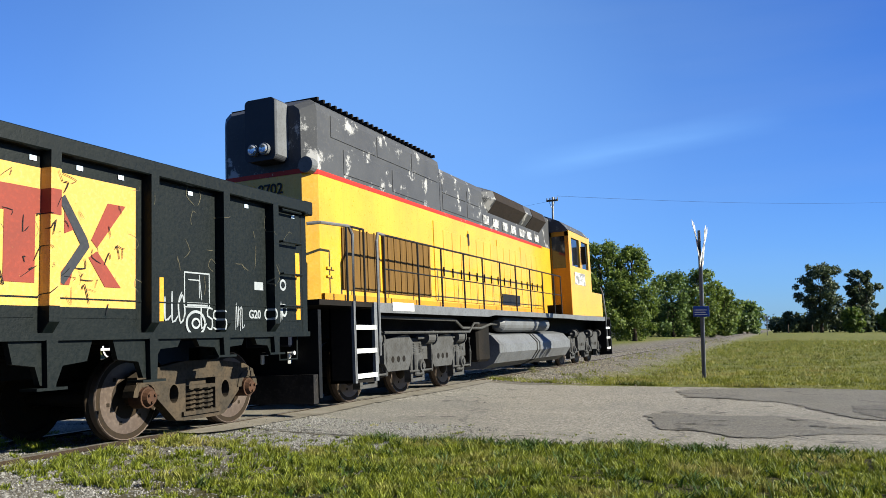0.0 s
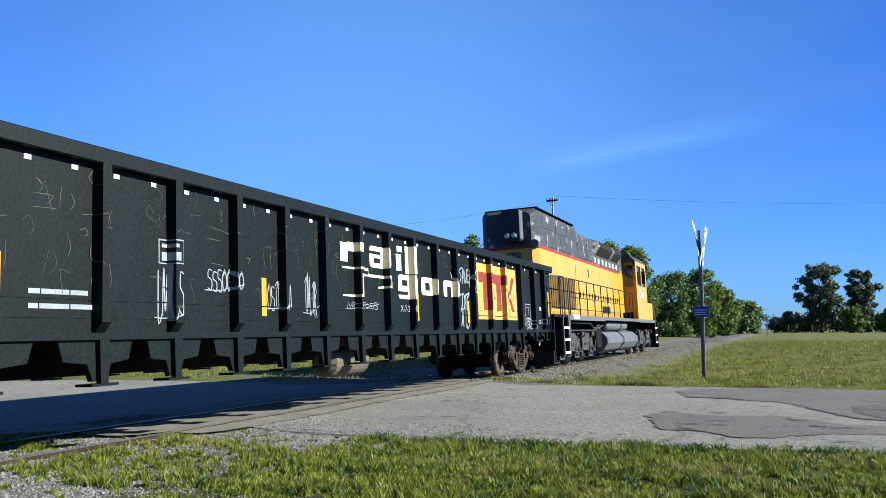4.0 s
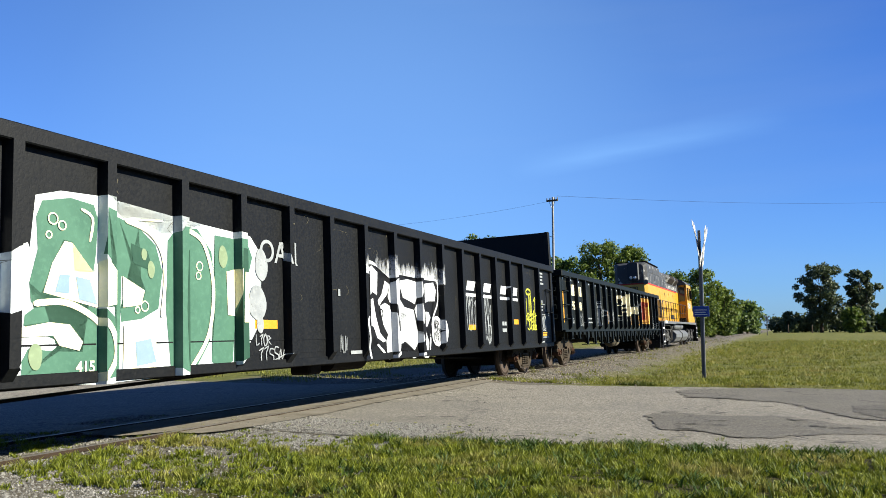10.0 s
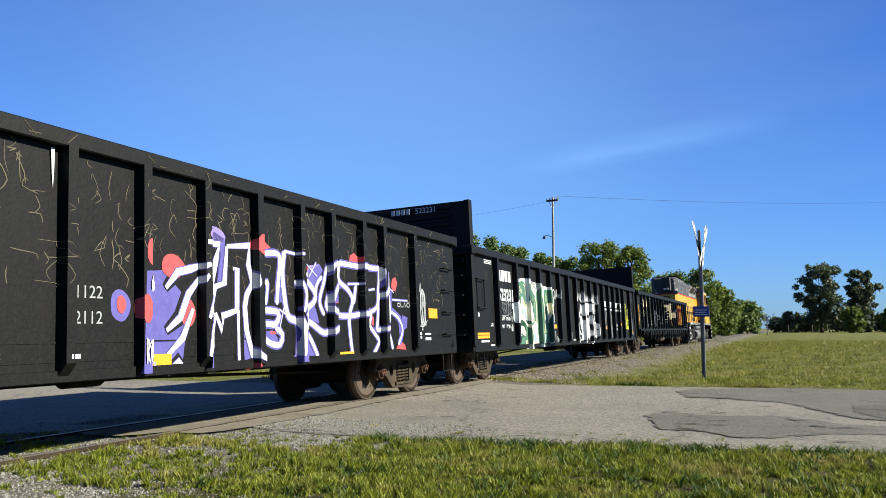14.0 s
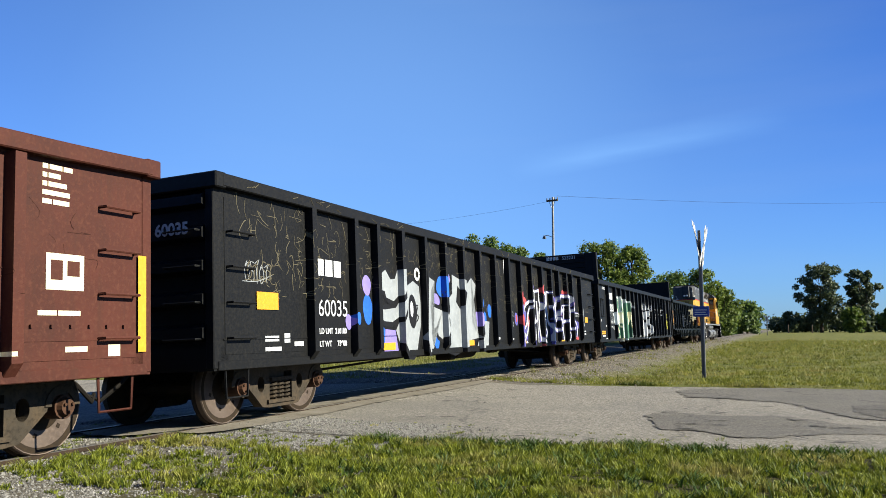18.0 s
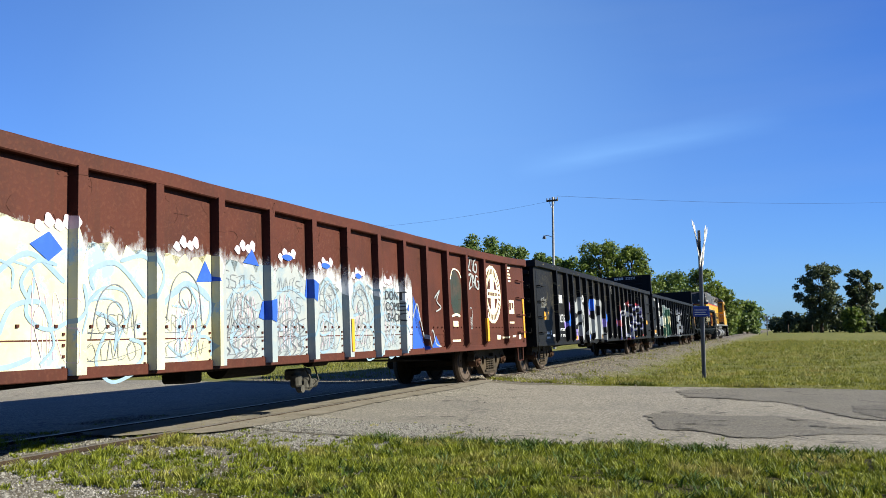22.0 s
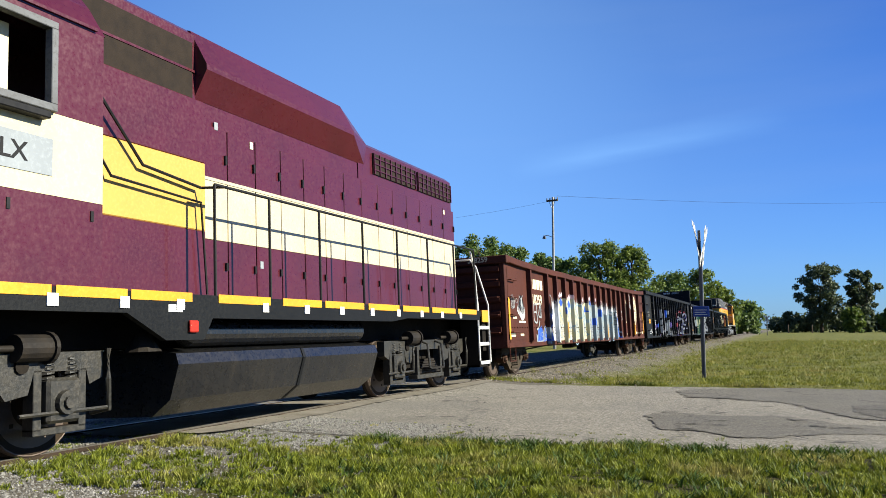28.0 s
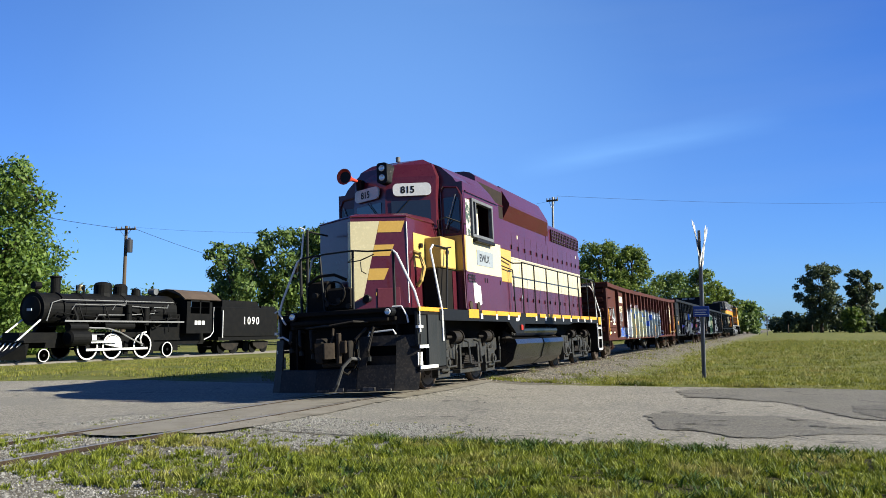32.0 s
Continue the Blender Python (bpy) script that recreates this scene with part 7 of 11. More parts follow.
    p.scrawl(-5.26, -4.92, 1.32, 1.78, 0.02, 7, 8).scrawl(-4.47, -3.95, 1.64, 1.86, 0.02, 8, 11).scrawl(-3.32, -2.84, 1.46, 1.76, 0.018, 9, 10).scrawl(-2.46, -2.15, 1.42, 1.87, 0.018, 10, 8)
    p.words("X-7-20", 0.16, 0.54, 1.47, 0.0).scrawl(-1.3, -0.3, 1.5, 1.58, 0.012, 32, 12).scrawl(-8.0, -7.4, 1.3, 1.6, 0.02, 33, 9)
    p.stroke([(-5.24, 1.87), (-5.24, 2.12), (-4.99, 2.12), (-4.99, 1.87), (-5.24, 1.87)], 0.02, False).rect(-5.2, -5.03, 1.9, 1.99).rect(-5.2, -5.06, 2.04, 2.08)
    # a little train drawn in white
    p.stroke([(7.84, 1.42), (7.84, 1.80), (8.25, 1.80), (8.25, 1.42), (7.84, 1.42)], 0.022, False).stroke([(7.9, 1.72), (8.08, 1.72), (8.08, 1.52)], 0.02, False)
    p.stroke([(8.08, 1.78), (8.12, 1.5)], 0.02, False).rect(7.88, 8.22, 1.43, 1.47)
    p.ring(8.02, 1.24, 0.15, 0.13, 0.03).ring(8.02, 1.24, 0.06, 0.05, 0.025).scrawl(7.42, 7.85, 1.28, 1.55, 0.028, 12, 7).scrawl(8.1, 8.42, 1.2, 1.4, 0.028, 13, 5)
    p.rect(9.1, 9.28, 1.66, 1.76).words("G20", 0.14, 8.98, 1.31, 0.004).ring(9.36, 1.36, 0.05, 0.06, 0.025).scrawl(8.72, 8.9, 1.2, 1.45, 0.016, 14, 5)
    p.ring(9.72, 1.75, 0.06, 0.06, 0.03).ring(9.74, 1.42, 0.05, 0.07, 0.03).scrawl(9.55, 9.7, 1.3, 1.5, 0.015, 15, 4)
    p.bars(-6.82, 1.49, (0.12, 0.3, 0.2), 0.045).bars(-6.82, 1.36, (0.1, 0.32, 0.25), 0.045).ring(-8.83, 1.41, 0.07, 0.07, 0.03)
    p.done()
    scratches(car, R, 10.1, 1.4, 2.6, 21, 220)


M["panel_yellow"] = surface("cracked_yellow_panel", (0.4400, 0.2480, 0.0560), (0.3920, 0.2130, 0.0500), (0.4700, 0.2950, 0.1050), 0.55, spots=((0.0612, 0.0428, 0.0184), 0.66, 0.70, 9.0))
M["panel_red"] = surface("faded_brick_red", (0.1714, 0.0337, 0.0214), (0.1346, 0.0306, 0.0214), rough=0.6, spots=((0.306, 0.1958, 0.0734), 0.66, 0.70, 8.0))


def paint_second_car():
    car, R = CARS["c2"][0], c2_ribs
    def P(m, layer=0, name="graffiti", label=""):
        return Paint(car, R, m, layer, name, label=label)
    # white piece: white letters on a black ground with a thin white rim
    P(P_MIST, 0, "overspray").poly([(-1.09, 2.45), (-1.08, 2.04), (-0.47, 1.98), (0.01, 2.03), (1.11, 2.05), (2.09, 2.01), (2.17, 2.51), (1.75, 2.67), (0.01, 2.64), (-0.56, 2.68)]).done()
    p = P(P_WHITE, 1, "graffiti_rim", "thin white graffiti rim")
    p.stroke([(-1.00, 0.72), (-0.92, 0.77), (-0.93, 0.85), (-0.74, 0.97), (-0.68, 1.03), (-0.56, 0.93), (-0.36, 0.81), (-0.16, 0.70), (0.09, 0.79), (0.35, 0.92), (0.55, 0.82), (0.76, 0.69), (1.04, 0.73), (1.41, 0.68), (1.54, 0.93), (1.54, 1.16), (1.73, 1.43), (1.92, 1.65), (1.96, 1.91)], 0.050)
    p.stroke([(-1.00, 0.72), (-1.04, 0.88), (-1.01, 1.06), (-1.06, 1.30), (-0.97, 1.36)], 0.050)
    p.stroke([(-1.00, 2.08), (-0.83, 2.23), (-0.58, 2.21), (-0.47, 2.08), (-0.45, 1.98), (-0.33, 2.05), (-0.13, 2.03), (0.08, 2.08)], 0.050)
    p.stroke([(1.05, 2.07), (1.48, 2.08), (1.91, 2.08), (1.96, 1.91)], 0.040)
    p.done()
    P(P_BLACK, 2, "graffiti_fill", "black graffiti ground").poly([(-0.99, 2.07), (-0.76, 2.20), (-0.56, 2.19), (-0.47, 2.01), (-0.35, 2.02), (-0.08, 2.02), (0.10, 2.05), (0.30, 2.10), (0.61, 2.05), (1.05, 2.07), (1.48, 2.07), (1.88, 2.07), (1.91, 1.86), (1.83, 1.60), (1.66, 1.43), (1.48, 1.22), (1.34, 1.16), (1.49, 0.93), (1.49, 0.73), (1.04, 0.76), (0.79, 0.72), (0.55, 0.86), (0.35, 0.94), (0.06, 0.83), (-0.16, 0.74), (-0.54, 0.94), (-0.68, 1.06), (-0.74, 0.99), (-0.85, 0.87), (-0.95, 0.81), (-1.00, 1.12), (-1.02, 1.30), (-0.98, 1.55)]).done()
    p = P(P_WHITE, 3, "graffiti_fill", "white graffiti letters")
    p.poly([(-0.97, 1.96), (-0.72, 2.19), (-0.51, 2.09), (-0.55, 1.72), (-0.71, 1.76), (-0.84, 1.66), (-0.96, 1.71)])
    p.poly([(-0.96, 1.62), (-0.80, 1.62), (-0.69, 1.67), (-0.61, 1.37), (-0.48, 1.11), (-0.27, 0.98), (-0.38, 0.96), (-0.58, 1.03), (-0.70, 1.21), (-0.82, 1.24), (-0.92, 1.12), (-0.96, 1.40)])
    p.poly([(-0.53, 1.63), (-0.39, 1.74), (-0.26, 1.97), (-0.09, 1.91), (-0.19, 1.74), (-0.39, 1.62), (-0.49, 1.54)])
    p.poly([(-0.45, 1.55), (-0.28, 1.60), (-0.12, 1.56), (-0.03, 1.39), (0.01, 1.14), (0.08, 1.11), (0.02, 0.80), (-0.25, 0.79), (-0.27, 0.98), (-0.20, 1.08), (-0.36, 1.24), (-0.42, 1.41)])
    p.poly([(-0.05, 1.98), (0.06, 2.02), (0.18, 1.97), (0.25, 1.79), (0.24, 1.57), (0.11, 1.33), (0.02, 1.29), (-0.01, 1.56), (-0.12, 1.63), (-0.17, 1.70)])
    p.poly([(0.31, 2.00), (0.61, 2.04), (1.02, 2.01), (1.05, 1.83), (0.88, 1.61), (0.71, 1.65), (0.41, 1.71), (0.29, 1.91)])
    p.poly([(0.29, 1.67), (0.45, 1.55), (0.82, 1.51), (0.90, 1.22), (1.03, 0.98), (0.81, 0.80), (0.45, 0.96), (0.07, 0.87), (0.12, 1.11), (0.07, 1.24), (0.29, 1.32), (0.55, 1.41), (0.35, 1.46), (0.21, 1.36)])
    p.poly([(1.15, 1.98), (1.74, 2.04), (1.85, 1.90), (1.78, 1.69), (1.47, 1.68), (1.17, 1.61), (1.13, 1.77)])
    p.poly([(1.12, 1.50), (1.47, 1.48), (1.55, 1.38), (1.40, 1.22), (1.23, 1.28), (1.15, 1.19), (1.12, 1.33)])
    p.poly([(1.14, 1.18), (1.31, 1.16), (1.45, 0.93), (1.42, 0.79), (1.09, 0.80), (1.05, 0.94)])
    p.poly([(0.86, 1.52), (0.99, 1.63), (1.06, 1.45), (1.01, 1.25)])
    p.blob(1.85, 1.13, 0.26, 0.29, 0.04).done()
    P(P_BLACK, 4, "graffiti_outline").scrawl(1.69, 2.01, 1.15, 1.31, 0.03, 91, 7).scrawl(1.69, 2.01, 0.95, 1.11, 0.03, 92, 7).done()
    p = P(P_BLACK, 4, "graffiti_outline")
    p.stroke([(-1.00, 1.12), (-0.89, 1.15), (-0.78, 1.05)], 0.03).stroke([(-0.94, 0.99), (-0.89, 1.02), (-0.92, 1.09), (-0.81, 1.02)], 0.03).stroke([(-1.01, 0.93), (-0.97, 0.81), (-0.92, 0.93), (-0.86, 0.87), (-0.83, 0.96), (-0.77, 0.99)], 0.035).ring(-0.42, 1.43, 0.05, 0.06, 0.02)
    p.done()
    # owner's emblem as slanted blocks over bars
    p = P(P_WHITE, 0, "owner_emblem")
    for y0, y1 in ((3.47, 4.05), (4.50, 5.06), (5.66, 6.16), (6.62, 7.02)):
        k = y1 - y0
        p.poly([(y0, 1.98), (y0 + k * 0.8, 1.98), (y1, 2.18), (y0 + k * 0.18, 2.18)]).rect(y0 - 0.02, y1 - 0.02, 1.85, 1.92)
    p.done()
    p = P(P_TAG, 0, "graffiti_tag")
    p.scrawl(3.46, 4.02, 1.2, 1.78, 0.03, 41, 7).scrawl(4.56, 4.95, 0.95, 1.78, 0.028, 42, 7).stroke([(4.6, 1.8), (4.75, 1.3), (4.95, 1.2), (4.8, 0.86), (4.66, 1.0)], 0.03)
    p.bars(5.72, 1.25, (0.16, 0.12), 0.09).rect(5.72, 6.02, 1.10, 1.18)
    p.bars(9.0, 2.66, (0.1, 0.28), 0.05).bars(9.0, 2.57, (0.12, 0.25), 0.05).bars(9.0, 2.48, (0.12, 0.22), 0.05).bars(9.0, 2.38, (0.2, 0.22), 0.05)
    p.stroke([(9.02, 1.56), (9.02, 1.84), (9.46, 1.84), (9.46, 1.56), (9.02, 1.56)], 0.022, False).rect(9.1, 9.28, 1.75, 1.79).rect(9.1, 9.24, 1.66, 1.70).rect(9.15, 9.25, 1.86, 1.95)
    p.ring(9.05, 1.32, 0.13, 0.2, 0.03).ring(9.35, 1.32, 0.15, 0.2, 0.03).scrawl(8.95, 9.5, 1.15, 1.5, 0.024, 43, 8).ring(9.8, 1.59, 0.04, 0.04, 0.03)
    p.bars(9.1, 0.93, (0.1, 0.12, 0.2, 0.16), 0.03).bars(8.8, 1.0, (0.05,), 0.25).bars(8.9, 0.8, (0.15, 0.2), 0.04)
    p.done()
    P(M["orange"], 0, "reflective_strip").rect(8.88, 9.58, 0.98, 1.08).rect(3.55, 3.95, 1.15, 1.26).rect(6.62, 6.98, 1.28, 1.40).rect(-3.80, -3.32, 1.18, 1.29).rect(-10.02, -9.17, 0.965, 1.09).done()
    p = P(P_LIME, 0, "graffiti_tag", "acid-yellow graffiti tag")
    p.scrawl(7.5, 8.55, 1.45, 2.0, 0.04, 45, 9).scrawl(7.46, 8.5, 1.2, 1.6, 0.04, 46, 7).ring(7.93, 2.12, 0.2, 0.07, 0.045).ring(8.0, 1.28, 0.09, 0.11, 0.035)
    p.stroke([(8.7, 1.8), (8.85, 1.98)], 0.035).words("2020", 0.20, 8.16, 1.14, 0.005)
    p.done()
    # green piece
    p = P(P_PALE_WHITE, 0, "graffiti_ground", "white and pale blue graffiti ground")
    p.poly([(-6.97, 2.36), (-6.70, 2.44), (-6.24, 2.46), (-6.00, 2.41), (-5.95, 2.28), (-5.47, 2.37), (-5.39, 2.18), (-5.19, 2.33), (-4.73, 2.36), (-3.87, 2.32), (-3.64, 2.10), (-3.71, 1.62), (-3.68, 1.27), (-3.88, 1.03), (-4.20, 0.75), (-4.70, 0.70), (-6.26, 0.66), (-7.11, 0.72), (-7.19, 0.86), (-7.11, 1.03), (-7.14, 1.21), (-7.09, 1.43), (-7.02, 1.87)])
    p.poly([(-7.36, 1.77), (-7.21, 1.87), (-7.04, 1.93), (-6.98, 1.80), (-6.99, 1.50), (-7.09, 1.36), (-7.28, 1.30), (-7.38, 1.42)])
    p.poly([(-7.46, 1.77), (-7.40, 1.80), (-7.36, 1.74), (-7.39, 1.64), (-7.46, 1.67)])
    p.poly([(-7.58, 1.21), (-7.53, 1.25), (-7.48, 1.19), (-7.51, 1.11), (-7.57, 1.13)])
    p.done()
    p = P(P_GREEN, 1, "graffiti_fill", "green and cream graffiti piece")
    p.poly([(-6.90, 2.32), (-6.59, 2.39), (-6.32, 2.36), (-6.27, 2.23), (-6.29, 1.89), (-6.32, 1.72), (-6.53, 1.71), (-6.56, 1.98), (-6.67, 1.99), (-6.90, 1.49), (-6.26, 1.37), (-6.08, 1.22), (-6.01, 0.97), (-6.11, 0.73), (-6.35, 0.69), (-7.08, 0.76), (-7.09, 0.89), (-7.02, 1.01), (-6.71, 0.98), (-6.44, 0.97), (-6.43, 1.06), (-6.57, 1.22), (-6.76, 1.25), (-7.07, 1.21), (-7.06, 1.30), (-6.97, 1.36), (-6.76, 1.39), (-7.00, 1.41), (-7.02, 1.58), (-6.94, 1.88), (-6.96, 2.17)])
    p.poly([(-6.25, 2.34), (-6.01, 2.28), (-5.74, 2.21), (-5.50, 2.05), (-5.40, 1.78), (-5.46, 1.39), (-5.70, 1.28), (-5.97, 1.25), (-5.98, 1.38), (-5.69, 1.42), (-5.64, 1.57), (-5.97, 1.70), (-6.00, 0.73), (-6.11, 0.73), (-6.02, 1.06), (-6.11, 1.26), (-6.12, 1.74), (-6.26, 1.89)])
    p.poly([(-5.32, 2.12), (-5.17, 2.28), (-4.85, 2.30), (-4.61, 2.06), (-4.54, 1.59), (-4.65, 1.04), (-4.85, 0.79), (-5.12, 0.72), (-5.28, 0.79), (-5.35, 1.39)])
    p.poly([(-4.55, 2.26), (-3.95, 2.25), (-3.84, 2.06), (-3.91, 1.87), (-4.16, 1.87), (-4.19, 1.60), (-3.90, 1.61), (-3.94, 1.22), (-4.20, 1.21), (-4.24, 0.80), (-4.47, 0.74), (-4.62, 0.81), (-4.55, 1.41)])
    p.done()
    p = P(P_GREEN_DEEP, 2, "graffiti_shade", "dark green graffiti shading")
    p.poly([(-5.12, 2.02), (-5.03, 2.11), (-5.00, 1.40), (-4.99, 0.82), (-5.12, 0.78), (-5.15, 1.39)])
    p.poly([(-6.25, 1.85), (-6.12, 1.74), (-6.11, 1.40), (-6.24, 1.38)])
    p.poly([(-5.85, 2.04), (-5.62, 1.98), (-5.54, 1.77), (-5.82, 1.84)])
    p.poly([(-6.70, 1.82), (-6.57, 1.89), (-6.56, 1.71), (-6.80, 1.51)])
    p.poly([(-4.16, 2.14), (-4.00, 2.13), (-4.06, 0.84), (-4.22, 0.79)])
    p.done()
    p = P(P_CREAM, 3, "graffiti_light")
    p.poly([(-6.66, 1.98), (-6.57, 1.97), (-6.55, 1.71), (-6.32, 1.71), (-6.25, 1.85), (-6.13, 1.72), (-6.14, 1.41), (-6.28, 1.38), (-6.88, 1.50), (-6.79, 1.77)])
    p.poly([(-7.11, 1.19), (-6.81, 1.24), (-6.59, 1.22), (-6.44, 1.06), (-6.48, 0.98), (-6.70, 1.03), (-6.77, 1.12), (-7.09, 1.11)])
    p.poly([(-5.96, 1.70), (-5.66, 1.57), (-5.71, 1.42), (-5.95, 1.39)])
    p.poly([(-4.35, 1.85), (-4.17, 1.89), (-4.20, 1.33), (-4.33, 1.34)])
    p.poly([(-5.94, 1.22), (-5.52, 1.17), (-5.46, 0.73), (-5.95, 0.72)])
    p.poly([(-4.14, 1.85), (-4.00, 1.85), (-4.02, 1.25), (-4.17, 1.25)])
    p.stroke([(-6.98, 1.40), (-6.65, 1.42), (-6.34, 1.30), (-6.18, 1.14), (-6.15, 0.90), (-6.29, 0.69)], 0.060)
    p.stroke([(-6.48, 2.30), (-6.34, 2.23), (-6.37, 2.00)], 0.030)
    p.stroke([(-5.02, 2.27), (-4.75, 2.14), (-4.59, 1.68), (-4.67, 1.13), (-4.97, 0.75)], 0.055)
    p.stroke([(-5.93, 2.26), (-5.61, 2.18), (-5.42, 1.99), (-5.37, 1.69), (-5.42, 1.30)], 0.045)
    p.stroke([(-5.74, 2.29), (-5.40, 2.32)], 0.040)
    p.ring(-6.79, 2.17, 0.05, 0.05, 0.014)
    p.ring(-6.69, 2.12, 0.04, 0.04, 0.014)
    p.ring(-6.83, 2.02, 0.03, 0.03, 0.014)
    p.ring(-4.82, 1.88, 0.05, 0.05, 0.014)
    p.ring(-4.84, 1.77, 0.04, 0.04, 0.014)
    p.ring(-5.66, 1.41, 0.05, 0.05, 0.014)
    p.ring(-5.76, 1.37, 0.03, 0.03, 0.014)
    p.words("415", 0.15, -6.52, 0.78, 0.003)
    p.done()
    p = P(P_LEAF, 3, "graffiti_dots", "pale olive graffiti dots")
    p.blob(-6.95, 0.94, 0.07, 0.12)
    p.blob(-4.41, 2.02, 0.08, 0.13)
    p.blob(-5.57, 1.79, 0.05, 0.09)
    p.blob(-5.67, 1.94, 0.04, 0.06)
    p.done()
    P(P_PALE, 4, "graffiti_light").poly([(-6.71, 1.67), (-6.60, 1.67), (-6.61, 1.50), (-6.76, 1.51)]).poly([(-6.53, 1.66), (-6.37, 1.64), (-6.28, 1.41), (-6.49, 1.45)]).poly([(-5.79, 1.05), (-5.58, 1.08), (-5.50, 0.84), (-5.77, 0.81)]).done()
    p = P(P_TAG, 3, "graffiti_tag")
    p.blob(-3.75, 1.5, 0.18, 0.22).blob(-3.66, 1.98, 0.13, 0.2).blob(-3.7, 1.24, 0.07, 0.12)
    p.words("OAK", 0.40, -3.70, 2.03, 0.004).ring(-3.2, 2.27, 0.02, 0.03, 0.03).scrawl(-3.80, -3.48, 0.98, 1.10, 0.022, 47, 6).scrawl(-3.74, -3.2, 0.78, 0.93, 0.022, 48, 8)
    p.rect(-1.45, -1.1, 0.80, 0.85).scrawl(-1.75, -1.55, 0.85, 1.05, 0.012, 49, 5).bars(-1.78, 1.66, (0.06,), 0.1)
    p.done()
    p = P(P_WHITE, 0, "car_number")
    p.words("523231", 0.385, -8.43, 1.84, 0.012).words("LD LMT  185100", 0.115, -8.43, 1.375, 0.003).words("LT WT    77900", 0.115, -8.43, 1.19, 0.003)
    p.done()
    p = P(P_WHITE, 0, "owner_mark")
    for k in range(4):
        p.rect(-8.42 + k * 0.25, -8.22 + k * 0.25, 2.29, 2.55)
    p.bars(-9.33, 2.70, (0.2, 0.3), 0.018).bars(-9.33, 2.665, (0.26, 0.18), 0.018).bars(-9.33, 2.63, (0.2, 0.28), 0.018).blob(-9.81, 1.48, 0.045, 0.05).bars(-9.02, 1.27, (0.12,), 0.03).bars(-9.08, 1.23, (0.09, 0.09), 0.02).bars(-9.72, 0.88, (0.2, 0.14, 0.16), 0.045).bars(-9.1, 0.79, (0.12, 0.12), 0.035).rect(-8.56, -8.52, 0.9, 1.2)
    p.done()
    p = P(P_SILVER, 1, "graffiti_tag")
    p.scrawl(-8.22, -7.56, 1.5, 1.78, 0.018, 51, 9).blob(-7.52, 1.42, 0.03, 0.09).blob(-7.5, 1.2, 0.05, 0.09)
    p.done()
    scratches(car, R, 10.0, 1.5, 2.7, 22, 70)
    text_on_end(car, "523231", 0.17, 0.30, 3.74, -10.25, P_WHITE, "car_number", 0, 0.002)
    mark = bmesh.new()
    for k in range(4):
        box(mark, -0.28 + k * 0.12, -0.19 + k * 0.12, -10.252, -10.246, 3.74, 3.86)
    part("owner_mark", mark, P_WHITE, car)


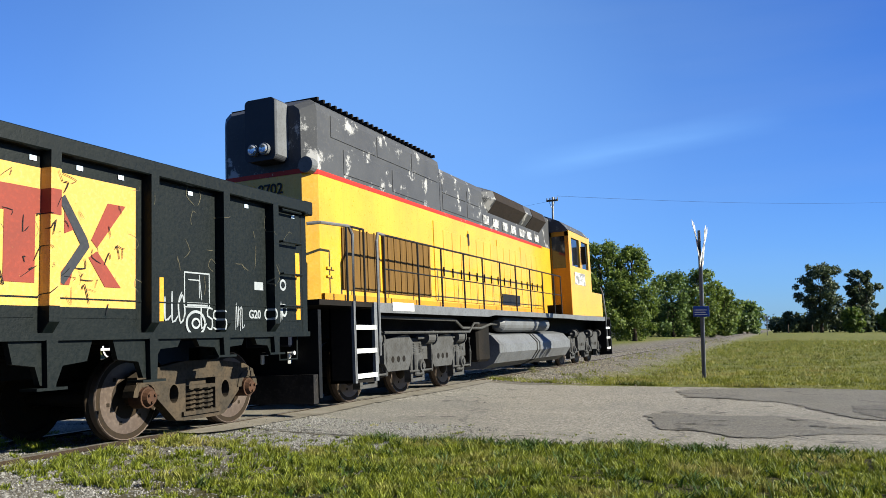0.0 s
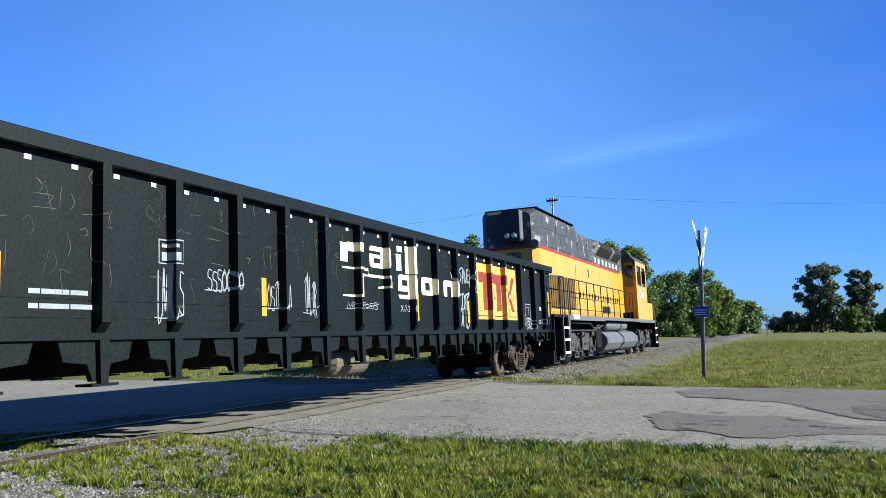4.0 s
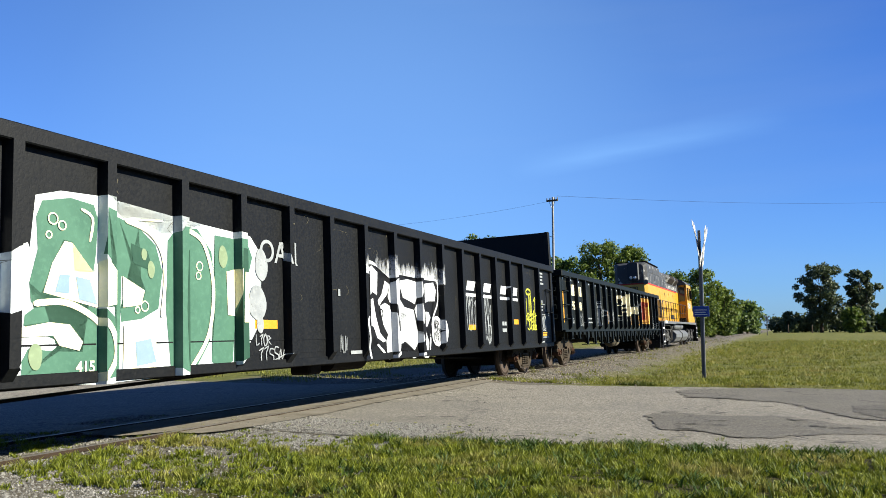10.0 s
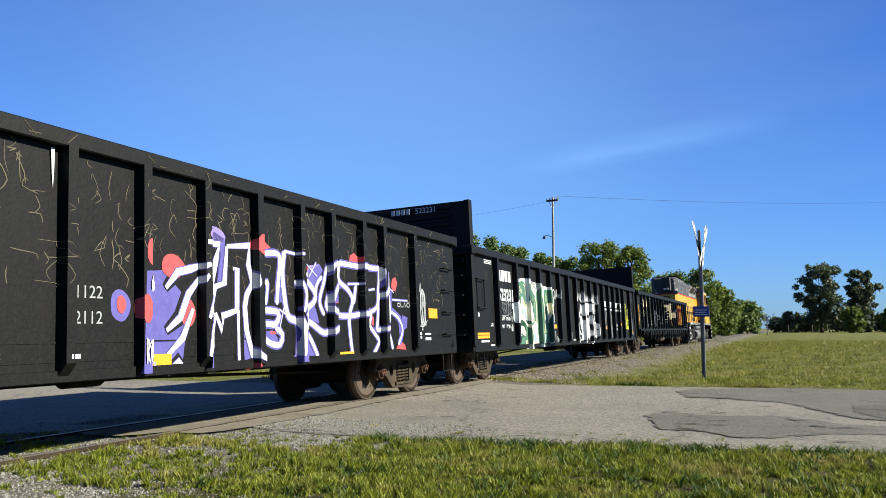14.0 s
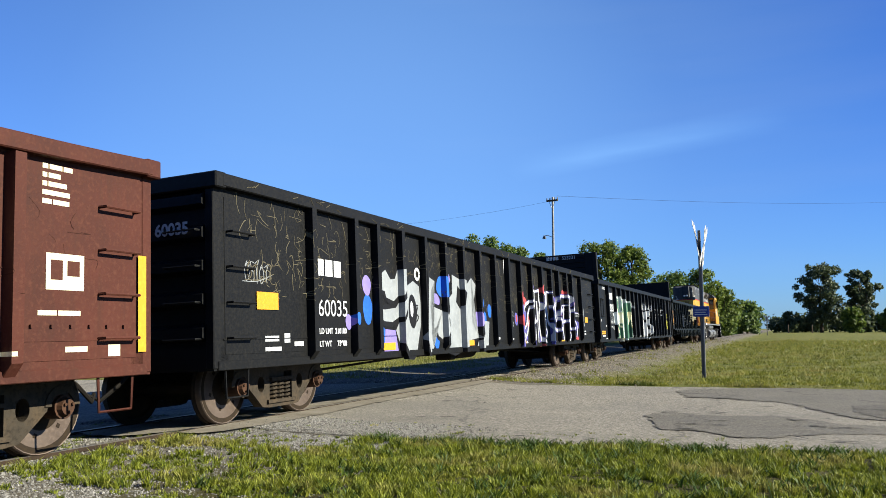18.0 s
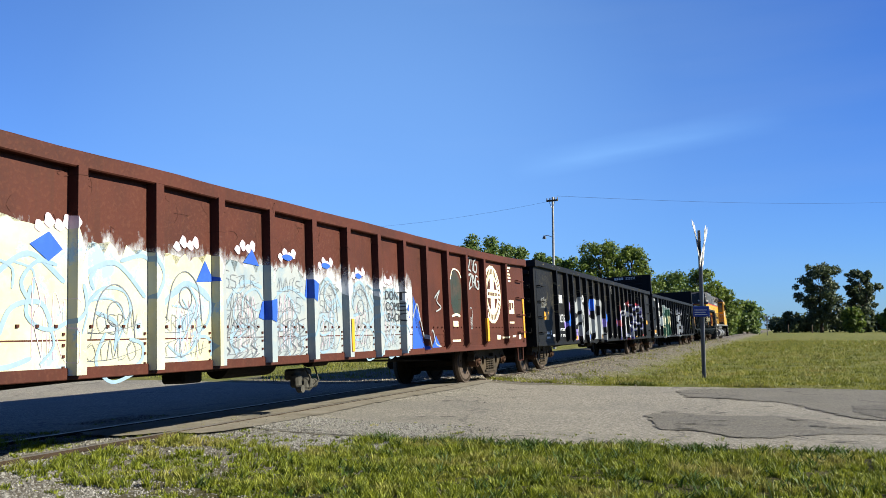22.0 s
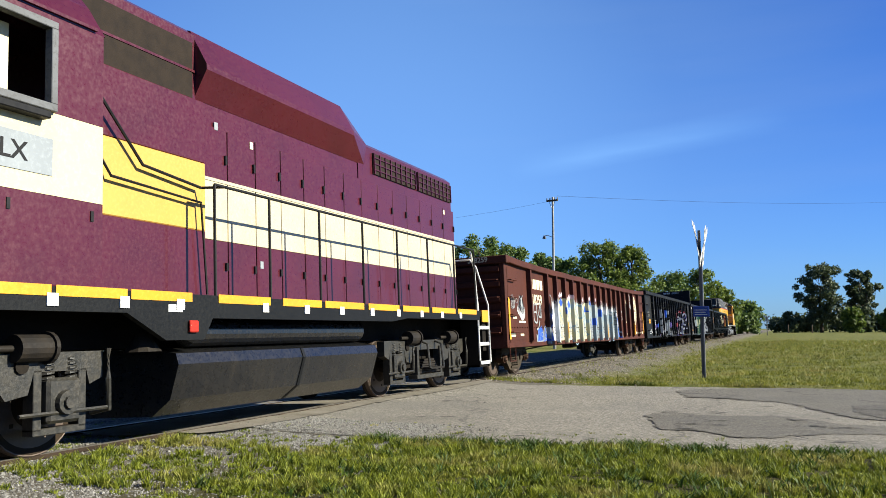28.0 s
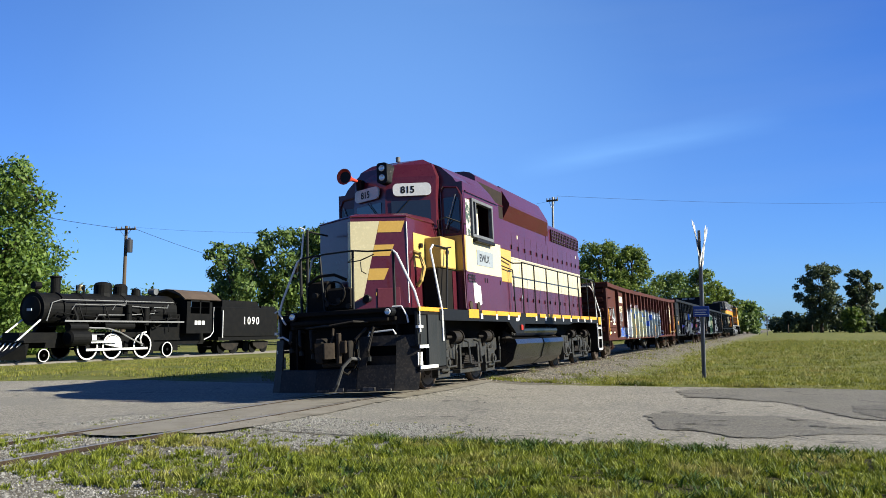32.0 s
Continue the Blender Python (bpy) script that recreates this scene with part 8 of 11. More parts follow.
def paint_third_car():
    car, R = CARS["c3"][0], c3_ribs
    def P(m, layer=0, name="graffiti", label=""):
        return Paint(car, R, m, layer, name, label=label)
    # black letters with white rims; purple and red between them
    p = P(P_PURPLE, 1, "graffiti_ground", "purple graffiti colour")
    p.poly([(2.53, 2.23), (2.73, 2.30), (2.92, 2.23), (2.90, 1.74), (2.77, 1.72), (2.84, 2.05), (2.80, 2.18)])
    p.poly([(3.25, 1.16), (3.41, 0.83), (3.26, 0.80)])
    p.poly([(2.57, 1.03), (2.73, 0.73), (2.53, 0.74)])
    p.poly([(4.50, 1.83), (4.65, 1.96), (5.01, 2.09), (5.10, 2.01), (4.89, 1.80), (4.82, 1.67), (4.65, 1.84)])
    p.poly([(4.02, 1.85), (4.11, 2.00), (4.08, 1.52), (4.02, 1.52)])
    p.poly([(4.51, 1.16), (4.72, 0.95), (4.90, 0.73), (4.23, 0.74), (4.48, 0.96)])
    p.poly([(4.83, 1.55), (4.91, 1.40), (4.97, 1.25), (4.81, 1.29), (4.62, 1.39)])
    p.poly([(7.05, 1.88), (7.27, 1.81), (7.26, 1.54), (7.60, 1.39), (7.70, 1.11), (7.55, 0.87), (7.49, 1.27), (7.13, 1.53)])
    p.poly([(3.56, 1.47), (3.68, 1.73), (3.65, 1.45)])
    p.poly([(3.64, 1.14), (3.84, 1.16), (3.97, 1.05), (3.84, 1.01)])
    p.poly([(5.50, 2.04), (5.69, 1.79), (5.45, 1.74), (5.36, 1.57), (5.23, 1.54), (5.41, 1.84)])
    p.poly([(6.46, 1.19), (6.75, 1.21), (6.66, 1.08)])
    p.poly([(7.63, 1.41), (7.85, 1.37), (7.81, 1.19), (7.66, 1.15)])
    p.done()
    p = P(P_RED, 1, "graffiti_ground", "red graffiti blobs")
    p.blob(3.57, 2.22, 0.17, 0.13)
    p.blob(3.32, 0.74, 0.14, 0.05)
    p.poly([(4.52, 2.10), (4.65, 2.11), (4.71, 2.00), (4.62, 1.90), (4.54, 1.98)])
    p.poly([(5.86, 2.18), (5.89, 2.29), (6.02, 2.34), (6.15, 2.28), (6.14, 2.18)])
    p.poly([(7.26, 1.89), (7.31, 2.01), (7.43, 2.05), (7.50, 1.95), (7.41, 1.81), (7.31, 1.81)])
    p.poly([(4.50, 0.73), (4.55, 0.82), (4.70, 0.83), (4.84, 0.74)])
    p.poly([(7.52, 0.99), (7.72, 0.90), (7.76, 0.82), (7.38, 0.84)])
    p.poly([(3.55, 2.20), (3.69, 2.29), (3.83, 2.22), (3.67, 2.17), (3.61, 2.05), (3.55, 2.07)])
    p.poly([(6.52, 1.39), (6.61, 1.36), (6.59, 1.22), (6.51, 1.26)])
    p.poly([(5.27, 1.67), (5.43, 1.63), (5.36, 1.54), (5.23, 1.54)])
    p.poly([(3.78, 1.15), (3.90, 1.15), (3.92, 1.11), (3.81, 1.11)])
    p.done()
    P(P_LILAC, 1, "graffiti_ground").blob(2.72, 2.26, 0.2, 0.1).poly([(4.65, 2.04), (5.00, 2.09), (4.87, 1.95), (4.68, 1.91)]).done()
    def rimmed(*line):
        """One letter stroke: dark purple shade, black body, white rim."""
        for q, w in zip(layers, (0.105, 0.20, 0.084)):
            q.stroke(list(line), w, False)
    layers = (P(P_PURPLE, 2, "graffiti_halo", "purple edge of the graffiti rims"), P(P_BLACK, 0, "graffiti_fill"), P(P_WHITE, 3, "graffiti_outline", "white graffiti outlines"))
    # the rounder letters near the end of the car
    for line, wide in (([(3.68, 2.13), (4.01, 2.13), (3.98, 1.79), (3.94, 1.49)], 0.07),
                       ([(3.56, 1.63), (3.74, 1.78), (3.70, 1.48)], 0.05),
                       ([(3.57, 1.41), (3.96, 1.39), (3.91, 1.24), (3.69, 1.24), (3.59, 1.17), (3.65, 1.07), (3.81, 0.99), (4.00, 0.98), (4.05, 1.11), (3.90, 1.19)], 0.075),
                       ([(4.13, 2.20), (4.08, 1.94), (4.10, 1.69), (4.19, 1.35), (4.42, 1.24), (4.41, 0.82)], 0.085),
                       ([(4.13, 2.20), (4.46, 2.18)], 0.06),
                       ([(4.48, 1.92), (4.65, 1.84), (4.85, 1.69), (4.83, 1.55), (4.51, 1.36), (4.77, 1.25), (5.10, 1.12), (5.41, 1.22)], 0.075),
                       ([(4.36, 1.82), (4.47, 1.68), (4.46, 1.51), (4.41, 1.40)], 0.06),
                       ([(4.42, 1.24), (4.66, 1.10), (4.82, 0.92), (4.94, 0.73)], 0.06),
                       ([(5.06, 1.92), (4.91, 1.79), (4.87, 1.55)], 0.05),
                       ([(5.10, 1.37), (4.98, 1.56), (5.10, 1.83), (5.23, 2.08), (5.55, 2.15)], 0.06),
                       ([(5.48, 1.94), (5.32, 1.78), (5.16, 1.50), (5.45, 1.38), (5.83, 1.37), (6.14, 1.40), (6.47, 1.44)], 0.07),
                       ([(5.55, 2.15), (5.52, 1.90), (5.79, 1.76), (5.92, 1.60), (5.81, 1.36), (5.83, 1.05), (5.89, 0.75)], 0.07),
                       ([(5.55, 2.15), (6.15, 2.14), (6.84, 2.15)], 0.075),
                       ([(6.84, 2.15), (6.78, 1.82), (6.70, 1.52), (6.36, 1.42)], 0.06),
                       ([(5.79, 1.85), (6.15, 1.87)], 0.05),
                       ([(6.04, 1.85), (6.00, 1.71), (5.96, 1.56)], 0.07),
                       ([(6.39, 1.78), (6.65, 1.81)], 0.05),
                       ([(6.43, 1.78), (6.39, 1.58)], 0.045),
                       ([(6.36, 1.51), (6.51, 1.40), (6.45, 1.24), (6.61, 1.10), (6.75, 0.97), (6.54, 0.77)], 0.06),
                       ([(6.99, 2.11), (6.95, 1.81), (6.78, 1.67), (6.75, 1.45), (6.69, 1.15)], 0.07),
                       ([(6.69, 1.15), (7.09, 1.23), (7.17, 1.50), (7.14, 1.77)], 0.06),
                       ([(7.09, 1.15), (7.18, 0.99), (7.24, 0.84)], 0.06),
                       ([(7.20, 1.46), (7.49, 1.35), (7.63, 1.15), (7.45, 0.91)], 0.05),
                       ([(7.27, 1.66), (7.86, 1.66)], 0.035),
                       ([(4.65, 2.07), (4.93, 1.91)], 0.025),
                       ([(4.71, 1.89), (4.91, 2.11)], 0.025),
                       ([(3.99, 1.43), (4.14, 1.37)], 0.025),
                       ([(4.12, 1.51), (4.00, 1.19)], 0.02),
                       ([(7.08, 1.90), (7.34, 1.78)], 0.022)):
        for q, more in zip(layers, (0.045, 0.10, 0.0)):
            q.stroke(line, wide + more)
    rimmed((2.47, 2.15), (2.80, 2.16), (2.74, 1.97), (2.60, 1.52), (2.49, 1.29))
    rimmed((2.94, 2.15), (3.37, 2.20), (3.35, 1.96), (3.43, 1.74), (3.31, 1.59), (3.27, 1.44), (3.30, 1.16), (3.41, 0.87), (3.72, 0.74))
    rimmed((2.94, 2.15), (2.89, 1.71), (2.71, 1.66), (2.57, 1.16), (2.50, 0.87))
    rimmed((2.87, 1.70), (2.92, 1.92))
    rimmed((2.72, 1.36), (2.60, 0.74))
    rimmed((2.72, 1.36), (2.84, 1.16), (2.85, 1.33), (3.12, 1.40), (3.13, 1.90), (3.05, 1.89))
    rimmed((3.14, 1.40), (3.15, 0.72))
    rimmed((2.60, 0.74), (2.73, 0.73))
    rimmed((1.92, 1.61), (2.1, 1.79), (2.31, 1.84), (2.52, 1.9))
    rimmed((1.93, 1.16), (2.14, 1.3), (2.27, 1.56), (2.49, 1.78))
    rimmed((1.93, 0.89), (2.18, 1.08), (2.35, 1.4))
    rimmed((1.94, 0.73), (2.12, 0.83), (2.22, 0.74))
    for q in layers:
        q.done()
    P(P_PURPLE, 0, "graffiti_ground").poly([(1.54, 1.76), (1.9, 1.80), (2.2, 1.55), (2.25, 1.2), (2.17, 0.73), (1.50, 0.73), (1.52, 1.2)]).blob(1.30, 1.41, 0.13, 0.16).done()
    P(P_RED, 1, "graffiti_ground").blob(1.63, 1.96, 0.09, 0.14).blob(1.55, 1.38, 0.07, 0.15).blob(1.31, 1.42, 0.06, 0.09).blob(2.04, 1.85, 0.18, 0.13).blob(2.27, 1.36, 0.12, 0.16).done()
    p = P(P_TAG, 4, "graffiti_tag")
    p.scrawl(7.45, 7.95, 1.55, 1.62, 0.02, 61, 6).ring(8.5, 1.55, 0.10, 0.33, 0.035).scrawl(8.38, 8.62, 1.25, 1.85, 0.03, 62, 8)
    p.scrawl(1.66, 2.05, 0.76, 0.85, 0.025, 63, 6)
    p.done()
    # silver letters edged in black
    p = P(P_BLACK, 1, "graffiti_outline", "black graffiti edges")
    p.stroke([(-5.94, 2.05), (-5.73, 2.15), (-5.55, 2.00), (-5.38, 2.02), (-5.27, 2.18), (-4.99, 2.21), (-5.05, 1.96), (-5.20, 1.77), (-5.45, 1.64), (-5.72, 1.69), (-5.78, 1.80), (-5.96, 1.81), (-5.94, 2.05)], 0.17, False)
    p.stroke([(-5.93, 1.50), (-5.79, 1.49), (-5.38, 1.53), (-5.02, 1.80), (-4.78, 1.99), (-5.08, 1.61), (-5.25, 1.38), (-5.52, 1.29), (-5.79, 1.30), (-5.93, 1.34), (-5.93, 1.50)], 0.17, False)
    p.stroke([(-5.10, 1.56), (-4.90, 1.93), (-4.66, 2.02), (-4.42, 1.94), (-4.37, 1.64), (-4.39, 1.24), (-4.57, 0.81), (-4.73, 0.72), (-5.11, 0.74), (-5.29, 0.97), (-5.40, 1.15), (-5.17, 1.38), (-5.10, 1.56)], 0.17, False)
    p.stroke([(-4.17, 2.29), (-4.03, 2.25), (-3.93, 2.13), (-3.69, 2.07), (-3.89, 1.87), (-3.93, 1.61), (-3.37, 1.52), (-3.24, 1.14), (-3.40, 0.98), (-3.59, 1.04), (-3.68, 1.22), (-3.92, 1.14), (-3.84, 0.81), (-4.24, 0.75), (-4.32, 1.00), (-4.26, 1.54), (-4.17, 2.29)], 0.17, False)
    p.stroke([(-2.81, 2.25), (-2.47, 2.19), (-2.00, 2.10), (-1.73, 2.25), (-1.48, 2.11), (-1.63, 1.75), (-1.79, 1.32), (-1.42, 0.98), (-1.82, 0.95), (-2.08, 0.84), (-2.44, 0.79), (-2.78, 0.73), (-3.05, 0.74), (-2.98, 1.14), (-3.33, 1.41), (-3.05, 1.75), (-2.83, 1.87), (-2.81, 2.25)], 0.17, False)
    p.stroke([(-1.35, 1.04), (-0.82, 1.13), (-0.84, 0.79), (-1.57, 0.75), (-1.35, 1.04)], 0.17, False)
    p.done()
    p = P(P_SILVER, 2, "graffiti_fill", "silver graffiti letters")
    p.poly([(-5.94, 2.05), (-5.73, 2.15), (-5.55, 2.00), (-5.38, 2.02), (-5.27, 2.18), (-4.99, 2.21), (-5.05, 1.96), (-5.20, 1.77), (-5.45, 1.64), (-5.72, 1.69), (-5.78, 1.80), (-5.96, 1.81)])
    p.poly([(-5.93, 1.50), (-5.79, 1.49), (-5.38, 1.53), (-5.02, 1.80), (-4.78, 1.99), (-5.08, 1.61), (-5.25, 1.38), (-5.52, 1.29), (-5.79, 1.30), (-5.93, 1.34)])
    p.poly([(-5.10, 1.56), (-4.90, 1.93), (-4.66, 2.02), (-4.42, 1.94), (-4.37, 1.64), (-4.39, 1.24), (-4.57, 0.81), (-4.73, 0.72), (-5.11, 0.74), (-5.29, 0.97), (-5.40, 1.15), (-5.17, 1.38)])
    p.poly([(-4.17, 2.29), (-4.03, 2.25), (-3.93, 2.13), (-3.69, 2.07), (-3.89, 1.87), (-3.93, 1.61), (-3.37, 1.52), (-3.24, 1.14), (-3.40, 0.98), (-3.59, 1.04), (-3.68, 1.22), (-3.92, 1.14), (-3.84, 0.81), (-4.24, 0.75), (-4.32, 1.00), (-4.26, 1.54)])
    p.poly([(-2.81, 2.25), (-2.47, 2.19), (-2.00, 2.10), (-1.73, 2.25), (-1.48, 2.11), (-1.63, 1.75), (-1.79, 1.32), (-1.42, 0.98), (-1.82, 0.95), (-2.08, 0.84), (-2.44, 0.79), (-2.78, 0.73), (-3.05, 0.74), (-2.98, 1.14), (-3.33, 1.41), (-3.05, 1.75), (-2.83, 1.87)])
    p.poly([(-1.35, 1.04), (-0.82, 1.13), (-0.84, 0.79), (-1.57, 0.75)])
    p.poly([(-1.06, 1.35), (-0.71, 1.33), (-0.85, 0.71), (-1.3, 0.71), (-1.21, 0.93)])
    p.done()
    p = P(P_BLACK, 3, "graffiti_outline")
    p.blob(-4.72, 1.48, 0.17, 0.30).poly([(-2.54, 2.04), (-2.29, 1.90), (-2.44, 1.57), (-2.64, 1.71)]).stroke([(-5.75, 1.67), (-5.59, 1.59), (-5.38, 1.61), (-5.17, 1.70)], 0.04)
    p.stroke([(-4.59, 1.58), (-4.49, 1.59), (-4.57, 1.44), (-4.47, 1.39), (-4.58, 1.29)], 0.03).stroke([(-2.28, 1.49), (-2.12, 1.14), (-2.25, 0.90)], 0.03).done()
    P(P_WHITE, 4, "graffiti_light").blob(-4.76, 1.52, 0.06, 0.14).ring(-4.49, 2.15, 0.09, 0.09, 0.06).done()
    p = P(P_SKY, 0, "graffiti_ground", "blue graffiti blobs")
    p.blob(-6.37, 1.48, 0.15, 0.24)
    p.blob(-6.86, 1.33, 0.06, 0.10)
    p.blob(-5.85, 1.02, 0.08, 0.19)
    p.blob(-3.35, 1.98, 0.26, 0.20)
    p.blob(-3.67, 0.99, 0.12, 0.20)
    p.blob(-1.16, 1.71, 0.18, 0.20)
    p.blob(-0.97, 1.39, 0.10, 0.16)
    p.blob(-0.65, 1.57, 0.12, 0.15).done()
    p = P(P_LILAC, 1, "graffiti_ground", "lilac graffiti blobs")
    p.blob(-6.39, 1.86, 0.14, 0.16)
    p.blob(-6.99, 1.28, 0.09, 0.12)
    p.blob(-3.66, 1.71, 0.18, 0.13)
    p.blob(-1.46, 1.38, 0.16, 0.16)
    p.blob(-3.03, 2.16, 0.12, 0.10)
    p.poly([(-5.79, 1.17), (-5.42, 1.15), (-5.31, 0.75), (-5.86, 0.74)]).done()
    p = P(P_WHITE, 4, "car_number")
    p.words("60035", 0.335, -7.86, 1.36, 0.0).words("LD LMT  210100", 0.11, -7.84, 1.11, 0.003).words("LT WT     75900", 0.11, -7.84, 0.93, 0.003)
    p.done()
    p = P(P_WHITE, 0, "owner_mark")
    p.bars(-7.86, 1.93, (0.2, 0.2, 0.2), 0.24, 0.17)
    p.rect(-0.32, -0.16, 1.10, 1.22).bars(-0.42, 0.93, (0.3, 0.1), 0.05).bars(0.62, 0.91, (0.02, 0.17), 0.04)
    p.bars(-9.1, 1.02, (0.3,), 0.07).bars(-9.1, 0.9, (0.35,), 0.05).bars(-8.45, 0.95, (0.22,), 0.06).rect(-8.68, -8.55, 1.0, 1.12)
    p.rect(8.36, 8.44, 1.0, 1.12).bars(8.6, 1.05, (0.25,), 0.05).bars(8.6, 0.97, (0.25,), 0.05).rect(8.3, 8.36, 0.9, 1.2)
    p.done()
    P(M["orange"], 4, "reflective_strip").rect(-5.89, -5.45, 0.83, 0.95).rect(-2.14, -1.72, 0.83, 0.94).rect(1.66, 2.0, 0.80, 0.92).rect(5.5, 5.92, 0.72, 0.84).rect(8.75, 9.15, 1.37, 1.55).rect(-9.28, -8.82, 1.42, 1.64).done()
    p = P(M["scratch"], 0, "graffiti_tag")
    p.scrawl(-9.45, -8.95, 1.8, 2.0, 0.018, 64, 9)
    p.done()
    P(P_TAG, 0, "graffiti_tag").scrawl(-9.5, -9.0, 1.78, 2.0, 0.014, 65, 9).words("1122", 0.17, 0.74, 1.47, 0.0).words("2112", 0.17, 0.74, 1.23, 0.0).done()
    P(P_WHITE, 4, "graffiti_light").scrawl(1.6, 1.75, 1.58, 1.7, 0.03, 67, 4).scrawl(1.53, 1.66, 0.85, 1.05, 0.025, 68, 4).poly([(0.455, 2.82), (0.495, 2.82), (0.49, 2.6), (0.478, 2.45), (0.465, 2.6)]).done()
    scratches(car, R, 9.9, 1.55, 2.75, 23, 560, wide=1.5)
    # scrapes along the top chord
    r = random.Random(8)
    for k in range(46):
        y = r.uniform(-9.8, 9.8)
        l = r.uniform(0.05, 0.16)
        bm = tube(bmesh.new(), [(1.613, y, r.uniform(2.86, 2.98)), (1.613, y + l, r.uniform(2.86, 2.98))], 0.005, 4)
        part("chord_scrape", bm, M["scratch"], car)
    text_on_end(car, "60035", 0.20, 0.72, 2.30, -10.16, P_WHITE, "car_number", 0, 0.006)


def paint_brown_car():
    car, R = CARS["c5"][0], c5_ribs
    def P(m, layer=0, name="graffiti", label=""):
        return Paint(car, R, m, layer, name, label=label)
    r = random.Random(12)
    # the long white piece: ragged along its top, cream to the rear, white to the front
    def ragged(y0, y1, base, rough):
        top = []
        y = y1
        while y > y0:
            top.append((y, base + r.uniform(-rough, rough)))
            y -= r.uniform(0.05, 0.16)
        return [(y0, 0.76), (y1, 0.76)] + top + [(y0, base)]
    P(mist_material(1.75, 2.2), 0, "overspray").poly([(-6.1, 0.8), (-6.1, 2.4), (3.5, 2.4), (3.6, 0.8)]).done()
    edges_ = [q for q in R if -6.1 < q < 3.6]
    for a, b in zip(edges_, edges_[1:]):
        top, peak = [], r.uniform(2.02, 2.2) if b < -0.7 else r.uniform(1.92, 2.06) - 0.05 * max(0.0, b)
        n = 14
        for k in range(n):
            u = 1 - k / n
            z = peak - (0.30 * abs(2 * u - 1) ** 3 if b > -0.7 else 0.05) + (r.uniform(-0.03, 0.05) if k % 3 else r.uniform(-0.14, -0.02))
            top.append((a + (b - a) * u, z))
        P(P_MESS_CREAM if b < -1.2 else P_MESS, 1, "graffiti_ground", "cream and white graffiti letters").poly([(a, 0.76), (b, 0.76)] + top + [(a, peak - 0.25)]).done()
    P(P_MESS, 1, "graffiti_ground").poly(ragged(-7.8, -6.0, 1.05, 0.25)).done()
    p = P(P_PALE, 2, "graffiti_stroke", "pale blue graffiti outlines")
    for a, b in zip(edges_, edges_[1:]):                # loops and arches of thin paint over every sheet
        for k in range(7):
            y, z, q = r.uniform(a + 0.18, b - 0.18), r.uniform(0.92, 1.75), r.uniform(0.10, 0.24)
            t0 = r.uniform(0, 6.28)
            p.stroke([(y + q * math.cos(t0 + v * 1.1) * (1 + 0.2 * v), z + q * 1.2 * math.sin(t0 + v * 1.1)) for v in range(r.choice((3, 4, 5)))], r.uniform(0.018, 0.05))
        p.stroke([(a + 0.10, r.uniform(1.3, 1.7)), ((a + b) / 2, r.uniform(1.65, 1.9)), (b - 0.10, r.uniform(1.35, 1.7))], 0.05)
    p.done()
    p = P(P_BLUSH, 2, "graffiti_stroke", "pale pink graffiti ornaments")
    for y, z in ((-5.1, 2.15), (-4.05, 2.12), (-2.3, 2.1), (-1.25, 2.16), (-0.35, 2.14), (0.62, 2.10), (1.58, 2.02), (2.55, 1.95), (3.3, 1.72)):
        for k, (dy, dz) in enumerate(((-0.15, -0.03), (-0.05, 0.03), (0.06, 0.0), (0.15, 0.04))):
            p.blob(y + dy, z + dz, 0.055, 0.05 + 0.012 * (k % 2), 0.2)
        p.scrawl(y - 0.22, y + 0.22, 0.95, 1.5, 0.010, int(y * 100) + 900, 7)
    p.done()
    p = P(M["marker"], 3, "graffiti_scribble", "thin grey marker scribbles")
    for k, (a, b) in enumerate(zip(edges_, edges_[1:])):
        if b < -2.6 and k % 2:
            continue
        for v in range(4 if b > -1.0 else 2):
            z = 0.90 + v * 0.26
            p.scrawl(a + 0.14, b - 0.22, z, z + 0.16, 0.009, 300 + 10 * k + v, 9)
        y, z = (a + b) / 2, r.uniform(1.2, 1.6)
        p.stroke([(y - 0.3, z - 0.3), (y - 0.2, z + 0.1), (y, z + 0.24), (y + 0.2, z + 0.08), (y + 0.26, z - 0.3)], 0.012).ring(y, z - 0.05, 0.1, 0.12, 0.012)
    p.done()
    p = P(M["marker"], 4, "graffiti_scribble", "dark marker tag")
    for a, b in ((-1.72, -1.0), (-0.7, 0.05)):
        for k, z in enumerate((1.20, 0.94)):
            for v in range(4):
                y, q = a + (b - a) * (v + 0.5) / 4, r.uniform(0.06, 0.10)
                p.stroke([(y + q, z + 0.12), (y - q, z + r.uniform(0.02, 0.08)), (y + q * 0.8, z - 0.02), (y - q * 0.9, z - 0.12), (y + q * 1.4, z - r.uniform(0.04, 0.14))], 0.016)
    p.done()
    p = P(P_BLUE, 3, "graffiti_blue", "dark blue graffiti shapes")
    p.poly([(-5.30, 1.95), (-5.08, 2.08), (-4.88, 1.95), (-5.08, 1.80)]).poly([(-4.30, 1.92), (-4.10, 2.05), (-3.95, 1.9), (-4.1, 1.78)]).poly([(-2.15, 1.7), (-2.0, 1.95), (-1.85, 1.72)])
    p.poly([(-7.75, 0.80), (-7.65, 1.15), (-7.3, 1.25), (-7.15, 0.95), (-6.95, 1.28), (-6.8, 0.84)]).poly([(-6.55, 0.80), (-6.3, 1.2), (-6.05, 0.82)]).poly([(-6.72, 1.42), (-6.5, 1.66), (-6.2, 1.58), (-6.35, 1.4)])
    p.stroke([(-6.62, 1.18), (-6.3, 1.45), (-6.1, 1.62)], 0.06).stroke([(-6.6, 1.0), (-6.35, 1.2), (-6.1, 1.3)], 0.05)
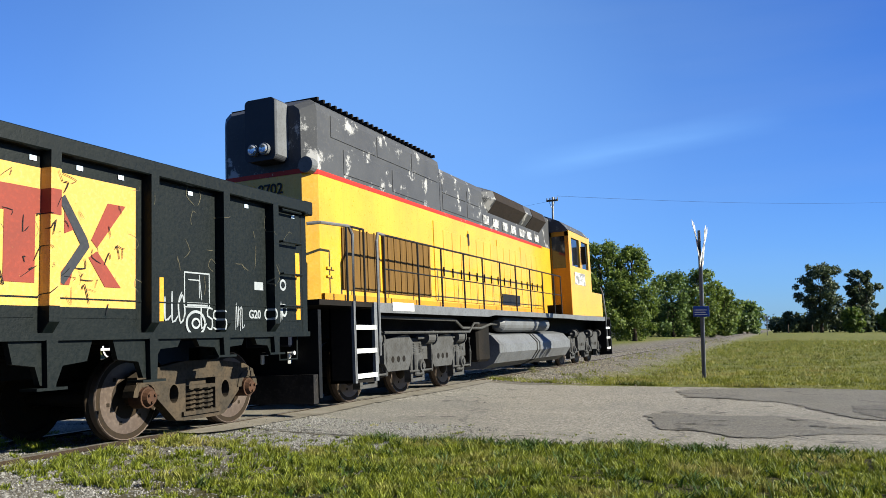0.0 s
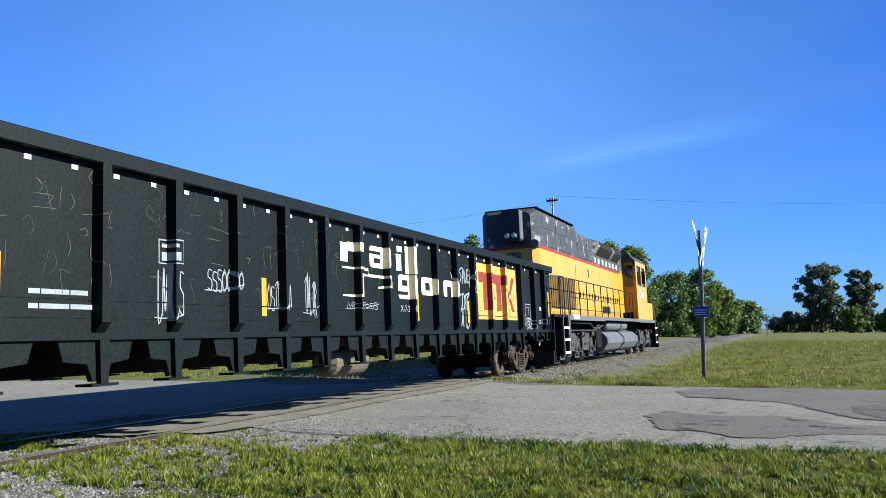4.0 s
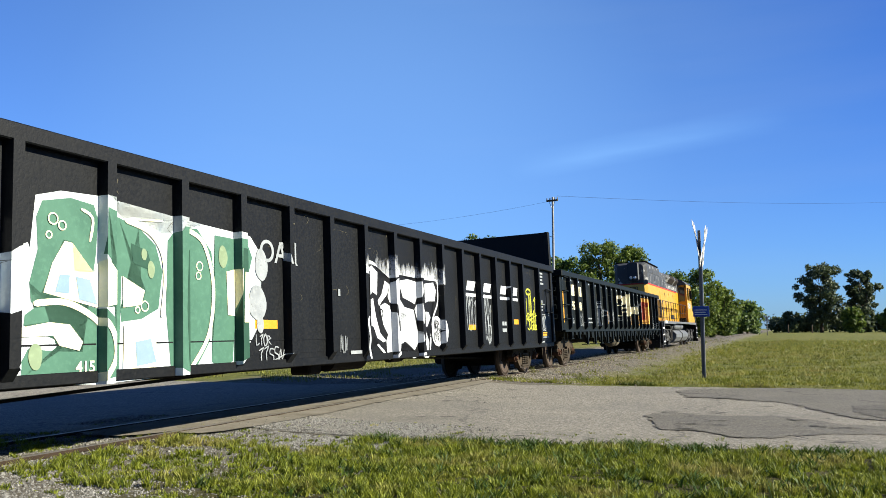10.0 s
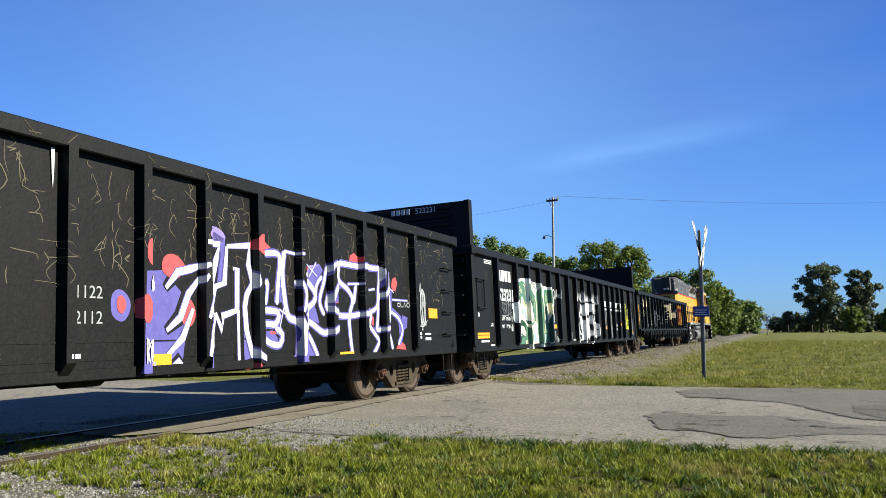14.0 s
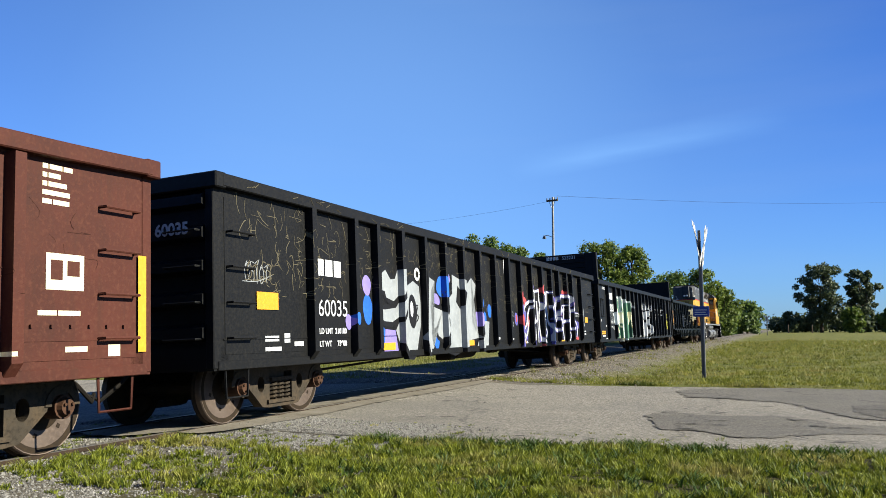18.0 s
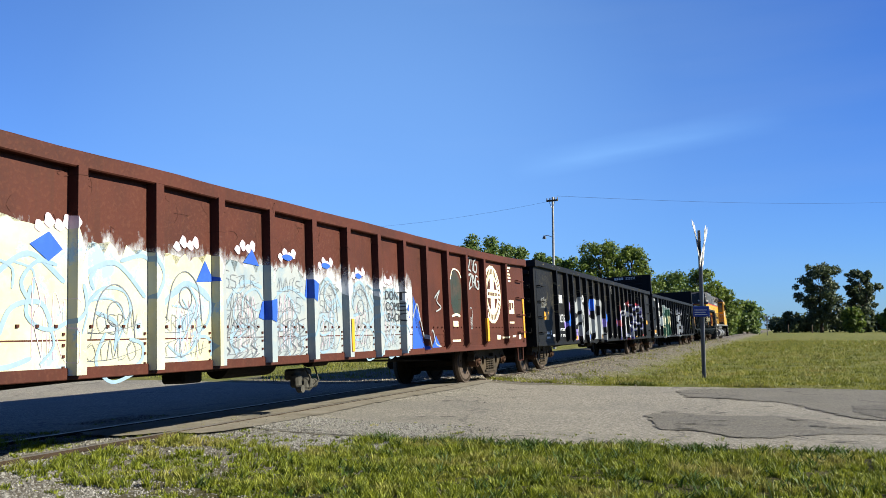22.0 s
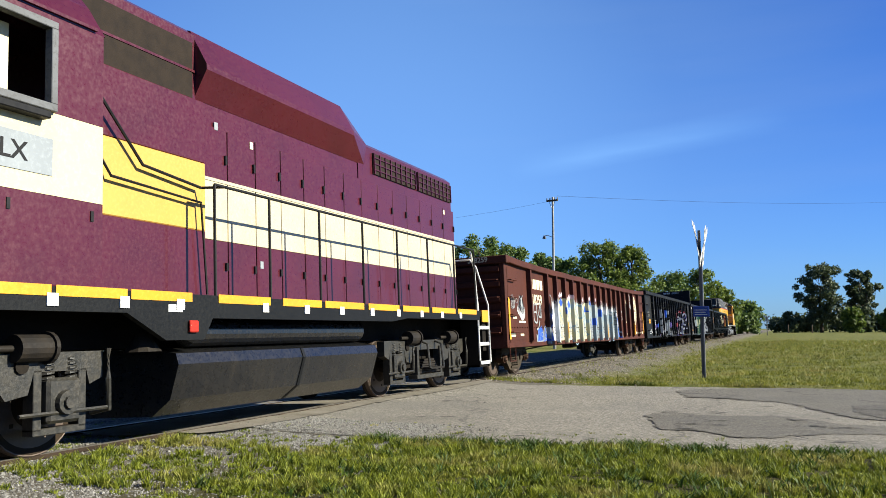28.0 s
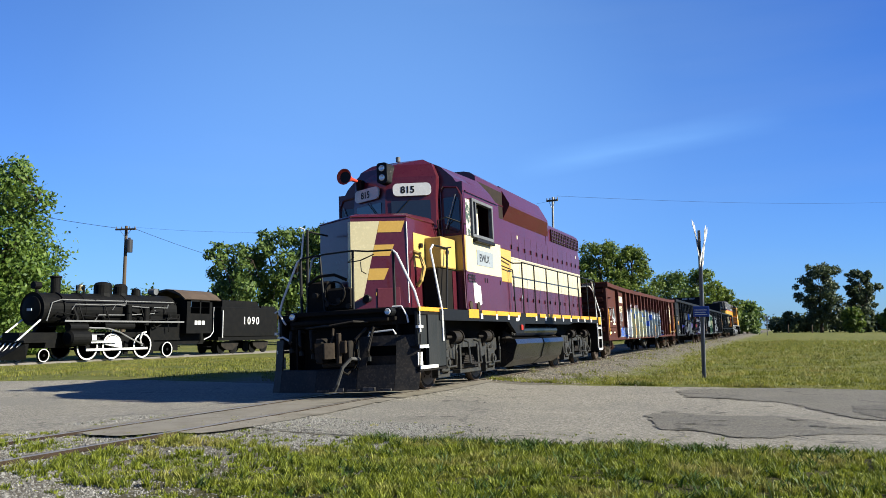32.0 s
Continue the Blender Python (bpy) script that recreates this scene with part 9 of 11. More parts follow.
    p.poly([(3.46, 0.80), (3.55, 1.75), (3.85, 1.35), (3.62, 1.25), (4.0, 0.80)]).poly([(4.3, 0.82), (4.5, 1.05), (4.75, 0.80)]).poly([(3.05, 1.5), (3.25, 1.72), (3.4, 1.35)])
    p.poly([(-1.0, 1.32), (-0.78, 1.26), (-0.74, 1.56), (-0.92, 1.52)]).blob(-0.35, 2.12, 0.12, 0.04).blob(0.62, 2.08, 0.12, 0.04).blob(1.58, 1.99, 0.1, 0.04).rect(-4.86, -4.8, 1.6, 1.8).poly([(0.06, 1.62), (0.2, 1.55), (0.24, 1.8), (0.1, 1.86)]).poly([(-1.3, 1.98), (-1.12, 2.16), (-0.98, 1.96)])
    p.done()
    p = P(P_TAG, 4, "graffiti_tag")
    p.stroke([(3.5, 1.35), (3.7, 1.62), (3.8, 1.4), (4.05, 0.85)], 0.03).stroke([(4.1, 0.8), (4.35, 1.15), (4.5, 0.9), (4.75, 0.84)], 0.03).scrawl(-7.7, -6.9, 0.85, 1.1, 0.026, 71, 9)
    p.stroke([(4.5, 1.75), (4.75, 1.9), (4.6, 1.7), (4.8, 1.58), (4.55, 1.5)], 0.03)
    p.ring(-6.32, 1.86, 0.22, 0.26, 0.018).stroke([(-6.45, 1.70), (-6.36, 1.70)], 0.02).stroke([(-6.25, 1.70), (-6.18, 1.70)], 0.02)
    p.stroke([(-8.0, 1.82), (-7.98, 1.4), (-7.7, 1.35), (-7.75, 1.6), (-7.98, 1.6)], 0.05).stroke([(-7.9, 1.8), (-7.7, 1.82), (-7.72, 1.62)], 0.05).stroke([(-7.35, 1.85), (-7.55, 1.55), (-7.35, 1.5), (-7.3, 1.85), (-7.3, 1.45)], 0.05).stroke([(-7.8, 1.15), (-7.6, 1.2), (-7.45, 1.4)], 0.05)
    p.stroke([(6.28, 2.64), (6.49, 2.67), (6.30, 2.34), (6.34, 2.42), (6.52, 2.39)], 0.045).stroke([(6.59, 2.67), (6.60, 2.40)], 0.045).stroke([(6.83, 2.67), (6.70, 2.61), (6.66, 2.42), (6.82, 2.39), (6.85, 2.55), (6.75, 2.54)], 0.045).stroke([(6.27, 2.27), (6.52, 2.32), (6.35, 2.05), (6.37, 2.01), (6.50, 2.06)], 0.045).stroke([(6.58, 2.05), (6.59, 2.31), (6.67, 2.23), (6.72, 2.04)], 0.045).stroke([(6.56, 2.16), (6.71, 2.17)], 0.045).stroke([(6.90, 2.29), (6.77, 2.30), (6.76, 2.09), (6.92, 2.03), (6.94, 2.19), (6.85, 2.18)], 0.045).ring(6.40, 1.50, 0.07, 0.12, 0.015).scrawl(6.32, 6.48, 1.18, 1.4, 0.016, 72, 6)
    p.scrawl(-9.88, -9.62, 1.68, 1.98, 0.016, 73, 6).ring(-9.74, 1.82, 0.13, 0.13, 0.015).ring(-9.45, 1.86, 0.08, 0.05, 0.012)
    p.done()
    p = P(M["grey_clean"], 4, "graffiti_writing", "thin dark marker writing")
    p.words("DONT", 0.21, 2.45, 1.66).words("COME", 0.20, 2.47, 1.48).words("BACK", 0.20, 2.53, 1.30)
    p.done()
    # owner's round emblem, letters as short bars round the rim
    P(M["offwhite"], 0, "owner_emblem", "cream round emblem with a cross").blob(7.83, 1.95, 0.60, 0.66, 0.0).done()
    p = P(M["brown"], 1, "owner_emblem_ring")
    p.blob(7.83, 1.95, 0.34, 0.38, 0.0)
    for k in range(30):
        a = 2 * math.pi * k / 30
        c, s_ = math.cos(a), math.sin(a)
        p.poly([(7.83 + 0.42 * c - 0.022 * s_, 1.95 + 0.46 * s_ + 0.022 * c), (7.83 + 0.53 * c - 0.022 * s_, 1.95 + 0.585 * s_ + 0.022 * c),
                (7.83 + 0.53 * c + 0.022 * s_, 1.95 + 0.585 * s_ - 0.022 * c), (7.83 + 0.42 * c + 0.022 * s_, 1.95 + 0.46 * s_ - 0.022 * c)])
    p.done()
    p = P(M["offwhite"], 2, "owner_emblem_cross")
    p.rect(7.70, 7.96, 1.57, 2.33).rect(7.46, 8.20, 1.86, 2.06).done()
    P(M["brown"], 3, "owner_emblem_word").bars(7.54, 1.92, (0.08, 0.06, 0.06, 0.05, 0.06), 0.07).bars(7.98, 1.92, (0.06, 0.06), 0.07).done()
    P(P_GREEN_DARK, 0, "paint_patch", "dark green painted-out oval").blob(5.62, 1.88, 0.32, 0.46, 0.08).done()
    P(M["offwhite"], 1, "paint_drip").stroke([(5.35, 2.15), (5.5, 2.36), (5.8, 2.34), (5.94, 2.2)], 0.03).stroke([(5.36, 1.42), (5.6, 1.46), (5.8, 1.43)], 0.05).rect(5.42, 5.68, 1.22, 1.33).done()
    p = P(M["offwhite"], 0, "stencilled_data")
    for z, ws in ((2.62, (0.06, 0.14, 0.1)), (2.54, (0.05, 0.13)), (2.46, (0.05, 0.2)), (2.38, (0.3,)), (2.30, (0.1, 0.18))):
        p.bars(8.93, z, ws, 0.045)
    p.rect(8.98, 9.40, 1.53, 1.86).bars(8.9, 1.30, (0.2, 0.25), 0.045).bars(5.22, 0.92, (0.25, 0.3), 0.04).rect(8.05, 8.3, 0.93, 1.03).bars(8.42, 0.95, (0.2,), 0.04).bars(9.2, 0.97, (0.25,), 0.05).rect(9.7, 9.85, 0.92, 1.03)
    p.rect(-9.95, -9.62, 0.98, 1.10).bars(-9.2, 1.0, (0.28,), 0.05).bars(-9.28, 1.32, (0.2, 0.35), 0.05).bars(-9.75, 1.42, (0.3,), 0.05).bars(-8.3, 1.3, (0.2, 0.1), 0.09).bars(-8.3, 1.1, (0.12,), 0.09)
    p.done()
    P(M["brown"], 1, "stencil_gap").rect(9.03, 9.16, 1.62, 1.8).rect(9.21, 9.35, 1.66, 1.80).done()
    p = P(M["offwhite"], 0, "car_number")
    p.words("518259", 0.37, -8.22, 1.82, 0.006).done()
    p = P(M["offwhite"], 0, "owner_mark")
    for k in range(4):
        p.rect(-8.18 + k * 0.31, -7.93 + k * 0.31, 2.22, 2.48)
    p.done()
    P(P_BLACK, 0, "paint_patch").blob(-9.02, 1.78, 0.22, 0.22, 0.25).done()
    P(P_TAG, 1, "graffiti_tag").blob(-9.0, 1.82, 0.07, 0.13, 0.2).stroke([(-9.2, 2.0), (-9.02, 1.9), (-8.9, 2.02)], 0.025).done()
    P(mist_material(1.35, 2.1), 0, "overspray").blob(-9.05, 1.7, 0.3, 0.3, 0.2).done()
    p = P(M["orange"], 5, "reflective_strip")
    for y, w, z0, z1 in ((7.06, 0.12, 0.90, 1.40), (10.07, 0.11, 0.95, 1.92), (1.12, 0.11, 0.84, 1.32), (4.15, 0.10, 0.86, 1.36), (-4.84, 0.10, 0.88, 1.36), (-10.12, 0.12, 0.92, 1.92), (-8.33, 0.1, 0.94, 1.42)):
        p.rect(y, y + w, z0, z1)
    p.done()
    # rivet heads low on the sheets
    me = bmesh.new()
    for a, b in zip([-10.1] + R, R + [10.1]):
        n = max(3, int((b - a) / 0.19))
        for k in range(1, n):
            y = a + (b - a) * k / n
            box(me, 1.515, 1.535, y - 0.014, y + 0.014, 1.19, 1.218)
    for q in R:
        for z in (0.82, 0.92, 1.02, 1.12):
            for k in (-0.11, 0.11):
                box(me, 1.508, 1.53, q + k - 0.013, q + k + 0.013, z, z + 0.026)
    tagged(part("rivets", me, M["brown"], car), kind="stuff")
    scratches(car, R, 10.0, 1.3, 2.6, 24, 160, M["rust_dark"])
    text_on_end(car, "518259", 0.17, 0.62, 2.79, -10.33, M["offwhite"], "car_number", 0, 0.003)


P_GREEN_DARK = spray("dark_green", (0.0172, 0.0257, 0.0208), (0.0428, 0.0306, 0.0233))
M["rust_dark"] = surface("dark_rust", (0.0367, 0.0122, 0.0073), rough=0.8)
paint_first_car()
paint_second_car()
paint_third_car()
paint_brown_car()


# ---- beside the track: sign, poles, wires, old steam locomotive ----
def crossing_sign():
    t = thing("crossing_sign", "white crossbuck on a weathered post with a small blue plate", "railway sign", pose(-1.92, 22.44, -0.06))
    part("post", prism(bmesh.new(), [(-0.05, -0.045), (0.02, -0.045), (0.02, 0.045), (-0.05, 0.045)], 0.0, 3.95, "z"), M["post_grey"], t)
    part("post_edge", boxes((0.02, 0.05, -0.04, 0.04, 0.0, 3.3)), M["steel"], t)
    for lean_, x0, zc in ((9, 0.085, 3.50), (-10, -0.085, 3.66)):            # one warped crossbuck on each face of the post
        for k, a in enumerate((54, -54)):
            b = prism(bmesh.new(), [(-0.62, -0.125), (0.62, -0.125), (0.62, 0.125), (-0.62, 0.125)], 0.013 * k, 0.011 + 0.013 * k, "x")
            ob = part("blade", b, M["white"], t, "white reflective crossbuck blade")
            ob.matrix_basis = pose(x0, 0, zc, 0, lean_, 0) @ Matrix.Rotation(radians(a), 4, "X")
            for j in range(5):
                part("blade_lettering", boxes((0.0115 + 0.013 * k, 0.0135 + 0.013 * k, -0.55 + j * 0.22, -0.42 + j * 0.22, -0.045, 0.045)), M["ink"], ob)
    part("blue_plate", boxes((-0.22, 0.19, -0.10, -0.075, 1.62, 1.90), bevel=0.006), M["blue"], t, "blue enamel information plate")
    part("plate_writing", boxes((-0.18, 0.14, -0.104, -0.1005, 1.79, 1.81), (-0.18, 0.1, -0.104, -0.1005, 1.73, 1.75), (-0.18, 0.14, -0.104, -0.1005, 1.67, 1.69)), M["white"], t)
    part("plate_clamp", boxes((-0.1, 0.07, -0.075, 0.07, 1.72, 1.78)), M["steel"], t)
    return t


M["post_grey"] = surface("weathered_post", (0.0979, 0.0918, 0.0826), (0.0612, 0.0581, 0.052), rough=0.8, stretch=(5, 5, 0.5), bump=0.3)
crossing_sign()
far_sign = thing("crossing_sign", "small distant white crossbuck on a post", "railway sign", pose(-2.3, 162.0, -0.1))
part("post", cyls(((0, 0, 0), (0, 0, 3.6), 0.08)), M["post_grey"], far_sign)
for a in (50, -50):
    part("blade", boxes((-0.75, 0.75, -0.03, 0.03, -0.13, 0.13)), M["white"], far_sign).matrix_basis = pose(0, -0.1, 3.1, 0, a, 0)


def utility_pole(x, y, z, h, arm, can=False, lamp=False, turn=0.0):
    t = thing("utility_pole", "tall weathered wooden pole with crossarm and transformer" if can else "tall thin grey pole with a small lamp and crossarm", "utility pole", pose(x, y, z, 0, 0, turn))
    part("pole", cyls(((0, 0, -0.3), (0, 0, h), 0.17 if can else 0.12, 0.11 if can else 0.08), seg=12), M["wood" if can else "steel"], t)
    part("crossarm", boxes((-arm / 2, arm / 2, -0.14, -0.03, h - 0.35, h - 0.22)), M["wood"], t)
    for k in (-0.46, -0.2, 0.2, 0.46):
        part("insulator", cyls(((k * arm, -0.085, h - 0.22), (k * arm, -0.085, h - 0.06), 0.05, 0.035), seg=8), M["silver"], t)
    for s in (1, -1):
        part("brace", tube(bmesh.new(), [(s * arm * 0.3, -0.1, h - 0.3), (0, -0.12, h - 0.9)], 0.018, 5), M["steel"], t)
    if can:
        part("transformer", cyls(((0.34, -0.05, h - 2.1), (0.34, -0.05, h - 1.1), 0.26), ((0.34, -0.05, h - 1.1), (0.34, -0.05, h - 0.95), 0.1), seg=16), M["grey_clean"], t)
        part("bracket", boxes((0.0, 0.15, -0.1, 0.0, h - 1.8, h - 1.3)), M["steel"], t)
    if lamp:
        part("lamp_arm", tube(bmesh.new(), [(0, 0, h - 3.1), (-0.5, 0, h - 2.9), (-0.75, 0, h - 2.95)], 0.03, 6), M["steel"], t)
        part("lamp_head", cyls(((-0.75, 0, h - 3.15), (-0.75, 0, h - 2.9), 0.16, 0.06), seg=10), M["silver"], t)
    return t


utility_pole(-15.61, 58.53, -0.4, 11.6, 0.95, lamp=True, turn=-12)
utility_pole(-47.0, 47.5, -0.5, 9.75, 1.75, can=True, turn=12)


def wire(a, b, sag, r=0.012, name="overhead_wire"):
    a, b = Vector(a), Vector(b)
    pts = [a.lerp(b, k / 20) - Vector((0, 0, sag * 4 * (k / 20) * (1 - k / 20))) for k in range(21)]
    bm = tube(bmesh.new(), pts, r, 4)
    return tagged(part(name, bm, M["ink"]), "thin dark overhead electric wire", "wire")


wire((-15.3, 58.65, 11.28), (14.3, 125.4, 18.75), 0.35, 0.009)
wire((-46.2, 47.4, 9.1), (-15.9, 58.6, 10.9), 1.2, 0.006)
wire((-46.3, 47.4, 9.05), (-58.0, 96.0, 8.2), 0.9, 0.016)
wire((-47.8, 47.4, 9.1), (-44.0, 22.0, 9.6), 0.4, 0.016)


def spoked_wheel(name, parent, x, y, z, r, rim_mat, spokes=12):
    w = part(name, lathe(bmesh.new(), [(r * 0.84, x + 0.06), (r * 0.84, x - 0.06), (r, x - 0.06), (r, x + 0.06)], (0, y, z), "x", 24), M["steam"], parent)
    part("tyre", lathe(bmesh.new(), [(r * 0.87, x + 0.062), (r * 0.87, x + 0.075), (r * 0.99, x + 0.075), (r * 0.99, x + 0.062)], (0, y, z), "x", 24), rim_mat, w)
    sp = cyls(((x - 0.07, y, z), (x + 0.09, y, z), r * 0.2), seg=14)
    for k in range(spokes):
        a = 2 * math.pi * k / spokes
        tube(sp, [(x, y + 0.15 * r * math.cos(a), z + 0.15 * r * math.sin(a)), (x, y + 0.88 * r * math.cos(a), z + 0.88 * r * math.sin(a))], 0.035, 5)
    part("spokes", sp, M["steam"], w)
    return w


def steam_locomotive():
    ST, WH = M["steam"], M["white"]
    t = thing("steam_locomotive", "black preserved steam locomotive with white-trimmed wheels", "steam locomotive", pose(-35.6, 0, -0.47))
    part("boiler", lathe(bmesh.new(), [(0.30, 29.72), (0.80, 29.80), (0.86, 29.9), (0.86, 32.3), (0.92, 32.4), (0.98, 36.8), (1.02, 39.4), (0.2, 39.45)], (0, 0, 2.72), "y", 32), ST, t, smooth=False)
    part("smokebox_door", lathe(bmesh.new(), [(0.05, 29.62), (0.35, 29.64), (0.66, 29.70), (0.68, 29.80)], (0, 0, 2.72), "y", 28), ST, t)
    part("smokebox_ring", lathe(bmesh.new(), [(0.80, 29.78), (0.875, 29.76), (0.88, 29.86), (0.8, 29.86)], (0, 0, 2.72), "y", 28), ST, t)
    part("front_plate", boxes((-0.16, 0.16, 29.58, 29.63, 2.62, 2.74)), WH, t)
    for y in (31.0, 32.4, 33.8, 35.4, 37.2):
        part("boiler_band", lathe(bmesh.new(), [(0.9, y), (0.985 if y > 34 else 0.945, y), (0.985 if y > 34 else 0.945, y + 0.07), (0.9, y + 0.07)], (0, 0, 2.72), "y", 32), ST, t)
    part("smokestack", lathe(bmesh.new(), [(0.26, 3.4), (0.24, 3.6), (0.25, 4.38), (0.31, 4.42), (0.31, 4.5), (0.22, 4.5)], (0, 31.15, 0), "z", 18), ST, t)
    part("headlamp", cyls(((0, 29.75, 3.95), (0, 30.15, 3.95), 0.2), ((0, 30.0, 3.5), (0, 30.0, 3.8), 0.08), seg=14), ST, t)
    part("bell", lathe(bmesh.new(), [(0.05, 4.15), (0.14, 4.1), (0.17, 3.9), (0.24, 3.78), (0.02, 3.78)], (0, 32.8, 0), "z", 14), M["brass"], t)
    part("bell_yoke", boxes((-0.3, -0.25, 32.75, 32.85, 3.55, 4.1), (0.25, 0.3, 32.75, 32.85, 3.55, 4.1)), ST, t)
    part("sand_dome", lathe(bmesh.new(), [(0.55, 3.45), (0.50, 3.7), (0.50, 4.15), (0.40, 4.30), (0.15, 4.36)], (0, 34.4, 0), "z", 20), ST, t)
    part("steam_dome", lathe(bmesh.new(), [(0.46, 3.5), (0.40, 3.75), (0.40, 4.12), (0.28, 4.28), (0.05, 4.32)], (0, 35.7, 0), "z", 20), ST, t)
    part("turret", lathe(bmesh.new(), [(0.28, 3.6), (0.25, 4.0), (0.1, 4.1)], (0, 36.95, 0), "z", 14), ST, t)
    part("generator", cyls(((-0.2, 38.3, 3.95), (0.3, 38.3, 3.95), 0.2), seg=14), M["silver"], t)
    for s in (1, -1):
        part("running_board", boxes((min(s * 0.85, s * 1.4), max(s * 0.85, s * 1.4), 30.6, 39.6, 2.08, 2.14)), ST, t)
        part("board_edge", boxes((min(s * 1.4, s * 1.42), max(s * 1.4, s * 1.42), 30.6, 39.6, 2.06, 2.15)), M["silver_dull"], t)
        part("hand_rail", tube(bmesh.new(), [(s * 0.86, 29.95, 2.1), (s * 0.92, 30.2, 3.05), (s * 1.0, 30.7, 3.22), (s * 1.04, 39.0, 3.3)], 0.03, 6), M["silver_dull"], t)
        part("cylinder", cyls(((s * 1.25, 31.0, 1.2), (s * 1.25, 32.2, 1.2), 0.42), ((s * 1.25, 30.92, 1.2), (s * 1.25, 31.0, 1.2), 0.3, 0.42), ((s * 1.2, 31.0, 1.78), (s * 1.2, 32.2, 1.78), 0.22), seg=18), ST, t)
        part("pipe", tube(bmesh.new(), [(s * 0.9, 31.6, 2.7), (s * 1.15, 31.6, 2.3), (s * 1.2, 31.6, 1.9)], 0.1, 8), ST, t)
        part("air_tank", cyls(((s * 1.15, 33.4, 1.85), (s * 1.15, 35.6, 1.85), 0.2), seg=14), ST, t)
        part("air_pump", cyls(((s * 1.15, 36.6, 1.9), (s * 1.15, 36.6, 2.9), 0.2), seg=14), ST, t)
        part("injector_pipe", tube(bmesh.new(), [(s * 1.05, 38.9, 2.4), (s * 1.15, 38.0, 2.0), (s * 1.2, 37.4, 1.75), (s * 1.05, 36.9, 2.3)], 0.05, 6), ST, t)
        part("injector_pipe", tube(bmesh.new(), [(s * 1.0, 35.0, 2.9), (s * 1.05, 36.2, 2.55), (s * 1.1, 37.8, 2.75)], 0.04, 6), ST, t)
        for y in (32.46, 34.2, 36.5):
            spoked_wheel("driving_wheel", t, s * 1.0, y, 0.72, 0.72, WH)
        part("counterweight", prism(bmesh.new(), [(34.2 + 0.58 * math.cos(radians(a)), 0.72 + 0.58 * math.sin(radians(a))) for a in range(-10, 171, 15)], min(s * 1.07, s * 1.1), max(s * 1.07, s * 1.1)), WH, t)
        part("side_rod", boxes((min(s * 1.12, s * 1.18), max(s * 1.12, s * 1.18), 32.3, 36.8, 0.50, 0.62)), WH if s > 0 else ST, t)
        part("main_rod", boxes((min(s * 1.2, s * 1.26), max(s * 1.2, s * 1.26), 32.2, 34.4, 0.92, 1.06)), WH, t)
        part("crosshead_guide", boxes((min(s * 1.15, s * 1.3), max(s * 1.15, s * 1.3), 32.2, 33.4, 1.36, 1.42), (min(s * 1.15, s * 1.3), max(s * 1.15, s * 1.3), 32.2, 33.4, 1.02, 1.08)), M["silver"], t)
        part("crosshead", boxes((min(s * 1.15, s * 1.3), max(s * 1.15, s * 1.3), 32.5, 32.85, 1.08, 1.36)), WH, t)
        part("valve_link", tube(bmesh.new(), [(s * 1.2, 36.3, 0.72), (s * 1.22, 36.15, 1.1), (s * 1.22, 36.3, 1.45), (s * 1.22, 36.6, 1.5)], 0.05, 6), WH, t)
        spoked_wheel("pilot_wheel", t, s * 0.9, 29.78, 0.34, 0.34, WH, 8)
        spoked_wheel("trailing_wheel", t, s * 0.95, 38.62, 0.45, 0.45, WH, 10)
        part("pilot_brace", tube(bmesh.new(), [(s * 0.75, 28.3, 1.05), (s * 0.65, 29.75, 2.15)], 0.045, 6), WH, t)
        part("cab_side", boxes((min(s * 1.38, s * 1.44), max(s * 1.38, s * 1.44), 39.8, 42.2, 1.4, 2.65), (min(s * 1.38, s * 1.44), max(s * 1.38, s * 1.44), 39.8, 40.15, 2.65, 3.5),
                               (min(s * 1.38, s * 1.44), max(s * 1.38, s * 1.44), 41.0, 41.12, 2.65, 3.5), (min(s * 1.38, s * 1.44), max(s * 1.38, s * 1.44), 41.95, 42.2, 2.65, 3.5),
                               (min(s * 1.38, s * 1.44), max(s * 1.38, s * 1.44), 39.8, 42.2, 3.4, 3.6)), ST, t)
        part("cab_lettering", boxes((min(s * 1.44, s * 1.447), max(s * 1.44, s * 1.447), 40.55, 40.80, 1.95, 2.2), (min(s * 1.44, s * 1.447), max(s * 1.44, s * 1.447), 40.88, 41.13, 1.95, 2.2),
                                    (min(s * 1.44, s * 1.447), max(s * 1.44, s * 1.447), 41.22, 41.5, 1.95, 2.2)), WH, t)
        part("cab_rail", tube(bmesh.new(), [(s * 1.5, 42.3, 3.1), (s * 1.5, 42.3, 1.5), (s * 1.5, 42.0, 1.2), (s * 1.5, 41.4, 1.0)], 0.03, 6), WH, t)
        part("cab_step", boxes((min(s * 1.1, s * 1.45), max(s * 1.1, s * 1.45), 41.8, 42.2, 0.5, 0.55)), ST, t)
    for y0, y1, z0, z1, r in ((30.3, 33.2, 2.55, 2.35, 0.035), (33.0, 37.5, 2.45, 2.6, 0.03), (34.2, 38.6, 3.05, 2.95, 0.025), (31.4, 35.2, 3.0, 3.1, 0.025), (35.6, 39.6, 2.25, 2.3, 0.04)):
        part("boiler_pipe", tube(bmesh.new(), [(0.98, y0, z0 - 0.3), (1.06, y0 + 0.15, z0), (1.08, (y0 + y1) / 2, (z0 + z1) / 2 - 0.05), (1.06, y1 - 0.1, z1), (1.0, y1, z1 + 0.2)], r, 6), ST if r > 0.03 else M["silver_dull"], t)
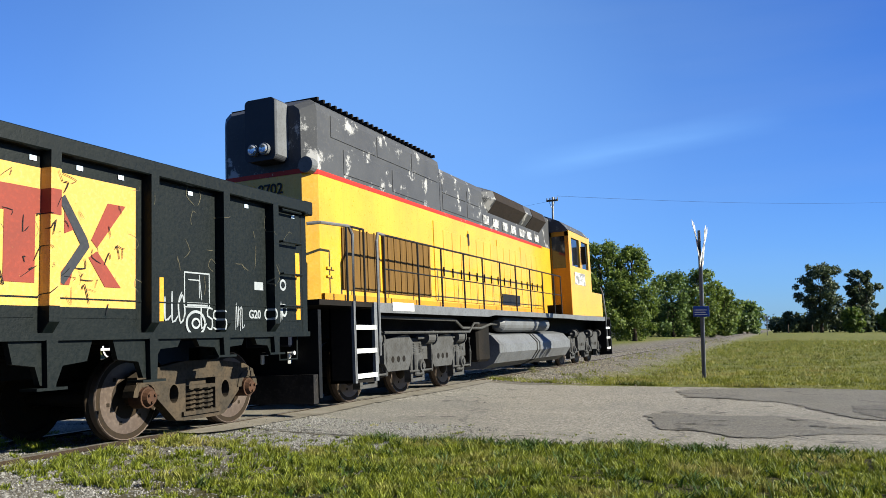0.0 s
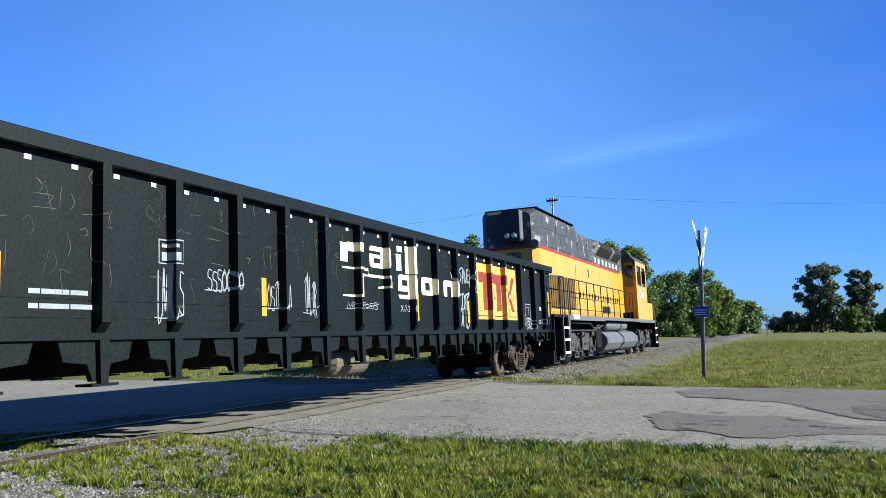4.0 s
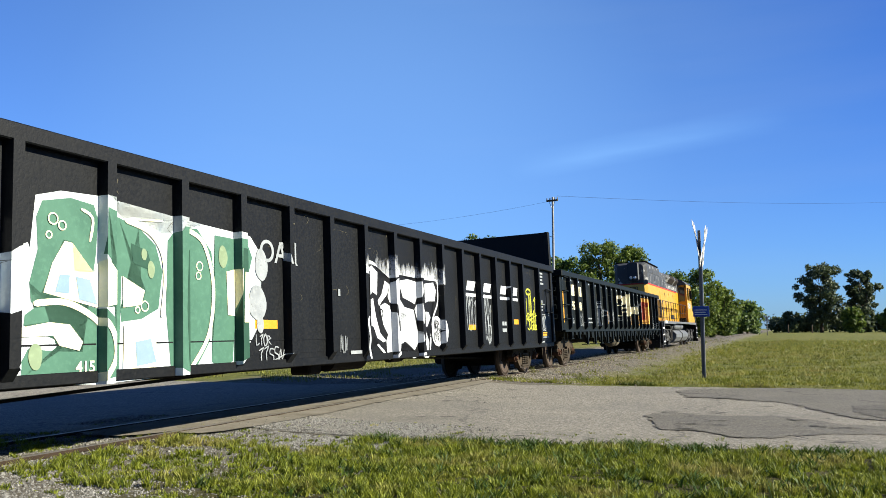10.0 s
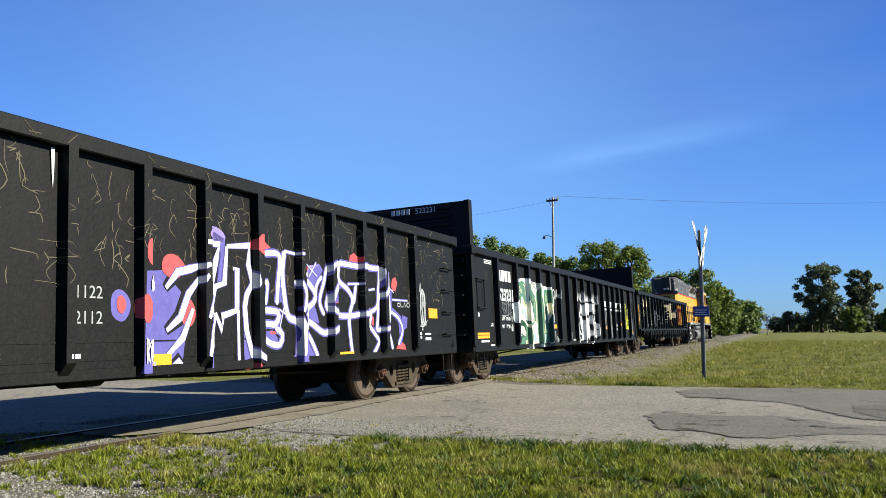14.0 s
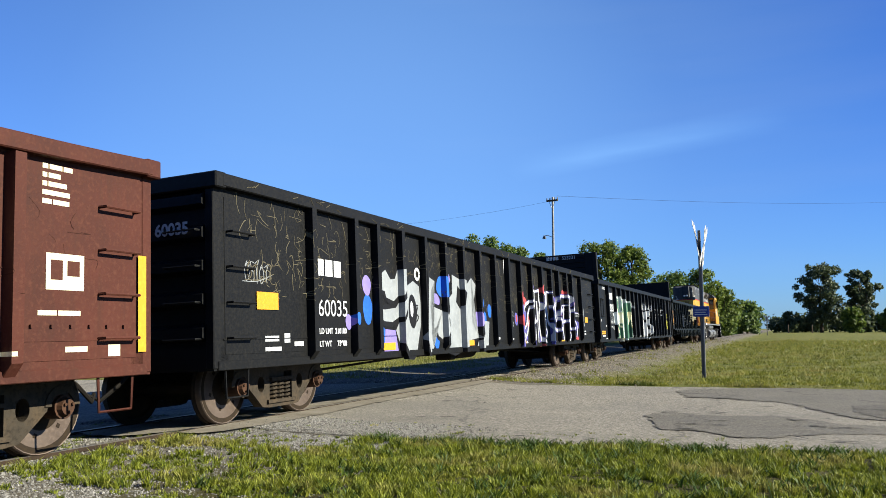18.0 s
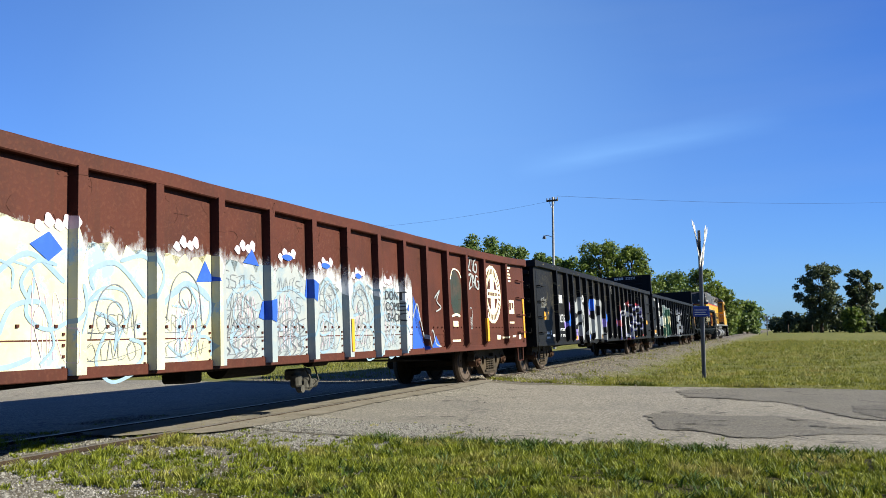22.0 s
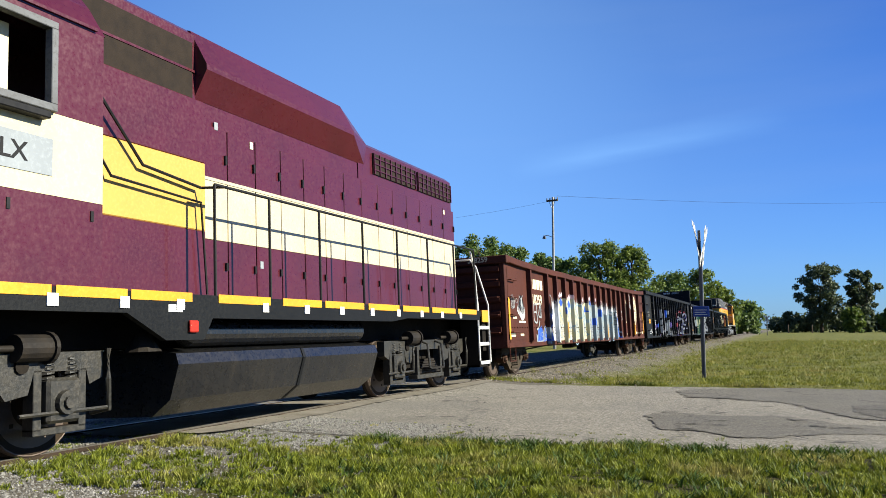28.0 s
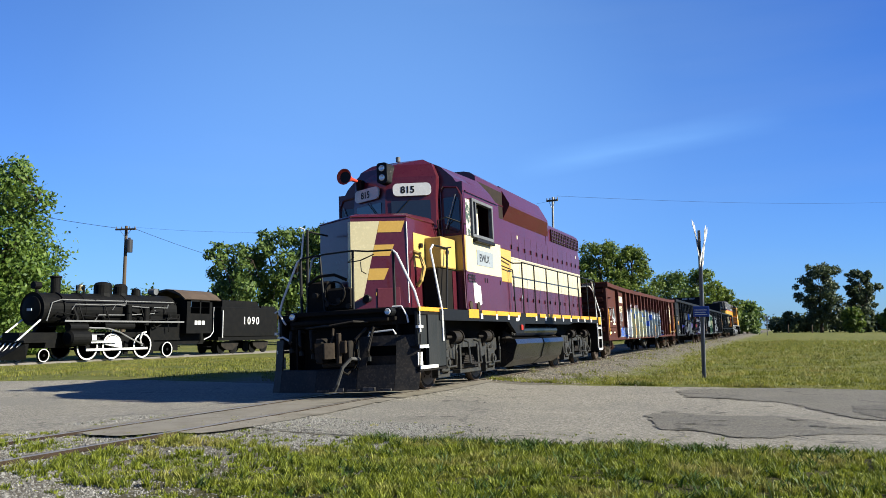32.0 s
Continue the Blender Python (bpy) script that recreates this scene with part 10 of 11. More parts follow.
    for y, z, r in ((30.9, 2.2, 0.13), (33.3, 2.3, 0.10), (36.1, 2.25, 0.14), (37.0, 2.9, 0.10), (38.4, 2.5, 0.12)):
        part("fitting", cyls(((0.95, y, z), (1.3, y, z), r), ((1.24, y, z), (1.36, y, z), r * 0.5), ((1.12, y, z - 0.3), (1.12, y, z + 0.1), r * 0.35), seg=10), ST, t)
    for y in (31.8, 33.6, 36.3, 38.2):
        part("drop_pipe", tube(bmesh.new(), [(1.0, y, 3.1), (1.1, y + 0.05, 2.7), (1.22, y + 0.2, 2.1), (1.2, y + 0.3, 1.5)], 0.035, 6), ST, t)
    for y in (30.7, 32.9, 35.0, 37.2, 39.3):
        part("rail_post", cyls(((0.94, y, 3.22), (1.05, y, 3.27), 0.03), seg=6), ST, t)
    part("air_compressor", cyls(((1.2, 35.2, 2.1), (1.2, 35.2, 2.55), 0.19), ((1.2, 35.2, 2.6), (1.2, 35.2, 3.05), 0.17), ((1.2, 35.2, 2.5), (1.2, 35.2, 2.65), 0.08), seg=14), ST, t)
    part("valve_gear", tube(bmesh.new(), [(1.28, 32.3, 1.75), (1.28, 33.6, 1.72), (1.28, 34.5, 1.5), (1.3, 35.4, 1.1), (1.28, 36.3, 0.8)], 0.045, 6), M["silver_dull"], t)
    for y in (33.35, 35.37, 37.4):
        part("brake_hanger", boxes((0.85, 0.95, y - 0.13, y + 0.13, 0.25, 1.0)), ST, t)
    part("cab_front", boxes((-1.4, 1.4, 39.8, 39.88, 1.4, 3.6)), ST, t)
    part("cab_roof", loft(bmesh.new(), [[(x, y, z) for x, z in both([(0.0, 4.18), (0.6, 4.1), (1.1, 3.88), (1.52, 3.55), (1.46, 3.5), (1.0, 3.8), (0.0, 4.1)])] for y in (39.5, 43.0)]), M["roof_brown"], t)
    part("pilot", loft(bmesh.new(), [[(-1.3, 28.4, 0.95), (1.3, 28.4, 0.95), (1.3, 28.6, 0.95), (-1.3, 28.6, 0.95)], [(-0.4, 27.5, 0.15), (0.4, 27.5, 0.15), (1.25, 28.5, 0.15), (-1.25, 28.5, 0.15)]]), ST, t)
    for k in range(7):
        x = -1.05 + k * 0.35
        part("pilot_bar", tube(bmesh.new(), [(x, 28.36, 1.0), (x * 0.55, 27.55 + abs(x) * 0.3, 0.12)], 0.035, 5), WH, t)
    part("pilot_deck", boxes((-1.3, 1.3, 28.3, 30.2, 1.0, 1.12)), ST, t)
    part("front_step", boxes((-1.25, -0.4, 27.5, 27.9, 0.12, 0.2)), WH, t)
    part("frame", boxes((-0.6, 0.6, 28.6, 42.4, 0.7, 1.5)), ST, t)
    part("firebox", boxes((-0.95, 0.95, 37.2, 39.8, 1.0, 2.6)), ST, t)
    part("ash_pan", boxes((-0.8, 0.8, 37.0, 39.8, 0.35, 1.0)), ST, t)
    return t


def steam_tender():
    ST = M["steam"]
    t = thing("tender", "black riveted steam-locomotive tender with white lettering", "tender", pose(-35.6, 0, -0.47))
    part("tank", boxes((-1.42, 1.42, 43.2, 49.6, 1.15, 3.15), bevel=0.04), ST, t)
    part("coal_bunker", loft(bmesh.new(), [[(-1.3, 43.4, z), (1.3, 43.4, z), (1.3, y, z), (-1.3, y, z)] for z, y in ((3.15, 47.6), (3.6, 47.2))]), ST, t)
    part("tank_deck", boxes((-1.3, 1.3, 47.7, 49.5, 3.15, 3.3)), ST, t)
    part("frame", boxes((-1.35, 1.35, 43.0, 49.8, 0.9, 1.15)), ST, t)
    for word, y in (("1", 45.5), ("0", 46.0), ("9", 46.5), ("0", 47.0)):
        text_on_side(t, word, 0.74, y, 2.0, 1.428, M["white"], "digit", 1, 0.006)
    for s in (1, -1):
        part("corner_rail", tube(bmesh.new(), [(s * 1.5, 43.25, 1.1), (s * 1.5, 43.25, 2.9)], 0.035, 6), M["white"], t)
        for y in (44.0, 45.3, 47.5, 48.8):
            w = part("wheel", lathe(bmesh.new(), [(0.1, s * 0.82), (0.36, s * 0.80), (0.42, s * 0.82), (0.42, s * 0.7), (0.1, s * 0.7)], (0, y, 0.42), "x", 20), ST, t)
        for y in (44.65, 48.15):
            part("truck_frame", prism(bmesh.new(), [(y - 0.95, 0.75), (y - 0.4, 0.85), (y + 0.4, 0.85), (y + 0.95, 0.75), (y + 0.85, 0.5), (y + 0.3, 0.25), (y - 0.3, 0.25), (y - 0.85, 0.5)], min(s * 0.9, s * 1.02), max(s * 0.9, s * 1.02)), M["truck_dark"], t)
    part("drawbar", boxes((-0.3, 0.3, 42.3, 43.1, 0.8, 1.1)), ST, t)
    return t


M["brass"] = surface("dull_brass", (0.2754, 0.2203, 0.1102), (0.1836, 0.1469, 0.0796), rough=0.4, metal=0.8)
M["silver_dull"] = surface("dull_aluminium", (0.1346, 0.1346, 0.1346), (0.0918, 0.0918, 0.0918), rough=0.6)
M["roof_brown"] = surface("rusty_roof", (0.0612, 0.0428, 0.0306), (0.0367, 0.0275, 0.0214), rough=0.8)
steam_locomotive()
steam_tender()
old = thing("display_track", "short display track under the steam locomotive", "railway track", kind="structure")
for s in (1, -1):
    part("rail", boxes((-35.6 + s * 0.75 - 0.035, -35.6 + s * 0.75 + 0.035, 22.0, 60.0, -0.62, -0.47)), M["rail"], old)


# ---- trees ----
def leaf_cloud(rng, blobs, n, size):
    """Leaves, a bent blade each, thick on the outside of a set of ellipsoids (centre, radii)."""
    vol = np.array([b[1][0] * b[1][1] + 0.02 for b in blobs])
    pick = rng.choice(len(blobs), n, p=vol / vol.sum())
    c = np.array([b[0] for b in blobs])[pick]
    rad = np.array([b[1] for b in blobs])[pick]
    d = rng.normal(size=(n, 3))
    d /= np.linalg.norm(d, axis=1)[:, None]
    ragged = 0.78 + 0.5 * rng.random(n) ** 2.5
    p = c + d * rad * (ragged * rng.uniform(0.35, 1.0, n) ** 0.4)[:, None]
    u = rng.normal(size=(n, 3)) + np.array([0, 0, -0.25])
    u /= np.linalg.norm(u, axis=1)[:, None]
    v = np.cross(u, d + rng.normal(size=(n, 3)) * 0.5)
    v /= np.linalg.norm(v, axis=1)[:, None] + 1e-9
    s = size * rng.uniform(0.5, 1.35, n)[:, None]
    q = np.stack([p - u * s, p + v * s * 0.55, p + u * s, p - v * s * 0.55], 1).reshape(-1, 3)
    return q, np.arange(4 * n).reshape(-1, 4)


def tree(name, label, x, y, z, h, w, seed, leaf, n=3000, size=0.4, trunk=0.35, low=0.25, clumps=26, cone=0.0, airy=1.0):
    """A tapered trunk, forked limbs, and a crown of many small ragged leaf clumps. cone narrows its top; airy opens gaps."""
    rng = np.random.default_rng(seed)
    t = thing(name, label, "tree", pose(x, y, z, 0, 0, seed * 37 % 360))
    bm = bmesh.new()
    top = Vector((rng.uniform(-0.3, 0.3), rng.uniform(-0.3, 0.3), h * 0.62))
    cyl(bm, (0, 0, -0.3), (top.x * 0.4, top.y * 0.4, h * 0.3), trunk, trunk * 0.75, 10)
    cyl(bm, (top.x * 0.4, top.y * 0.4, h * 0.3), top, trunk * 0.75, trunk * 0.35, 8)
    mains = []
    for k in range(6):
        a = k * 1.05 + rng.uniform(-0.3, 0.3)
        g = low + (0.85 - low) * rng.uniform(0.35, 0.95)
        tip = Vector((math.cos(a) * w * 0.5, math.sin(a) * w * 0.5, h * min(0.85, g + 0.12)))
        start = top * rng.uniform(0.4, 0.95)
        tube(bm, [start, start.lerp(tip, 0.5) + Vector((0, 0, -0.03 * h)), tip], trunk * 0.24, 6)
        mains.append(tip)
    blobs = []
    for k in range(clumps):
        a = 2.39996 * k + rng.uniform(-0.6, 0.6)
        f = (k + 0.5) / clumps
        env = math.sqrt(max(0.05, 1 - (2 * (0.14 + 0.80 * f) - 1) ** 2)) * (1 - cone * f)
        s = w * env * rng.uniform(0.35, 1.0) * rng.uniform(0.85, 1.08)
        r = w * rng.uniform(*((0.19, 0.34) if airy < 1.0 else (0.15, 0.29))) * (1 - 0.4 * cone * f)
        c = Vector((math.cos(a) * s, math.sin(a) * s, h * (low + (1 - low) * f) * rng.uniform(0.95, 1.04)))
        c.z = min(c.z, h - r * 0.55)
        blobs.append((tuple(c), (r * rng.uniform(0.8, 1.3), r * rng.uniform(0.8, 1.3), r * rng.uniform(0.75, 1.1))))
        m = min(mains, key=lambda q: (q - c).length)
        tube(bm, [m, m.lerp(c, 0.55) + Vector((0, 0, -0.2 * r)), c], trunk * 0.09, 4)
    if airy < 1.1:
        blobs.append(((0, 0, h * (low + 0.45 * (1 - low))), (w * 0.78, w * 0.78, h * 0.40 * (1 - low)) if airy < 1.0 else (w * 0.5, w * 0.5, h * 0.22 * (1 - low))))
    part("trunk", bm, M["bark"], t)
    q, fc = leaf_cloud(rng, blobs, n, size)
    me = bpy.data.meshes.new("crown")
    me.from_pydata(q.tolist(), [], fc.tolist())
    me.materials.append(leaf)
    ob = new("crown", me)
    ob.parent = t
    return t


LEAF_A = leaf_surface("sunlit_leaves", (0.030, 0.060, 0.009), (0.160, 0.205, 0.036), 0.42)
LEAF_D = leaf_surface("broad_leaves", (0.030, 0.068, 0.010), (0.135, 0.195, 0.032), 0.40)
LEAF_B = leaf_surface("deep_leaves", (0.0315, 0.0651, 0.0147), (0.1365, 0.189, 0.042), 0.38)
LEAF_C = leaf_surface("far_leaves", (0.024, 0.040, 0.021), (0.092, 0.112, 0.046), 0.34)


tree("broadleaf_tree", "large dense green tree behind the old steam locomotive", -49.0, 38.0, -0.5, 13.2, 5.4, 1, LEAF_D, 30000, 0.15, 0.45, 0.06, 44, 0.45, 0.8)
tree("broadleaf_tree", "low dense green tree behind the old steam locomotive", -57.5, 47.0, -0.5, 7.0, 4.2, 2, LEAF_D, 12000, 0.16, 0.3, 0.03, 22, 0.4, 0.8)
tree("broadleaf_tree", "large dark green tree with gaps in its crown", -54.2, 70.5, -0.5, 10.6, 4.6, 3, LEAF_B, 7000, 0.24, 0.4, 0.12, 28)
tree("broadleaf_tree", "large dark green tree with gaps in its crown", -50.0, 74.5, -0.5, 12.4, 5.0, 4, LEAF_B, 9000, 0.24, 0.4, 0.15, 34)
tree("broadleaf_tree", "large dark green tree with gaps in its crown", -46.2, 76.5, -0.5, 12.6, 4.6, 24, LEAF_B, 7500, 0.24, 0.4, 0.15, 30)
tree("broadleaf_tree", "dark green tree far behind the train", -41.5, 112.5, -0.4, 15.0, 5.2, 5, LEAF_B, 9800, 0.26, 0.4, 0.25, 42)
tree("broadleaf_tree", "dark green tree far behind the train", -38.0, 119.5, -0.4, 14.2, 5.0, 6, LEAF_B, 9000, 0.26, 0.4, 0.25, 40)
tree("broadleaf_tree", "dark green tree far behind the train", -46.0, 110.0, -0.4, 13.4, 4.4, 7, LEAF_B, 8200, 0.26, 0.4, 0.25, 38)
tree("broadleaf_tree", "dark green tree far behind the train", -35.0, 126.5, -0.4, 13.6, 4.6, 8, LEAF_B, 9000, 0.26, 0.4, 0.2, 40)
tree("broadleaf_tree", "dark green tree far behind the train", -31.0, 128.0, -0.4, 12.8, 4.6, 9, LEAF_B, 9000, 0.26, 0.4, 0.2, 40)
tree("broadleaf_tree", "sunlit bright green tree beside the track", -19.2, 95.0, -0.3, 11.6, 3.6, 10, LEAF_A, 15000, 0.17, 0.35, 0.06, 46, 0.0, 0.8)
tree("broadleaf_tree", "sunlit bright green tree beside the track", -16.0, 96.5, -0.3, 11.2, 3.4, 11, LEAF_A, 14000, 0.17, 0.35, 0.04, 46, 0.15, 0.8)
tree("broadleaf_tree", "green tree far along the track", -17.0, 143.0, -0.2, 10.8, 4.4, 12, LEAF_B, 8000, 0.25, 0.35, 0.04, 36, 0.0, 0.8)
tree("broadleaf_tree", "green tree far along the track", -12.6, 147.0, -0.2, 11.6, 4.2, 13, LEAF_A, 8000, 0.25, 0.35, 0.04, 36, 0.1, 0.8)
tree("broadleaf_tree", "green tree far along the track", -9.2, 152.0, -0.2, 8.6, 3.8, 14, LEAF_A, 6500, 0.25, 0.3, 0.03, 20, 0.2, 0.8)
tree("broadleaf_tree", "round dark green tree far along the track", -7.2, 203.0, -0.2, 7.6, 4.0, 15, LEAF_B, 3000, 0.42, 0.3, 0.03, 18, 0.0, 0.8)
tree("broadleaf_tree", "round dark green tree far along the track", -12.5, 196.0, -0.2, 8.6, 4.4, 16, LEAF_B, 3000, 0.42, 0.3, 0.03, 18, 0.0, 0.8)
tree("pecan_tree", "tall dark spreading tree with gaps in its crown", 11.4, 265.0, -0.2, 20.4, 6.9, 17, LEAF_C, 11000, 0.40, 0.6, 0.16, 60)
tree("pecan_tree", "tall dark spreading tree with gaps in its crown", 22.8, 269.5, -0.2, 19.0, 4.9, 18, LEAF_C, 7500, 0.40, 0.6, 0.24, 44)
tree("broadleaf_tree", "low dark tree at the edge of the field", 3.4, 262.0, -0.2, 6.4, 3.8, 19, LEAF_C, 2400, 0.5, 0.3, 0.05, 16, 0.0, 0.8)
tree("broadleaf_tree", "low green tree at the edge of the field", 19.5, 258.0, -0.2, 7.0, 3.6, 20, LEAF_A, 2400, 0.5, 0.3, 0.05, 16, 0.0, 0.8)
tree("broadleaf_tree", "low green tree at the edge of the field", 30.5, 268.0, -0.2, 7.4, 4.0, 21, LEAF_B, 2400, 0.5, 0.3, 0.05, 16, 0.0, 0.8)


def hedge(name, label, a, b, h, w, seed, leaf, n, size):
    """A far belt of trees and scrub."""
    rng = np.random.default_rng(seed)
    L = math.hypot(b[0] - a[0], b[1] - a[1])
    k = int(L / (w * 0.8))
    blobs = []
    for i in range(k):
        f = (i + rng.uniform(0, 1)) / k
        hh = h * rng.uniform(0.78, 1.06)
        blobs.append(((a[0] + (b[0] - a[0]) * f, a[1] + (b[1] - a[1]) * f + rng.uniform(-2, 2), hh * 0.48), (w * rng.uniform(0.6, 1.0), w * 0.7, hh * 0.52)))
    q, fc = leaf_cloud(rng, blobs, n, size)
    me = bpy.data.meshes.new(name)
    me.from_pydata(q.tolist(), [], fc.tolist())
    me.materials.append(leaf)
    return tagged(new(name, me), label, "trees", kind="stuff")


hedge("far_woods", "distant dark belt of trees beyond the field", (-4.0, 285.0), (120.0, 320.0), 6.6, 4.5, 31, LEAF_C, 15000, 0.7)
hedge("far_woods", "belt of trees behind the old locomotive", (-110.0, 56.0), (-54.0, 88.0), 6.3, 3.4, 32, LEAF_B, 22000, 0.30)
hedge("far_woods", "belt of trees far behind the train", (-58.0, 110.0), (-14.0, 160.0), 6.0, 4.0, 33, LEAF_B, 9000, 0.5)
hedge("far_woods", "belt of trees far along the track", (-40.0, 170.0), (-12.0, 230.0), 7.0, 4.0, 34, LEAF_B, 6000, 0.6)
for x, y in ((2.0, 238.0), (8.0, 240.0), (-20.0, 120.0)):
    part_post = part("fence_post", cyls(((x, y, -0.3), (x, y, 2.2 if y > 200 else 1.6), 0.14), seg=8), M["wood"])
    tagged(part_post, "grey wooden post at the edge of the field", "post")
tagged(part("parked_trailer", boxes((-24.5, -21.5, 118.0, 120.0, 0.35, 2.3), (-24.3, -23.9, 118.2, 119.8, -0.3, 0.4), (-22.1, -21.7, 118.2, 119.8, -0.3, 0.4), bevel=0.05), M["white"]), "small white box trailer far behind the train", "trailer")


# ---- grass, stones, loose ground ----
def blade_mesh(name, label, pts, heights, widths, rng, leaf, bend=(0.1, 0.7)):
    """Upright bent blades as one mesh."""
    n = len(pts)
    a = rng.uniform(0, 2 * np.pi, n)
    side = np.stack([np.cos(a), np.sin(a), np.zeros(n)], 1) * widths[:, None]
    b = rng.uniform(0, 2 * np.pi, n)
    lean = np.stack([np.cos(b), np.sin(b), np.zeros(n)], 1) * (heights * rng.uniform(bend[0], bend[1], n))[:, None]
    up = np.zeros((n, 3))
    up[:, 2] = heights
    q = np.stack([pts - side, pts + side, pts + side * 0.7 + up * 0.6 + lean * 0.4, pts - side * 0.7 + up * 0.6 + lean * 0.4, pts + up + lean], 1).reshape(-1, 3)
    base = np.arange(n)[:, None] * 5
    quads = (base + np.array([[0, 1, 2, 3]])).tolist()
    tris = (base + np.array([[3, 2, 4]])).tolist()
    me = bpy.data.meshes.new(name)
    me.from_pydata(q.tolist(), [], quads + tris)
    me.materials.append(leaf)
    return tagged(new(name, me), label, "grass", kind="stuff")


def patchy(x, y, s, off):
    return noise.noise((x * s + off, y * s - off, off))


GRASS_A = leaf_surface("grass_blades", (0.0221, 0.0423, 0.004), (0.2268, 0.252, 0.0221), 0.35, ((0.252, 0.2167, 0.0605), 0.9, 0.52, 0.66), 11.0)
GRASS_B = leaf_surface("field_grass_blades", (0.034, 0.053, 0.0061), (0.222, 0.222, 0.030), 0.35, ((0.2193, 0.1836, 0.0551), 0.5, 0.50, 0.66), 1.6)
WEED = leaf_surface("weed_leaves", (0.0184, 0.0428, 0.0061), (0.0643, 0.101, 0.0134), 0.3)


def road_edge(x):
    return 8.25 + max(0.0, x + 4.6) * 0.185 + 0.25 * patchy(x, 0, 1.1, 2.0)


def cover(x, y):
    """How thick the grass stands, 0 to 1, on the near side of the road."""
    inner = -4.35 + 0.35 * patchy(0, y, 0.9, 3.0) - (0.3 if y > 6.3 else 0.0)
    main = smoothstep(inner - 0.35, inner + 0.35, x) * (1.0 if y < road_edge(x) else 0.0)
    green = math.exp(-((x + 6.1) / 0.8) ** 2 - ((y - 7.05 - 0.25 * (x + 6.1)) / 0.42) ** 2)
    rail_side = 0.45 * math.exp(-((x + 6.25) / 0.22) ** 2) * (1.0 if y < 7.4 else 0.0)
    grit = 0.62 if -6.4 < x < -4.2 and 5.0 < y < 7.4 else 0.30
    between = 0.6 * smoothstep(0.0, 0.4, patchy(x, y, 1.3, 11.0)) if x < -6.9 and y < 8.2 else 0.0
    return max(main, green, rail_side, grit, between)


def near_grass():
    """Tufts of bent blades, thick on the verge, thin on the grit beside the rail."""
    rng = np.random.default_rng(5)
    out, hs, ws = [], [], []
    total = 0
    while total < 190000:
        x, y = rng.uniform(-9.2, 2.3), rng.uniform(4.0, 9.9)
        if abs(x - TRACK_X - 0.753) < 0.07 or abs(x - TRACK_X + 0.753) < 0.07 or x > 0.62 * y - 3.6 or x < -1.42 * y + 0.1:
            continue
        c = cover(x, y)
        d = 0.5 + patchy(x, y, 1.1, 4.0) * 0.4 + patchy(x, y, 5.0, 9.0) * 0.75
        if c < 0.02 or d * (0.35 + c) < 0.46 * rng.uniform(0.5, 1.3) or rng.random() > 0.08 + c:
            continue
        k = int(rng.integers(9, 26))
        tall = (0.35 + 1.0 * rng.random() ** 2) * (1.0 + 0.6 * patchy(x, y, 1.7, 7.0)) * (0.55 if c < 0.5 else 1.0)
        a, q = rng.uniform(0, 6.283, k), rng.uniform(0.015, 0.05) * np.sqrt(rng.random(k))
        px_, py_ = x + q * np.cos(a), y + q * np.sin(a)
        out.append(np.stack([px_, py_, np.full(k, ground_z(x, y) - 0.006)], 1))
        hs.append(tall * rng.uniform(0.035, 0.085, k))
        ws.append(rng.uniform(0.0026, 0.0078, k))
        total += k
    blade_mesh("foreground_grass", "patchy green and straw-coloured grass beside the road", np.concatenate(out), np.concatenate(hs), np.concatenate(ws), rng, GRASS_A, (0.2, 0.9))
    out, hs, ws = [], [], []
    for k in range(300):
        x = rng.uniform(-4.4, 2.0)
        y = road_edge(x) - abs(rng.normal()) * 0.10 if k < 120 else rng.uniform(5.2, 8.9)
        for j in range(int(rng.integers(9, 26))):
            a, q = rng.uniform(0, 6.283), rng.uniform(0, 0.07)
            px_, py_ = x + q * math.cos(a), y + q * math.sin(a)
            out.append((px_, py_, ground_z(px_, py_) - 0.004))
            hs.append(rng.uniform(0.04, 0.12))
            ws.append(rng.uniform(0.005, 0.011))
    blade_mesh("roadside_weeds", "broad-leaved green weeds along the broken asphalt edge", np.array(out), np.array(hs), np.array(ws), rng, WEED, (0.4, 1.6))


def field_grass():
    rng = np.random.default_rng(6)
    out, hs, ws = [], [], []
    while len(out) < 110000:
        y = 18.4 + 75.0 * rng.random() ** 2.0
        x = rng.uniform(-6.8, 2.0 + y * 0.32)
        far = 17.8 + 0.22 * max(0.0, x + 5.2) if x < -1.3 else 18.65 + (x + 1.3) * 0.06
        if y < far + 0.1 + 0.15 * patchy(x, y, 1.0, 3.0):
            continue
        edge = -4.4 + 1.2 * patchy(x, y, 0.5, 5.0) - max(0.0, 22.0 - y) * 0.45
        if x < edge and patchy(x, y, 1.6, 8.0) < 0.25:
            continue
        if patchy(x, y, 0.6, 12.0) + 0.6 * patchy(x, y, 2.2, 15.0) < -0.12 and rng.random() < 0.8:
            continue
        out.append((x, y, ground_z(x, y) - 0.005))
        k = 1.0 + (y - 18.0) * 0.02
        hs.append((0.03 + 0.09 * rng.random() ** 3) * max(0.35, 0.9 + 1.3 * patchy(x, y, 0.8, 7.0)) * k)
        ws.append(rng.uniform(0.006, 0.013) * k)
    return blade_mesh("field_grass", "mown green and straw-coloured field grass", np.array(out), np.array(hs), np.array(ws), rng, GRASS_B, (0.3, 1.3))


